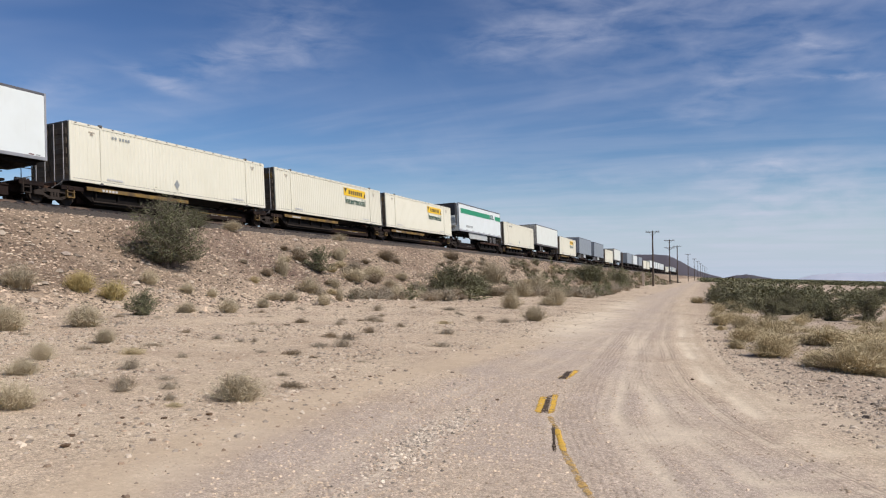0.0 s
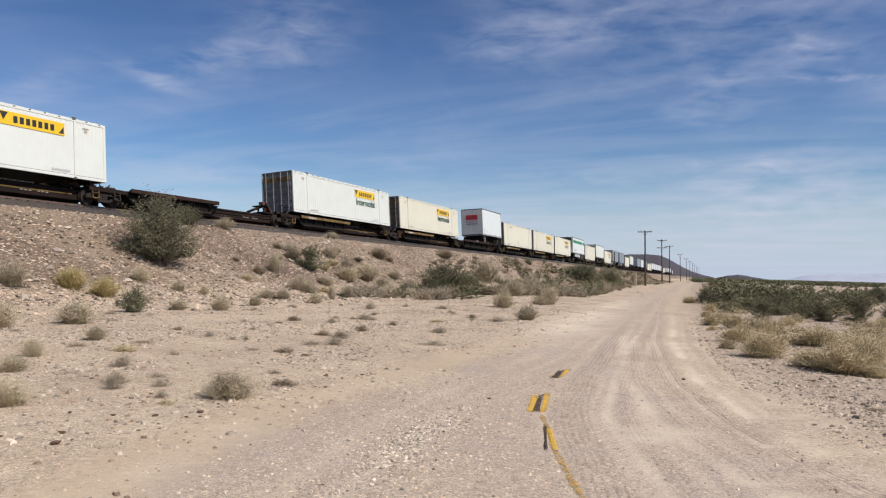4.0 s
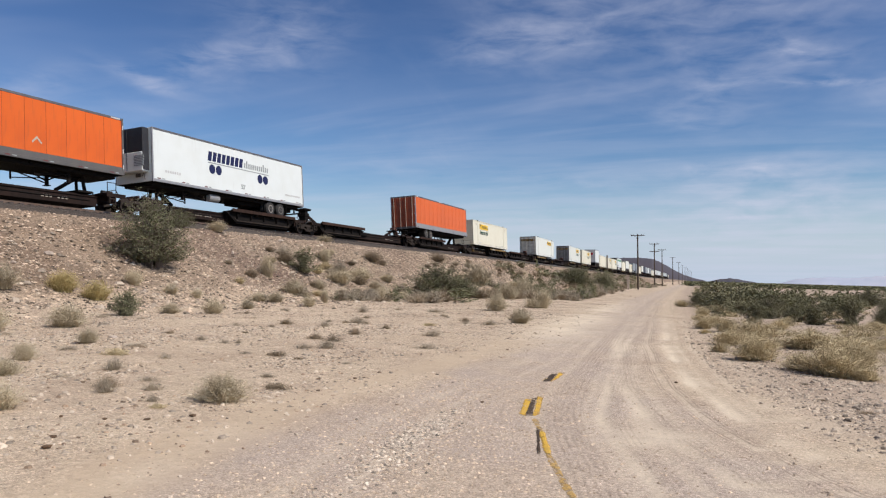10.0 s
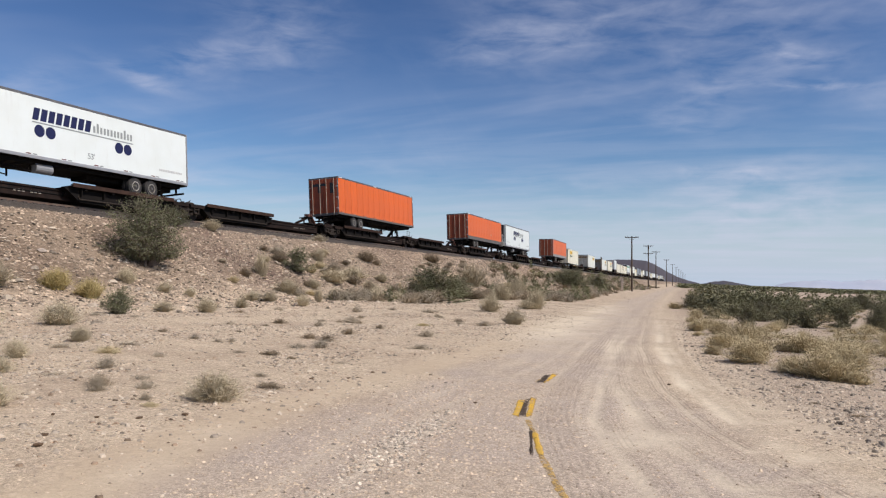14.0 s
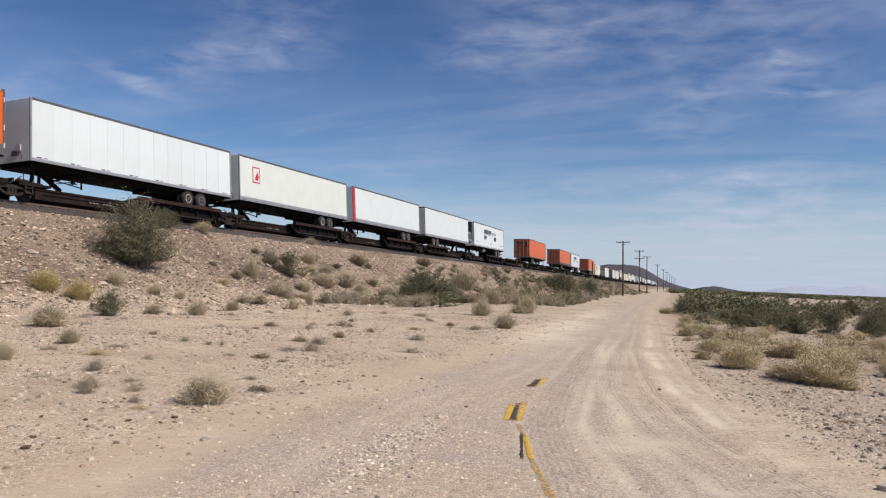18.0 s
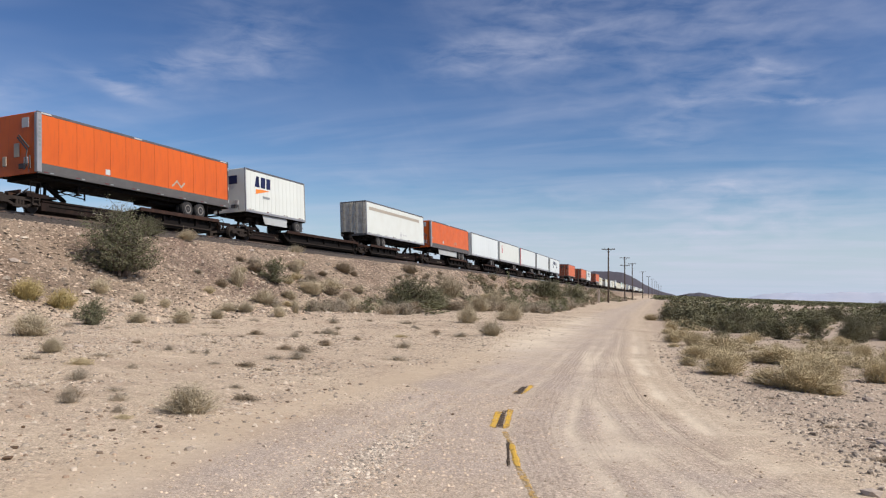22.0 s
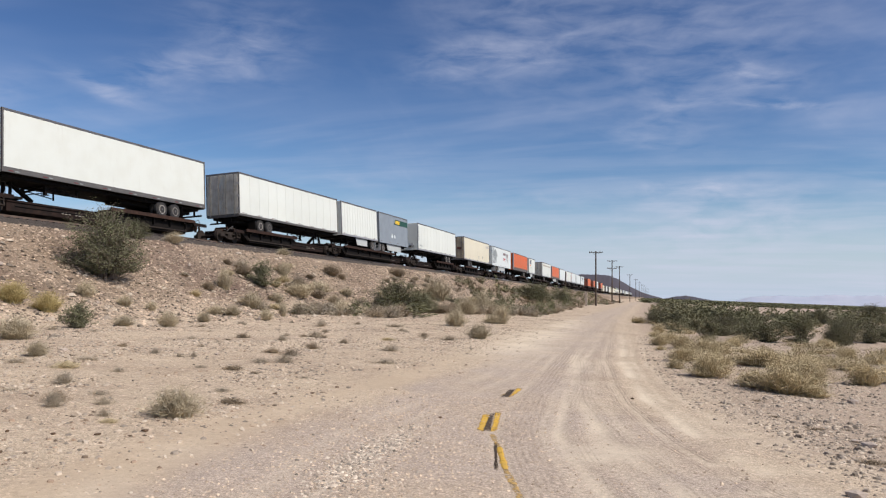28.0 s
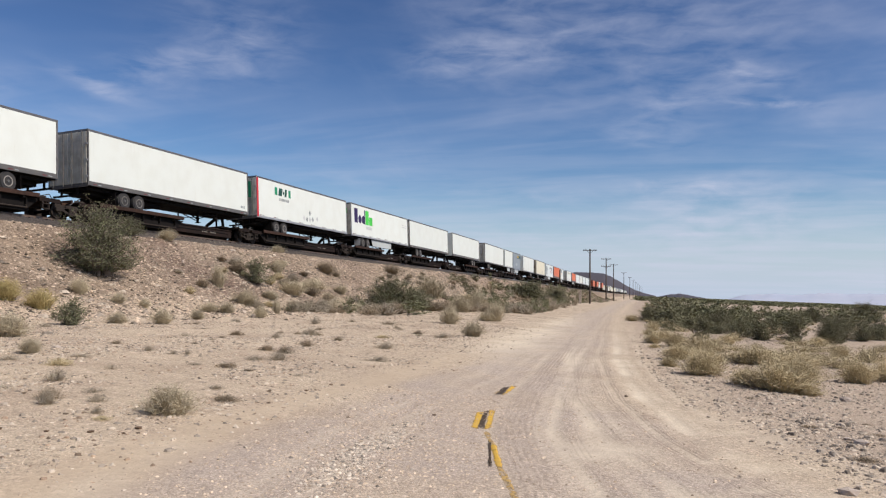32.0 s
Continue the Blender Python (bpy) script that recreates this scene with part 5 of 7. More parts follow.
    if material is M_ORANGE:
        for yy in (-h2 + 0.55, -h2 * 0.1, h2 - 0.55):
            part_of("roof_marker", ROOF_MARK, ob, (w + 0.01, yy, z1 - 0.06))
        for e in (-1, 1):
            for zz in (z0 + 0.45, z0 + 1.3, z1 - 0.5):
                part_of("corner_marker", CORNER_MARK, ob, (w + 0.014, e * (h2 - 0.05), zz))
    if reflect:
        nref = max(4, int(length / 2.0))
        zr = z0 + (0.21 if not band else 0.085)
        for i in range(nref):
            yy = -h2 + 0.7 + i * (length - 1.4) / (nref - 1)
            part_of("reflector", REFLECT_R, ob, (w + (0.001 if not band else 0.012), yy - 0.17, zr))
            part_of("reflector", REFLECT_W, ob, (w + (0.001 if not band else 0.012), yy + 0.2, zr))
    return ob


WX = 1.341     # just proud of a trailer's near wall


def decal(ob, shapes, material, name="marking", layer=0, label=""):
    for group_ in ([[s_] for s_ in shapes] if len(shapes) <= 4 else [shapes]):
        last = part(name, plates(group_, WX + 0.006 * layer, 0.005), material, ob, label)
    return last


def disc_marks(ob):
    zt = TOP_TRAILER
    decal(ob, [rect(-3.1 + k * 0.46, -2.75 + k * 0.46, zt - 1.22, zt - 0.62, 0.12) for k in range(8)], M_NAVY)
    decal(ob, [rect(0.7 + k * 0.24, 0.84 + k * 0.24, zt - 1.18, zt - 0.84 + (0.16 if k in (1, 9) else 0)) for k in range(12)] + [rect(-3.1, 3.55, zt - 1.36, zt - 1.30)], M_LOGOGREY)
    decal(ob, [disc(-2.68, zt - 1.72, 0.3), disc(-2.02, zt - 1.72, 0.3), disc(2.5, zt - 1.72, 0.3), disc(3.14, zt - 1.72, 0.3)], M_NAVY)
    part_of("lettering", WORD_53, ob, (WX + 0.004, 0.3, zt - 2.62))
    decal(ob, [rect(5.6 + k * 0.14, 5.7 + k * 0.14, zt - 2.52, zt - 2.40) for k in range(14)] + [rect(-7.0 + k * 0.2, -6.87 + k * 0.2, zt - 2.5, zt - 2.36) for k in range(7)], M_PALEGREY)


def front_fittings(ob):
    """Wide silver corner, boxes and hose cradle on the front wall of an orange trailer."""
    zt, zb = TOP_TRAILER, ROAD_Z + FLOOR_UP
    part("corner_cover", boxes((WX - 0.2, WX + 0.02, -8.03, -7.72, zb + 0.05, zt - 0.05), bevel=0.03), M_RAIL, ob, "silver corner cover")
    decal(ob, [rect(-7.95, -7.82, zt - 0.55 - k * 0.2, zt - 0.42 - k * 0.2) for k in range(7)], M_LOGOGREY, layer=4)
    part("document_tube", boxes((-0.15, 0.2, -8.06, -8.0, zb + 0.9, zb + 1.6), bevel=0.02), M_TAN, ob)
    part("document_tube", boxes((-0.9, -0.65, -8.06, -8.0, zb + 0.5, zb + 1.0), bevel=0.02), M_TAN, ob)
    part("hose_cradle", beams(((0.1, -8.06, zb + 1.9), (0.75, -8.06, zb + 1.2), 0.05, 0.08), ((0.2, -8.06, zb + 2.0), (0.85, -8.06, zb + 1.3), 0.05, 0.08), ((0.75, -8.07, zb + 1.2), (0.55, -8.07, zb + 0.2), 0.05, 0.05), ((0.9, -8.07, zb + 0.9), (0.95, -8.07, zb + 0.25), 0.05, 0.05)), M_DARKRAIL, ob)


def build_load(kind, near=True):
    """One load by its kind; the label says what sets it apart. Loads that stay far off have fewer fittings."""
    if not near:
        if kind.startswith("beige"):
            return container(16.15, M_BEIGE, "beige corrugated steel shipping container", None, near=False)
        return trailer(16.0, 1, M_GREY if kind == "grey_long" else M_WHITE, "long grey box trailer" if kind == "grey_long" else "plain white box trailer", end_bars=False, reflect=False)
    zt, zb = TOP_TRAILER, ROAD_Z + FLOOR_UP + 0.16
    if kind == "beige_plain":
        return container(16.15, M_BEIGE, "plain beige corrugated steel shipping container with stained doors")
    if kind == "beige_logo":
        return container(16.15, M_BEIGE, "beige corrugated shipping container with yellow banner", 1.6)
    if kind == "beige_logo_turned":
        return container(16.15, M_BEIGE, "beige corrugated shipping container, ribbed end, yellow banner", -5.25, False)
    if kind == "white_logo":
        return container(16.15, M_WARM, "white corrugated shipping container with yellow banner and grey doors", 1.5, True, True, M_GDOOR)
    if kind == "white_banner":
        return container(15.9, M_WARM, "white smooth-sided shipping container with rust-stained doors and banner", 1.67, True, True, M_WDOOR)
    if kind == "white_short":
        ob = trailer(8.5, 1, M_WHITE, "short white box trailer with red sign on its grey door", tandem=False, end_mat=M_PALEGREY, end_bars=False, top=0.15)
        yy = -4.25 - 0.03
        part("door_sign", boxes((-0.75, 0.75, yy - 0.012, yy, zt - 1.2, zt - 0.6)), M_RED, ob, "red sign plate")
        part("door_bars", boxes(*[(-0.62 + k * 0.21, -0.5 + k * 0.21, yy - 0.016, yy - 0.012, zt - 1.0, zt - 0.78) for k in range(6)], *[(-0.7, 0.75, yy - 0.012, yy, zt - 1.5 - k * 0.25, zt - 1.44 - k * 0.25) for k in range(2)]), M_MAROON, ob)
        decal(ob, [[(-3.6, zb + 0.5), (-3.4, zb + 0.75), (-3.2, zb + 0.5), (-3.4, zb + 0.25)], [(-2.5, zb + 0.35), (-2.35, zb + 0.55), (-2.2, zb + 0.35), (-2.35, zb + 0.15)]], M_PALEGREY)
        return ob
    if kind == "orange_band":
        return trailer(16.15, 1, M_ORANGE, "orange box trailer with vertical seams and grey lower band", 13, M_RAIL, 0.3, M_RAIL, end_mat=M_ODOOR, top=0.1)
    if kind == "orange_dark_band":
        ob = trailer(16.15, 1, M_ORANGE, "orange box trailer with seams and dark grey lower band", 13, M_DARKRAIL, 0.26, M_DARKRAIL, end_mat=M_ODOOR)
        decal(ob, [[(2.2, zb + 0.75), (2.5, zb + 1.05), (2.8, zb + 0.75), (2.75, zb + 0.68), (2.5, zb + 0.92), (2.25, zb + 0.68)]], M_TAN)
        return ob
    if kind == "orange_plain":
        ob = trailer(16.15, 1, M_ORANGE, "orange box trailer with seams, thin dark rail and dark door windows", 14, M_DARKRAIL, end_mat=M_ODOOR)
        part("door_patch", boxes((-0.95, 0.3, -8.1, -8.09, zt - 0.72, zt - 0.5), (-0.5, -0.2, -8.1, -8.09, zt - 1.25, zt - 0.73), bevel=0.003), M_BLACK, ob)
        part("door_patch", boxes((0.62, 0.98, -8.1, -8.09, zt - 1.35, zt - 0.5), bevel=0.003), M_BLACK, ob)
        return ob
    if kind == "orange_skirt":
        ob = trailer(16.0, -1, M_ORANGE, "smooth orange box trailer with dark band and white skirt", 0, M_DARKRAIL, 0.36, M_DARKRAIL, (-5.0, 2.7), end_mat=M_ORANGE)
        decal(ob, [rect(-3.6, -3.2, zb + 0.5, zb + 0.85), rect(-7.6, -7.3, zb + 0.9, zb + 0.98)], M_PALEGREY)
        decal(ob, [[(1.2, zb + 0.55), (1.6, zb + 0.95), (2.0, zb + 0.55), (2.3, zb + 0.95), (2.2, zb + 1.0), (2.0, zb + 0.7), (1.6, zb + 1.05), (1.1, zb + 0.6)]], M_TAN)
        part("placard", boxes((0.35, 0.75, -8.02, -8.0, zt - 0.7, zt - 0.2)), M_PALEGREY, ob)
        front_fittings(ob)
        return ob
    if kind == "orange_front":
        ob = trailer(16.0, -1, M_ORANGE, "orange box trailer with seams, dark band and bare front wall", 13, M_DARKRAIL, 0.36, M_DARKRAIL, end_mat=M_ORANGE)
        decal(ob, [rect(-3.4, -3.05, zb + 0.42, zb + 0.72)], M_PALEGREY)
        decal(ob, [[(2.2, zb + 0.5), (2.6, zb + 0.85), (3.0, zb + 0.5), (3.4, zb + 0.85), (3.3, zb + 0.92), (3.0, zb + 0.65), (2.6, zb + 0.98), (2.1, zb + 0.56)]], M_TAN)
        part("placard", boxes((0.35, 0.8, -8.02, -8.0, zt - 0.75, zt - 0.25)), M_PALEGREY, ob)
        front_fittings(ob)
        return ob
    if kind == "reefer_discs":
        ob = trailer(16.1, -1, M_WHITE, "white refrigerated trailer with blue bars and discs", 0, M_RAIL, reefer=True, roof_mat=M_ROOF)
        disc_marks(ob)
        return ob
    if kind == "white_back":
        return trailer(16.0, 1, M_WHITE, "white box trailer with grey rails and pale doors", 0, M_RAIL, 0.1, M_RAIL, end_mat=M_PALEGREY, end_bars=False)
    if kind == "white_red_post":
        ob = trailer(16.0, -1, M_WHITE, "white box trailer with red corner strip and grey band", 0, M_RAIL, 0.16, M_RAIL, end_mat=M_PALEGREY)
        decal(ob, [rect(-8.0, -7.55, zb - 0.1, zt - 0.12)], M_RED, layer=1)
        return ob
    if kind == "cream_red_mark":
        ob = trailer(15.9, -1, M_WARM, "cream box trailer with small red square emblem", 0, M_RAIL, 0.12, M_RAIL)
        decal(ob, [rect(-6.35, -5.45, zt - 1.75, zt - 0.62)], M_RED)
        decal(ob, [rect(-6.26, -5.54, zt - 1.66, zt - 0.71)], M_WARM, layer=1)
        decal(ob, [[(-6.1, zt - 1.5), (-5.75, zt - 0.9), (-5.6, zt - 1.35), (-5.8, zt - 1.6)]], M_RED, layer=2)
        return ob
    if kind == "white_seams_turned":
        return trailer(16.0, -1, M_WHITE, "white box trailer with vertical seams, front wall first", 13)
    if kind == "white_tan_stripe":
        ob = trailer(16.0, 1, M_WARM, "white box trailer with long tan stripe near the roof", 0, end_mat=M_WDOOR, top=0.1)
        decal(ob, [rect(-7.35, 6.55, zt - 0.72, zt - 0.42)], M_TAN)
        decal(ob, [[(0.6, zb + 0.45), (0.85, zb + 0.75), (1.1, zb + 0.45), (0.85, zb + 0.15)], rect(1.4, 2.5, zb + 0.4, zb + 0.5)], M_PALEGREY)
        return ob
    if kind == "white_short_logo":
        ob = trailer(8.5, -1, M_WARM, "short ribbed white trailer with blue bars and orange wedge", 15, tandem=False, skirt=(-1.9, 1.6))
        for a, b, lean in ((-3.05, -2.7, 0.25), (-2.7, -2.4, -0.1), (-2.25, -1.65, 0.05), (-1.5, -0.95, 0.05)):
            decal(ob, [rect(a, b, zt - 1.2, zt - 0.42, lean)], M_NAVY)
        decal(ob, [[(-2.95, zt - 1.72), (-1.0, zt - 1.32), (-2.0, zt - 1.32), (-2.9, zt - 1.38)]], M_FLAME)
        decal(ob, [rect(-2.0, -1.05, zt - 1.95, zt - 1.78)], M_LOGOGREY)
        part("front_marks", boxes((-0.9, -0.2, -4.29, -4.27, zt - 1.1, zt - 0.5), (0.0, 0.7, -4.29, -4.27, zt - 1.1, zt - 0.5)), M_NAVY, ob)
        return ob
    if kind == "white_grey_crest":
        ob = trailer(16.0, 1, M_WHITE, "white trailer with large grey crest, red bars and shield", 0, M_WHITE, skirt=(-2.6, 3.2), end_mat=M_WHITE)
        tall = zt - zb

        def crest(*points):
            return [(y, zt - f * tall) for y, f in points]

        decal(ob, [crest((-7.05, 0.36), (-6.9, 0.27), (-6.5, 0.2), (-5.9, 0.15), (-5.4, 0.155), (-4.9, 0.21), (-4.45, 0.3), (-4.1, 0.4), (-3.8, 0.49), (-4.45, 0.53), (-4.7, 0.72), (-4.95, 0.9), (-5.5, 0.9), (-5.45, 0.72), (-5.75, 0.74), (-5.8, 0.9), (-7.55, 0.93), (-7.6, 0.74), (-7.1, 0.8), (-6.5, 0.84), (-6.42, 0.55), (-6.8, 0.48))], M_LOGOGREY)
        decal(ob, [crest((-5.05, 0.52), (-4.9, 0.5), (-4.88, 0.61), (-5.03, 0.63))], M_WHITE, layer=1)
        decal(ob, [crest((-6.85, 0.04), (-7.25, 0.1), (-7.52, 0.2), (-7.62, 0.33), (-7.52, 0.48), (-7.25, 0.62), (-6.75, 0.74), (-6.62, 0.53), (-6.95, 0.46), (-7.15, 0.33), (-7.08, 0.22), (-6.83, 0.15))], M_LOGOGREY)
        decal(ob, [crest((-7.93, 0.08 + 0.125 * k), (-7.72 + 0.05 * max(k - 3, 0), 0.10 + 0.115 * k), (-7.72 + 0.05 * max(k - 3, 0), 0.15 + 0.115 * k), (-7.93, 0.15 + 0.125 * k)) for k in range(6)], M_LOGOGREY)
        decal(ob, [rect(0.85 + k * 0.31, 1.06 + k * 0.31, zt - 0.36 * tall, zt - 0.23 * tall) for k in range(8)], M_MAROON)
        decal(ob, [rect(1.1 + k * 0.2, 1.22 + k * 0.2, zt - 0.61 * tall, zt - 0.52 * tall) for k in range(10)] + [rect(1.0, 3.2, zt - 0.665 * tall, zt - 0.65 * tall)], M_RED)
        decal(ob, [crest((3.62, 0.14 + 0.08 * k), (4.2 + 0.03 * k, 0.36 + 0.075 * k), (4.22 + 0.03 * k, 0.42 + 0.075 * k), (3.72 + 0.05 * k, 0.27 + 0.085 * k)) for k in range(4)], M_LOGOGREY)
        decal(ob, [crest((4.2, 0.3), (4.55, 0.22), (4.95, 0.26), (5.2, 0.38), (5.25, 0.52), (4.95, 0.42), (4.55, 0.4))], M_MAROON)
        decal(ob, [crest((4.3, 0.47), (4.6, 0.42), (5.0, 0.48), (4.85, 0.6), (4.6, 0.64))], M_PALEGREY, layer=1)
        decal(ob, [crest((4.35, 0.58), (4.62, 0.7), (5.15, 0.55), (4.68, 0.76))], M_REDOX)
        return ob
    if kind == "cream_dirty":
        ob = trailer(15.9, 1, M_CREAM, "weathered cream box trailer with brown-stained rear doors", 12, M_RAIL, end_mat=M_CDOOR, top=0.06)
        decal(ob, [[(0.6, zb + 0.55), (0.8, zb + 0.8), (1.0, zb + 0.55), (0.8, zb + 0.3)], [(3.0, zb + 0.6), (3.2, zb + 0.85), (3.4, zb + 0.6), (3.2, zb + 0.35)]], M_LOGOGREY, layer=2)
        part("door_sign", boxes((0.28, 0.95, -7.99, -7.98, zt - 1.75, zt - 1.4)), M_REDOX, ob, "rusty sign plate")
        part("door_sign", boxes((-0.95, -0.45, -7.99, -7.98, zt - 1.95, zt - 1.55)), M_DOOR, ob)
        decal(ob, [rect(5.6 + k * 0.3, 5.82 + k * 0.3, zt - 0.75, zt - 0.45) for k in range(6)], M_PALEGREY, layer=2)
        return ob
    if kind == "white_seams_marked":
        ob = trailer(16.0, -1, M_WARM, "white box trailer with seams and dark upright marking", 13)
        decal(ob, [rect(-7.8, -7.62, zt - 0.5 - k * 0.22, zt - 0.36 - k * 0.22) for k in range(8)], M_LOGOGREY, layer=2)
        decal(ob, [rect(-7.4 + k * 0.25, -7.25 + k * 0.25, zb + 0.3, zb + 0.45) for k in range(4)], M_LOGOGREY, layer=2)
        return ob
    if kind == "grey_short":
        ob = trailer(8.5, 1, M_GREY, "short grey box trailer with dark green and yellow band", 0, M_GREY, tandem=False, skirt=(-2.0, 2.3))
        decal(ob, [[(0.1, zt - 0.95), (4.15, zt - 0.95), (4.15, zt - 0.4), (0.35, zt - 0.4)]], M_DGREEN)
        decal(ob, [rect(0.4 + k * 0.42, 0.75 + k * 0.42, zt - 0.85, zt - 0.5, 0.08) for k in range(3)], M_BANNER, layer=1)
        decal(ob, [[(-0.9, zb + 0.7), (-0.65, zb + 0.98), (-0.4, zb + 0.7), (-0.65, zb + 0.42)], [(-0.1, zb + 0.7), (0.1, zb + 0.95), (0.35, zb + 0.7), (0.1, zb + 0.45)]], M_WHITE)
        return ob
    if kind == "white_short_ribbed":
        return trailer(8.5, -1, M_WARM, "short ribbed white trailer with pale skirt", 14, tandem=False, skirt=(-0.9, 1.9))
    if kind == "white_rusty":
        return trailer(16.0, 1, M_WARM, "white box trailer with seams and rust-streaked doors", 12, M_DARKRAIL, end_mat=M_WDOOR)
    if kind == "white_front":
        return trailer(16.0, -1, M_WARM, "plain white box trailer, front wall with vents", 0, M_DARKRAIL, 0.1, M_DARKRAIL, end_bars=False)
    if kind == "white_plain":
        ob = trailer(16.0, 1, M_WARM, "plain white box trailer with dark rails and grimy doors", 0, M_DARKRAIL, 0.08, M_DARKRAIL, end_mat=M_WDOOR)
        decal(ob, [rect(7.0 + k * 0.18, 7.12 + k * 0.18, zb + 0.25, zb + 0.42) for k in range(3)], M_LOGOGREY)
        return ob
    if kind == "white_purple":
        ob = trailer(16.0, 1, M_WARM, "white trailer with purple and green block emblem", 0, M_RAIL, skirt=(-2.7, 2.9), end_mat=M_WDOOR)
        decal(ob, [rect(-7.2, -6.4, zt - 1.8, zt - 0.42)], M_PURPLE)
        decal(ob, [disc(-5.85, zt - 1.4, 0.4, 20), disc(-4.98, zt - 1.4, 0.4, 20), rect(-4.72, -4.5, zt - 1.8, zt - 0.42)], M_PURPLE)
        decal(ob, [rect(-4.42, -3.6, zt - 1.8, zt - 0.42), rect(-3.5, -2.65, zt - 1.8, zt - 0.98)], M_LIME)
        decal(ob, [rect(-4.3 + k * 0.26, -4.12 + k * 0.26, zt - 2.25, zt - 1.98) for k in range(6)], M_PALEGREY)
        decal(ob, [rect(6.1, 7.5, zt - 0.95 - k * 0.22, zt - 0.87 - k * 0.22) for k in range(2)], M_PALEGREY)
        part("door_emblem", boxes((0.15, 0.5, -8.08, -8.06, zt - 1.0, zt - 0.4), (0.6, 0.95, -8.08, -8.06, zt - 1.0, zt - 0.55)), M_LIME, ob)
        return ob
    if kind == "white_green_block":
        ob = trailer(16.0, 1, M_WARM, "white trailer with green block emblem and red corner strip", 0, M_RAIL, end_mat=M_WDOOR)
        decal(ob, [rect(-8.0, -7.75, zb - 0.1, zt - 0.12)], M_RED, layer=1)
        decal(ob, [rect(-5.3, -4.9, zt - 1.1, zt - 0.5), rect(-3.1, -2.75, zt - 1.1, zt - 0.5)], M_GREEN)
        decal(ob, [rect(-4.75, -4.2, zt - 1.1, zt - 0.5, 0.15), rect(-4.0, -3.8, zt - 0.95, zt - 0.7), rect(-3.75, -3.45, zt - 1.1, zt - 0.5, 0.1)], M_DGREEN)
        decal(ob, [rect(-4.6 + k * 0.2, -4.46 + k * 0.2, zt - 1.5, zt - 1.3) for k in range(8)], M_LOGOGREY)
        for k, (yy, zz) in enumerate(((-0.5, 0.5), (0.0, 0.42), (0.55, 0.45), (1.05, 0.5), (1.9, 0.62), (0.55, 1.0))):
            decal(ob, [[(yy - 0.2, zb + zz), (yy, zb + zz + 0.24), (yy + 0.2, zb + zz), (yy, zb + zz - 0.24)]], M_PALEGREY if k % 2 == 0 else M_LOGOGREY)
        part("door_emblem", boxes((-0.9, 0.9, -8.08, -8.06, zt - 1.6, zt - 0.4)), M_GREEN, ob)
        return ob
    if kind == "green_stripe":
        ob = trailer(16.0, -1, M_WHITE, "white refrigerated trailer with green stripe and pale skirt", 0, M_RAIL, reefer=True, skirt=(-4.4, 2.6))
        decal(ob, [rect(-7.3, 3.6, zt - 1.1, zt - 0.55), rect(5.6, 7.9, zt - 1.1, zt - 0.55)], M_GREEN)
        decal(ob, [rect(3.7, 4.2, zt - 1.05, zt - 0.5, 0.15), rect(4.5, 4.75, zt - 1.05, zt - 0.5, 0.1), rect(4.75, 5.2, zt - 1.05, zt - 0.9)], M_DGREEN)
        decal(ob, [rect(-5.6 + k * 0.3, -5.4 + k * 0.3, zb + 0.35, zb + 0.6) for k in range(8)], M_LOGOGREY)
        return ob
    if kind == "grey_long":
        return trailer(16.0, 1, M_GREY, "long grey box trailer with pale reflector marks", 0, M_GREY, skirt=(-2.0, 1.0))
    raise ValueError(kind)


# Loads from the head of the visible train to its tail: kind, and s of its middle at the start.
LOADS = [
    ("beige_plain", 40.63), ("beige_logo", 58.05), ("beige_logo", 75.2), ("green_stripe", 93.7), ("beige_plain", 111.3), ("white_plain", 129.2), ("beige_logo", 147),
    ("grey_long", 167), ("grey_long", 187.4), ("beige_plain", 206.8), ("white_plain", 226), ("grey_long", 262), ("white_front", 283), ("grey_long", 305),
    ("beige_plain", 328), ("beige_plain", 346), ("white_front", 365), ("white_plain", 384), ("white_seams_turned", 403), ("white_plain", 423), ("white_front", 443),
    ("white_plain", 463), ("beige_plain", 500), ("beige_logo", 520), ("white_plain", 560), ("white_seams_turned", 600), ("white_plain", 640), ("beige_plain", 690),
    ("white_short", 27), ("beige_logo", 5.55), ("white_logo", -12.93), ("white_banner", -46.7), ("beige_logo_turned", -81.7), ("orange_band", -100.3), ("reefer_discs", -138.2),
    ("orange_dark_band", -156.5), ("orange_plain", -190.6), ("reefer_discs", -225.7), ("white_back", -244.2), ("white_red_post", -261.8), ("cream_red_mark", -278.9),
    ("white_seams_turned", -295.8), ("orange_skirt", -313.2), ("white_tan_stripe", -331.7), ("white_short_logo", -355.8), ("orange_front", -370.1), ("white_grey_crest", -388.8),
    ("cream_dirty", -406.9), ("white_seams_marked", -427.2), ("grey_short", -442.8), ("white_short_ribbed", -451.8), ("white_rusty", -464.9), ("white_front", -484.9),
    ("white_plain", -503.0), ("white_purple", -519.5), ("white_green_block", -536.5), ("white_plain", -553.7), ("white_front", -571.8),
]
FRONT_BACK = {"reefer_discs", "white_red_post", "cream_red_mark", "white_seams_turned", "orange_skirt", "white_short_logo", "orange_front", "white_seams_marked", "white_short_ribbed", "white_front", "green_stripe", "beige_logo_turned"}
made_loads = {}
for kind, s in LOADS:
    key = (kind, s < 240)
    if key in made_loads:
        ob = copy_thing(made_loads[key], on_line(s))
    else:
        ob = made_loads[key] = build_load(*key)
    MOVING.append((ob, s))

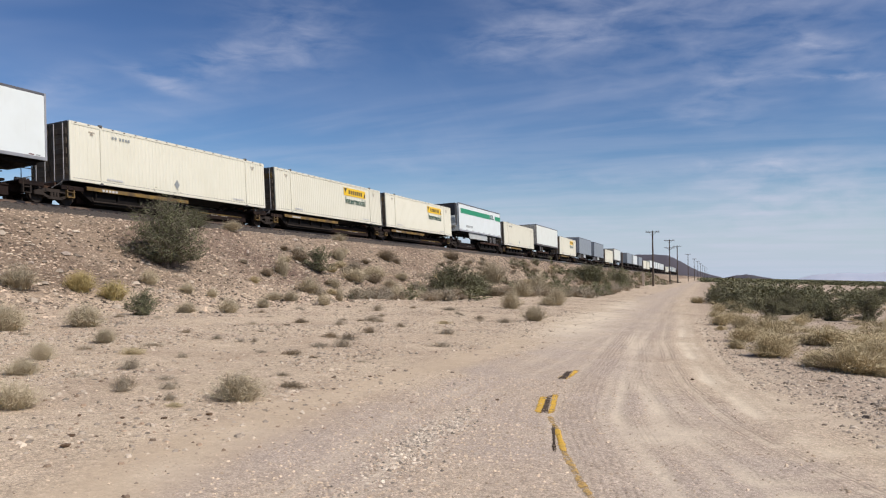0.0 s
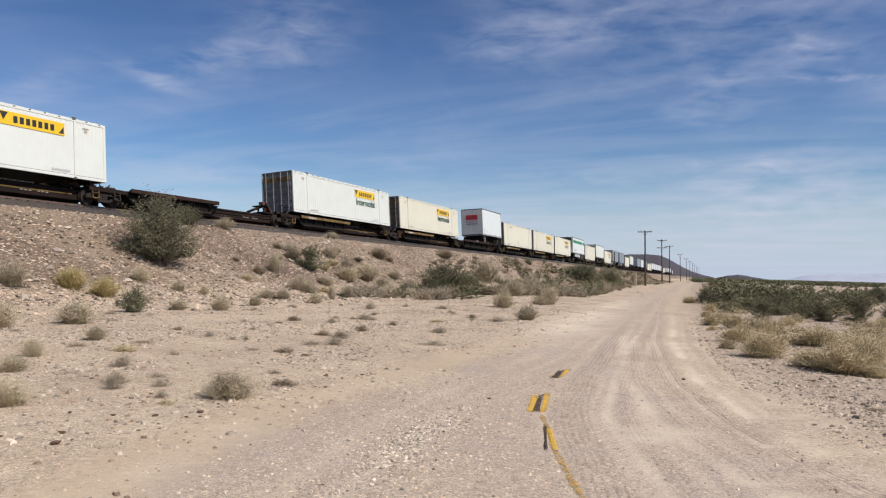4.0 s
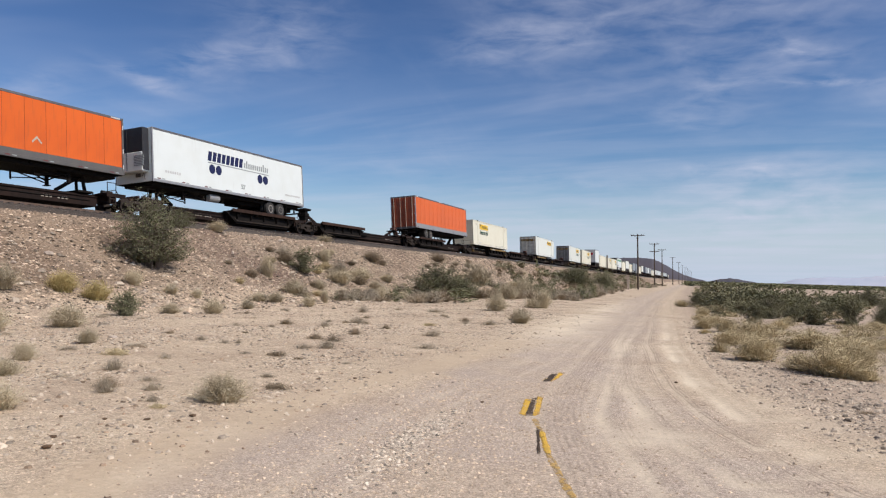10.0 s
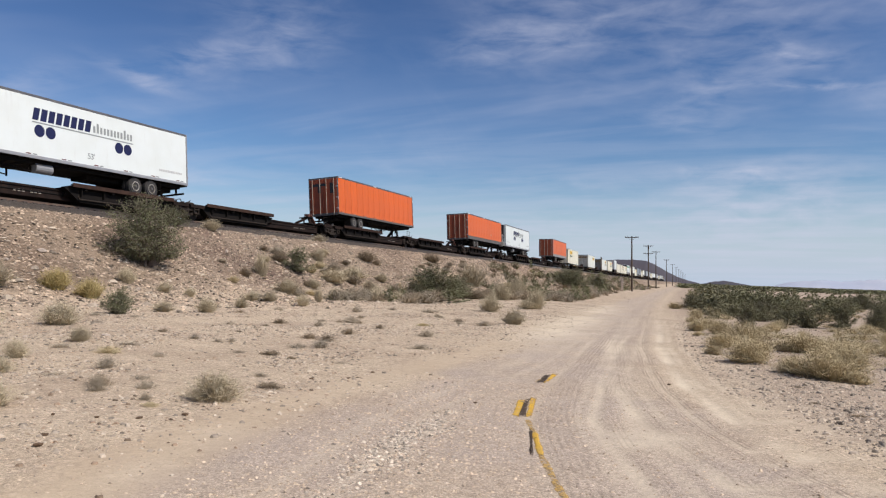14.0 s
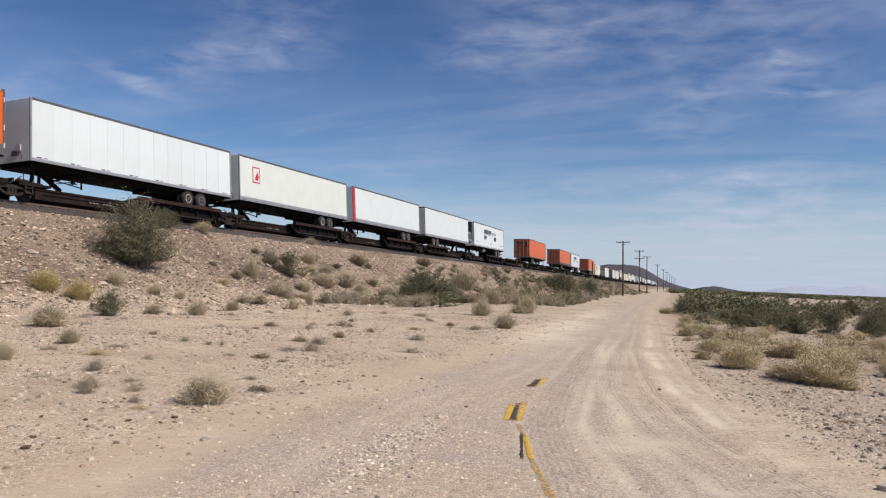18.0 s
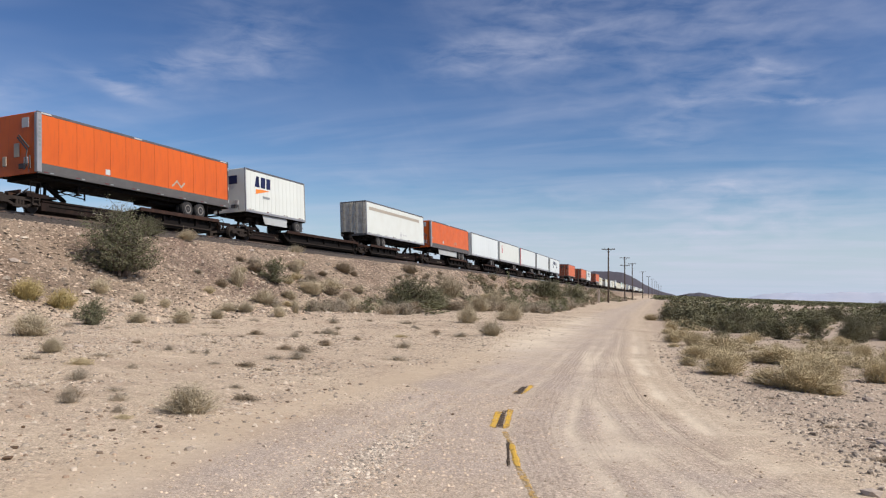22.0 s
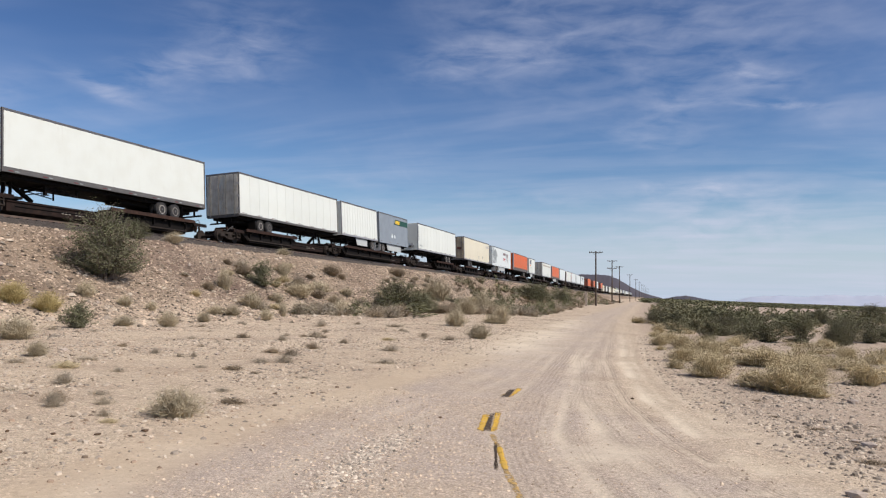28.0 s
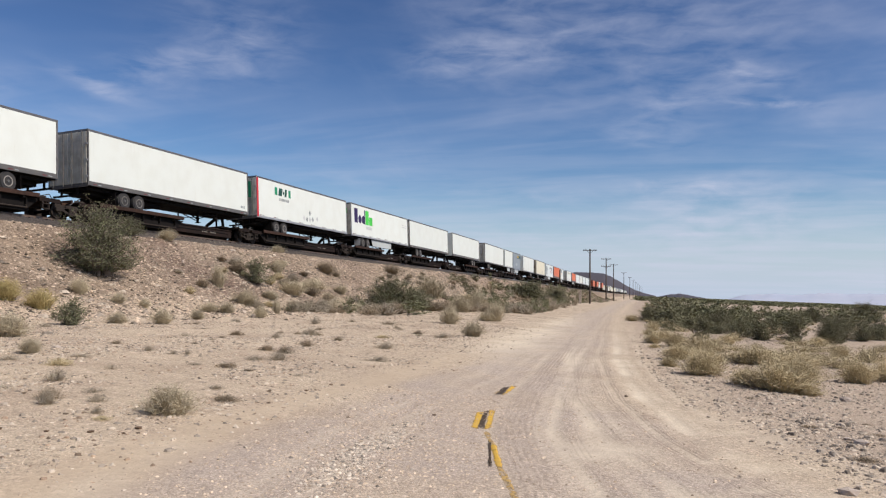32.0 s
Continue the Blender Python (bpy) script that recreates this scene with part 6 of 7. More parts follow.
# Units under the loads: s of the middle, length, way of the hitch, yellow edge, hitch raised.
UNITS = [
    (22.7, 17.4, 1, 0, 1), (-29.8, 17.8, 1, 0, 0), (-64.3, 18.2, 1, 0, 0), (-119.1, 20.0, 1, 0, 0), (-173.8, 17.6, 1, 0, 0), (-208.4, 18.2, 1, 0, 0),
    (-350.1, 20.2, -1, 0, 1), (-447.4, 19.6, 1, 0, 1), (244, 18.0, 1, 0, 0), (481.5, 18.0, 1, 0, 0), (540, 19.0, 1, 0, 0), (580, 19.0, 1, 0, 0),
]
for i, (kind, s) in enumerate(LOADS):
    if kind in ("white_short", "white_short_logo", "grey_short", "white_short_ribbed"):
        continue
    box_load = kind.startswith("beige") or kind in ("white_logo", "white_banner")
    UNITS.append((s - 0.1, 17.3, -1 if kind in FRONT_BACK else 1, 1 if box_load else 0, 0 if box_load else 1))
made_units = {}
for s, p, d, yellow, hitch_up in UNITS:
    key = (p, d, yellow, hitch_up)
    if key in made_units:
        ob = copy_thing(made_units[key], on_line(s))
    else:
        ob = made_units[key] = spine_car(*key)
    MOVING.append((ob, s))

# Way of the train, in metres, at each second.
SPEED_T, SPEED_V = (0, 8, 16, 24, 32), (18.52, 18.58, 18.86, 19.01, 18.60)


def travelled(t):
    tt = np.linspace(0, t, 200)
    return float(np.mean(np.interp(tt, SPEED_T, SPEED_V)) * t) if t else 0.0


def motions():
    """The train rolls along its line."""
    way = [(t, travelled(t)) for t in range(33)]
    for ob, s in MOVING:
        walk(ob, [(t, on_line(s + w)) for t, w in way])


# ---- plants ----
M_LEAF = surface("creosote_leaves", (0.168, 0.172, 0.092), (0.228, 0.222, 0.136), 4, 30, 0.8, 0, 0, 0.7, None, 0, 0.2, spec=0.12)
M_FIELD = surface("open_scrub_leaves", (0.172, 0.168, 0.094), (0.215, 0.202, 0.125), 0.3, 4, 0.85, 0, 0, 0.8, None, 0, 0, spec=0.1)
M_STEM = surface("dry_bush_stems", (0.13, 0.10, 0.075), (0.07, 0.055, 0.045), 6, 40, 0.9, 0, 0)
M_STRAW = surface("dry_straw_twigs", (0.50, 0.425, 0.29), (0.37, 0.31, 0.205), 3, 30, 0.85, 0, 0, 0.7, None, 0, 0.18)
M_YSTRAW = surface("yellow_dry_twigs", (0.55, 0.44, 0.19), (0.40, 0.32, 0.14), 3, 30, 0.85, 0, 0, 0.7, None, 0, 0.12)
M_OSTRAW = surface("olive_yellow_twigs", (0.55, 0.455, 0.275), (0.42, 0.345, 0.205), 3, 30, 0.85, 0, 0, 0.7, None, 0, 0.15)
M_BSTRAW = surface("brown_dry_twigs", (0.30, 0.235, 0.155), (0.19, 0.145, 0.095), 3, 30, 0.9, 0, 0, 0.7, None, 0, 0.2)
M_GSTRAW = surface("grey_dry_twigs", (0.40, 0.34, 0.25), (0.28, 0.235, 0.17), 3, 30, 0.9, 0, 0, 0.7, None, 0, 0.15)


class Heap:
    """Gathers quads and triangles for one mesh."""

    def __init__(self):
        self.v, self.f = [], []

    def quad(self, a, b, c, d):
        k = len(self.v)
        self.v += [tuple(a), tuple(b), tuple(c), tuple(d)]
        self.f.append((k, k + 1, k + 2, k + 3))

    def tri(self, a, b, c):
        k = len(self.v)
        self.v += [tuple(a), tuple(b), tuple(c)]
        self.f.append((k, k + 1, k + 2))


def stem(heap, p, q, r0, r1):
    d = (q - p).normalized()
    a = d.orthogonal().normalized()
    b = d.cross(a)
    ring = [a, -a * 0.5 + b * 0.87, -a * 0.5 - b * 0.87]
    for i in range(3):
        u, v = ring[i], ring[(i + 1) % 3]
        heap.quad(p + u * r0, p + v * r0, q + v * r1, q + u * r1)


def leaf(heap, c, size, rng):
    d = Vector((rng.uniform(-1, 1), rng.uniform(-1, 1), rng.uniform(-0.4, 1))).normalized()
    a = d.orthogonal().normalized()
    a = (a * math.cos(rng.random() * 3) + d.cross(a) * math.sin(rng.random() * 3)).normalized()
    heap.quad(c - d * size, c + a * size * 0.45, c + d * size, c - a * size * 0.45)


def creosote(seed, stems, leaves, leaf_size):
    """A creosote bush one metre wide and high: bare stems that fan out, leaves near their ends."""
    rng = random.Random(seed)
    wood, green = Heap(), Heap()
    tips = []
    for i in range(stems):
        az, tilt = rng.uniform(0, math.tau), 1.52 * rng.random() ** 0.8
        reach = rng.uniform(0.72, 1.05)
        top = Vector((math.cos(az) * math.sin(tilt) * 0.5, math.sin(az) * math.sin(tilt) * 0.5, math.cos(tilt) * 0.92 + 0.06)) * reach
        p = Vector((math.cos(az) * rng.uniform(0.02, 0.17), math.sin(az) * rng.uniform(0.02, 0.17), -0.03))
        mid = Vector((top.x * 0.4, top.y * 0.4, top.z * 0.55)) + Vector((rng.uniform(-0.04, 0.04), rng.uniform(-0.04, 0.04), 0))
        stem(wood, p, mid, 0.006, 0.0045)
        stem(wood, mid, top, 0.0045, 0.002)
        tips += [(mid, top)] * 2 + [(p.lerp(mid, 0.1), mid)] * 3
        for k in range(5):
            f = rng.uniform(0.1, 0.95)
            b = mid.lerp(top, f)
            e = b + Vector((rng.uniform(-0.16, 0.16), rng.uniform(-0.16, 0.16), rng.uniform(0.0, 0.16)))
            stem(wood, b, e, 0.0028, 0.0012)
            tips.append((b, e))
    for i in range(leaves):
        a, b = tips[rng.randrange(len(tips))]
        f = min(1.05, abs(rng.gauss(0.55, 0.42)))
        c = a.lerp(b, f) + Vector((rng.gauss(0, 0.024), rng.gauss(0, 0.024), rng.gauss(0, 0.02)))
        if c.z > 0.04:
            leaf(green, c, leaf_size * rng.uniform(0.6, 1.3), rng)
    return sheet("branchwork", wood.v, wood.f, M_STEM), sheet("foliage", green.v, green.f, M_LEAF)


def tuft(seed, blades, flat_, spread_, thick=1.0):
    """A dry domed bush one metre wide and one high: thin twigs that fork and curve out."""
    rng = random.Random(seed)
    h = Heap()
    for i in range(blades):
        az = rng.uniform(0, math.tau)
        tilt = rng.uniform(0.05, 1.35) ** spread_
        r = rng.uniform(0.32, 0.55)
        root = Vector((rng.gauss(0, 0.09), rng.gauss(0, 0.09), -0.03))
        d = Vector((math.cos(az) * math.sin(tilt), math.sin(az) * math.sin(tilt), math.cos(tilt) * 1.9 * flat_))
        tip = root + d * r
        mid = root.lerp(tip, 0.5) + Vector((rng.gauss(0, 0.03), rng.gauss(0, 0.03), 0.03))
        w = rng.uniform(0.003, 0.0075) * thick
        side = Vector((-math.sin(az), math.cos(az), rng.uniform(-0.6, 0.6))).normalized() * w
        h.quad(root - side, root + side, mid + side * 0.8, mid - side * 0.8)
        h.tri(mid - side * 0.8, mid + side * 0.8, tip)
        for k in range(3):
            b = mid.lerp(tip, rng.random())
            e = b + Vector((rng.gauss(0, 0.07), rng.gauss(0, 0.07), abs(rng.gauss(0, 0.06))))
            s2 = Vector((rng.uniform(-1, 1), rng.uniform(-1, 1), rng.uniform(-1, 1))).normalized() * w * 0.9
            h.tri(b - s2, b + s2, e)
    return sheet("crown", h.v, h.f, None)


CREO = [creosote(1, 140, 22000, 0.012), creosote(2, 60, 5200, 0.022), creosote(3, 56, 5000, 0.021)]
TUFT = [tuft(11, 900, 0.75, 0.8), tuft(12, 760, 0.8, 0.7), tuft(13, 820, 0.6, 0.9)]
WISP = [tuft(21, 260, 0.6, 0.9), tuft(22, 200, 0.45, 1.0)]
MAT = [tuft(23, 420, 0.3, 1.15, 1.3), tuft(24, 340, 0.36, 1.1, 1.2)]


def plant(x, y, w, h, meshes, name, label, group, turn, sink=0.02):
    ob = thing(name, label, "bush", group)
    ob.location, ob.scale, ob.rotation_euler = (x, y, on_ground(x, y) - sink), (w, w, h), (0, 0, turn)
    for nm, me_ in meshes:
        part_of(nm, me_, ob)
    return ob


TUFT_A = [(-14.39, 13.94, 1.07, 0.59), (-21.71, 21.47, 1.46, 0.73), (-13.68, 15.49, 1.03, 0.64), (-10.77, 12.71, 0.47, 0.29), (-20.16, 28.53, 0.73, 0.41), (-15.9, 22.51, 0.72, 0.43), (-19.55, 29.41, 0.58, 0.37), (-14.93, 23.43, 0.83, 0.48), (-18.88, 33.34, 0.9, 0.52), (-15.48, 26.52, 0.62, 0.37), (-18.06, 33.42, 0.9, 0.46), (-8.86, 8.87, 0.56, 0.28), (-9.48, 9.87, 0.41, 0.28), (-6.81, 6.72, 0.62, 0.28), (-5.14, 8.25, 0.68, 0.4), (-21.5, 27.97, 0.91, 0.59)]
TUFT_B = [(-25.86, 40.85, 1.25, 0.6), (-21.55, 38.95, 0.96, 1.08), (-25.5, 54.4, 1.3, 0.7), (-22.36, 47.73, 0.9, 0.79), (-19.55, 37.98, 1.45, 0.75), (-14.92, 30.33, 0.74, 0.6), (-19.92, 41.77, 0.95, 0.51), (-16.49, 35.26, 0.48, 0.64), (-18.06, 40.68, 1.16, 0.79), (-17.45, 40.95, 0.92, 0.55), (-16.65, 43.38, 1.34, 0.83), (-17.05, 47.52, 1.25, 0.63), (-16.19, 48.79, 1.06, 0.5), (-19.2, 48.54, 1.0, 0.5), (-20.38, 48.58, 1.99, 1.01), (-20.16, 45.01, 2.03, 0.81), (-18.26, 70.68, 3.01, 1.71), (-8.09, 34.67, 1.03, 0.93), (-12.09, 55.26, 1.78, 1.16), (-12.62, 63.24, 2.03, 1.5), (-7.63, 40.79, 1.13, 0.62), (-7.28, 41.26, 1.14, 0.97), (-5.36, 26.16, 0.91, 0.47)]
YELLOW = [(-21.53, 24.08, 1.25, 0.72), (-20.56, 24.69, 1.22, 0.65)]
RIGHT_MATS = [(1.68, 14.06), (1.69, 12.28), (2.43, 11.36), (2.04, 11.22), (2.9, 12.1), (3.3, 11.6), (2.75, 10.9), (3.6, 12.9), (2.2, 9.2)]
SMALL = [(-6.57, 8.05, 0.32, 0.26), (-6.23, 8.49, 0.34, 0.22), (-5.74, 7.82, 0.25, 0.13), (-8.17, 11.45, 0.29, 0.18), (-7.88, 9.83, 0.44, 0.24), (-9.68, 12.68, 0.62, 0.14), (-9.5, 14.5, 0.3, 0.16), (-8.88, 14.35, 0.29, 0.16), (-8.66, 14.51, 0.18, 0.16), (-8.05, 9.02, 0.52, 0.09), (-6.82, 14.68, 0.53, 0.24), (-7.19, 14.44, 0.49, 0.18), (-9.38, 22.34, 0.83, 0.27), (-11.5, 27.82, 0.54, 0.45), (-9.17, 19.63, 0.41, 0.21), (-9.71, 30.87, 0.98, 0.27), (-6.04, 18.98, 0.68, 0.22), (-5.18, 15.88, 0.63, 0.21), (-5.89, 24.28, 0.72, 0.21), (-14.12, 26.77, 0.57, 0.25), (-5.75, 10.4, 0.32, 0.1), (-16.88, 60.17, 1.12, 0.6), (-8.48, 27.96, 0.4, 0.16), (-5.5, 12.62, 0.28, 0.09)]
CREO_LEFT = [(-22.95, 30.95, 3.8, 2.9), (-15.78, 20.15, 1.15, 0.79), (-21.42, 42.82, 2.02, 1.37), (-26.1, 37.6, 1.7, 1.0), (-16.27, 52.38, 4.3, 2.05), (-15.04, 54.02, 2.8, 1.4), (-16.17, 116.89, 7.2, 2.56), (-14.66, 144.76, 4.9, 2.55)]
DULL = [(-22.21, 55.38, 1.8, 0.75), (-21.78, 70.18, 1.9, 0.85), (-22.8, 48.24, 1.05, 0.6), (-22.59, 42.83, 1.3, 0.6), (-17.9, 53.4, 1.3, 0.6), (-13.9, 54.6, 1.7, 0.65)]
DRY_RIGHT = [(0.35, 29.2, 0.9, 0.5), (0.75, 31.0, 1.1, 0.55), (0.3, 36.5, 0.8, 0.45), (1.1, 28.0, 1.2, 0.6), (0.5, 42.0, 1.0, 0.5), (1.22, 17.98, 1.3, 0.7), (2.73, 21.66, 1.9, 0.55), (2.37, 15.84, 1.6, 0.62), (2.81, 15.66, 0.8, 0.36), (4.23, 18.28, 1.1, 0.6), (4.53, 22.97, 0.7, 0.3), (2.92, 30.49, 0.8, 0.51), (0.87, 22.08, 1.2, 0.5), (1.61, 24.79, 1.5, 0.65), (6.66, 34.72, 1.08, 0.48), (5.8, 27.01, 0.9, 0.45), (-0.66, 57.61, 1.54, 0.54), (0.37, 26.33, 0.52, 0.24), (3.3, 20.0, 1.5, 0.6), (5.2, 19.5, 1.4, 0.6), (1.9, 16.4, 0.9, 0.5), (3.0, 17.6, 1.5, 0.6), (1.5, 20.2, 1.2, 0.5), (3.9, 22.4, 1.4, 0.5), (0.6, 19.6, 0.6, 0.3)]
GREEN_RIGHT = [(0.45, 58.0, 2.0, 1.1), (0.9, 64.0, 2.2, 1.1), (0.7, 75.0, 2.4, 1.2), (1.3, 50.5, 1.5, 0.9), (1.16, 55.64, 2.2, 1.1), (2.43, 35.7, 1.5, 1.05), (4.23, 47.06, 1.9, 1.25), (4.74, 35.77, 1.9, 1.05), (6.01, 35.71, 1.7, 1.3), (8.37, 39.4, 1.8, 1.15), (4.66, 40.76, 1.6, 0.95), (27.34, 113.22, 4.8, 2.35), (9.7, 40.74, 1.4, 0.8), (2.99, 69.42, 2.7, 1.37), (15.11, 81.08, 3.0, 1.5), (7.4, 36.2, 1.5, 1.1), (11.3, 44.0, 1.8, 1.2), (10.2, 36.0, 1.5, 1.0), (3.4, 42.5, 1.6, 1.0)]
rng0 = random.Random(5)


for rows_, pool, mat, label, group in (
        (TUFT_A, TUFT, M_STRAW, "dry straw-coloured desert bush on stony ground", "dry bushes"), (TUFT_B, TUFT, M_STRAW, "dry grey-tan bush on the railway bank", "dry bushes"),
        (YELLOW, TUFT, M_YSTRAW, "yellowish dry bush at the foot of the bank", "dry bushes"), (SMALL, WISP, M_GSTRAW, "sparse dry grey weed on bare ground", "dry weeds"),
        (DULL, TUFT, M_BSTRAW, "dull brown-grey bush halfway up the railway bank", "dry bushes"), (DRY_RIGHT, TUFT, M_OSTRAW, "rounded pale dry bush beside the dirt road", "dry bushes")):
    for i, (x, y, w, h) in enumerate(rows_):
        plant(x, y, w * (0.9 if rows_ is DRY_RIGHT else 1.08), h * (1.3 if rows_ is DRY_RIGHT else 1.6), [("crown", dressed(pool[i % len(pool)], mat))], "dry_bush", label, group, rng0.uniform(0, 6))
for rows_ in (CREO_LEFT, GREEN_RIGHT):
    for i, (x, y, w, h) in enumerate(rows_):
        st, lv = CREO[0 if w > 2.5 else i % 3]
        k_ = 1.05 if rows_ is CREO_LEFT else 0.9
        plant(x, y, w * k_, h * (1.1 if rows_ is CREO_LEFT else 1.0), [("branchwork", st), ("foliage", lv if rows_ is CREO_LEFT else dressed(lv, M_FIELD))], "creosote_bush", "dark green creosote bush with thin grey stems", "creosote bushes", rng0.uniform(0, 6))


rng2 = random.Random(19)
for i in range(125):
    s_, u_ = 36 + 95 * rng2.random() ** 1.1, 5.2 + 8.3 * rng2.random() ** 0.8
    x_, y_, h_ = along_line(s_)
    w = rng2.uniform(0.4, 1.35)
    plant(x_ + u_ * math.cos(h_), y_ - u_ * math.sin(h_), w, w * rng2.uniform(0.55, 0.8), [("crown", dressed(TUFT[i % 3], (M_STRAW, M_GSTRAW, M_OSTRAW, M_GSTRAW, M_BSTRAW)[i % 5]))], "dry_bush", "dry tufted bush low on the railway bank", "dry bushes", rng2.uniform(0, 6))
for i in range(46):
    y_ = 7.5 + 25 * rng2.random() ** 1.25
    x_ = -4.6 - 0.05 * y_ - rng2.random() * (2.5 + 0.42 * y_)
    w = rng2.uniform(0.2, 0.6)
    if i % 3 == 1:
        plant(x_, y_, w, w * rng2.uniform(0.5, 0.9), [("crown", dressed(MAT[i % 2], M_BSTRAW if i % 2 else M_OSTRAW))], "dry_bush", "low brown mat of dry weed on bare ground", "dry weeds", rng2.uniform(0, 6))
    else:
        plant(x_, y_, w, w * rng2.uniform(0.4, 0.75), [("crown", dressed(WISP[i % 2], M_GSTRAW if i % 2 else M_BSTRAW))], "dry_bush", "sparse dry grey weed on bare ground", "dry weeds", rng2.uniform(0, 6))
for i, (x_, y_) in enumerate(RIGHT_MATS):
    w = rng2.uniform(0.2, 0.42)
    plant(x_, y_, w, w * 0.45, [("crown", dressed(MAT[i % 2], M_BSTRAW))], "dry_bush", "low brown mat of dry weed beside the dirt road", "dry weeds", rng2.uniform(0, 6))
rng1 = random.Random(8)
for i in range(46):
    y = (38 if i < 22 else 50) + 60 * rng1.random() ** 1.3
    x = 1.6 + y * 0.012 + rng1.random() * (y * 0.36 + 1)
    w = rng1.uniform(1.1, 2.2)
    st, lv = CREO[1 + i % 2]
    plant(x, y, w * 1.15, w * rng1.uniform(0.4, 0.6), [("branchwork", st), ("foliage", dressed(lv, M_FIELD))], "creosote_bush", "olive-green creosote bush in the open scrub", "creosote bushes", rng1.uniform(0, 6))


def shape_of(me_):
    """The points and the faces of a plant's mesh, for scattering."""
    pts = np.array([v.co[:] for v in me_.vertices])
    return pts, [np.array([p.vertices[:] for p in me_.polygons if len(p.vertices) == k]) for k in (3, 4)]


def scrub(name, label, material, count, seed, place, shapes):
    """Scrub that nobody could count, as one mesh; shapes: (farthest distance, plant shapes)."""
    rng = random.Random(seed)
    spots = [place(rng) for _ in range(count)]
    xs, ys = np.array([p[0] for p in spots]), np.array([p[1] for p in spots])
    zs = ground_z(xs, ys) + relief(xs, ys) - 0.03
    verts, faces_, n = [], [], 0
    for (x, y, w, h), z in zip(spots, zs):
        far = math.hypot(x, y)
        pts, polys = rng.choice(next(pool for reach, pool in shapes if far < reach))
        t = rng.uniform(0, math.tau)
        ca, sa, wx, wy = math.cos(t), math.sin(t), w * rng.uniform(0.8, 1.2), w * rng.uniform(0.8, 1.2)
        px_, py_ = pts[:, 0] * wx, pts[:, 1] * wy
        verts.append(np.stack((x + px_ * ca - py_ * sa, y + px_ * sa + py_ * ca, z + pts[:, 2] * h), -1))
        for f in polys:
            if len(f):
                faces_ += (f + n).tolist()
        n += len(pts)
    return tagged(new(name, sheet(name, np.concatenate(verts).tolist(), faces_, material)), label, "scrub", kind="stuff")


def right_field(rng):
    for _ in range(30):
        y = 50 + 560 * rng.random() ** 2.0
        x = 1.2 + (y * 0.006) + rng.random() ** 1.1 * (y * 0.42 + 6)
        if noise.noise((x * 0.07, y * 0.03, 4.0)) < -0.1:
            break
    tall = max(0.0, 1 - x / (0.13 * y))
    return x, y, rng.uniform(1.4, 3.0), rng.uniform(0.8, 1.5) + 0.55 * tall


def far_field(rng):
    y = 350 + 2200 * rng.random() ** 1.6
    x = rng.uniform(-0.01, 0.5) * y + 2
    return x, y, rng.uniform(4, 9), rng.uniform(1.2, 2.2)


def verge(rng):
    for _ in range(20):
        y = 40 + 270 * rng.random() ** 1.5
        x = -7.4 - 0.022 * min(y - 40, 60) - rng.random() ** 1.1 * 11.0
        if noise.noise((x * 0.16, y * 0.07, 9.0)) < 0.05:
            break
    return x, y, rng.uniform(0.8, 2.0), rng.uniform(0.5, 1.2)


def upper_bank(rng):
    x, y, h = along_line(85 + 230 * rng.random() ** 1.2)
    u = 4.8 + 7.0 * rng.random()
    return x + u * math.cos(h), y - u * math.sin(h), rng.uniform(0.9, 2.2), rng.uniform(0.6, 1.3)


def road_side(rng):
    y = 42 + 230 * rng.random() ** 1.4
    x = 0.1 + y * 0.003 + rng.random() ** 1.3 * (2.0 + 0.02 * y)
    return x, y, rng.uniform(0.6, 1.6), rng.uniform(0.35, 0.8)


def right_dry(rng):
    y = 22 + 130 * rng.random() ** 1.6
    x = 1.0 + y * 0.015 + rng.random() * (y * 0.4 + 3)
    return x, y, rng.uniform(0.6, 1.4), rng.uniform(0.3, 0.6)


LEAFY = [shape_of(creosote(k, 30, 520, 0.05)[1]) for k in (51, 52, 53)]
LEAFY_FAR = [shape_of(creosote(k, 16, 130, 0.095)[1]) for k in (54, 55)]
LEAFY_DOT = [shape_of(creosote(k, 8, 40, 0.16)[1]) for k in (56, 57)]
TWIGGY = [shape_of(tuft(k, 130, 0.75, 0.8, 2.0)) for k in (61, 62, 63)]
TWIGGY_FAR = [shape_of(tuft(k, 45, 0.75, 0.8, 4.0)) for k in (64, 65)]
GREENS = ((100, LEAFY), (260, LEAFY_FAR), (9999, LEAFY_DOT))
DRIES = ((80, TWIGGY), (9999, TWIGGY_FAR))
scrub("creosote_scrub", "dense dark green creosote scrub across the flat desert", M_FIELD, 420, 31, right_field, GREENS)
scrub("creosote_scrub", "distant band of dark green desert scrub", M_LEAF, 3600, 32, far_field, GREENS)
scrub("dry_scrub", "grey-tan dry scrub along the foot of the railway bank", M_GSTRAW, 250, 33, verge, DRIES)
scrub("dry_scrub", "brown twiggy scrub low on the railway bank", M_BSTRAW, 120, 36, verge, DRIES)
scrub("creosote_scrub", "scattered green bushes along the railway bank", M_LEAF, 90, 34, verge, GREENS)
scrub("dry_scrub", "brown-grey scrub high on the far railway bank", M_BSTRAW, 110, 39, upper_bank, DRIES)
scrub("creosote_scrub", "dark green scrub high on the far railway bank", M_LEAF, 70, 40, upper_bank, GREENS)
scrub("dry_scrub", "dry tufts along the edge of the dirt road", M_OSTRAW, 60, 37, road_side, DRIES)
scrub("creosote_scrub", "green bushes along the edge of the dirt road", M_FIELD, 42, 38, road_side, GREENS)
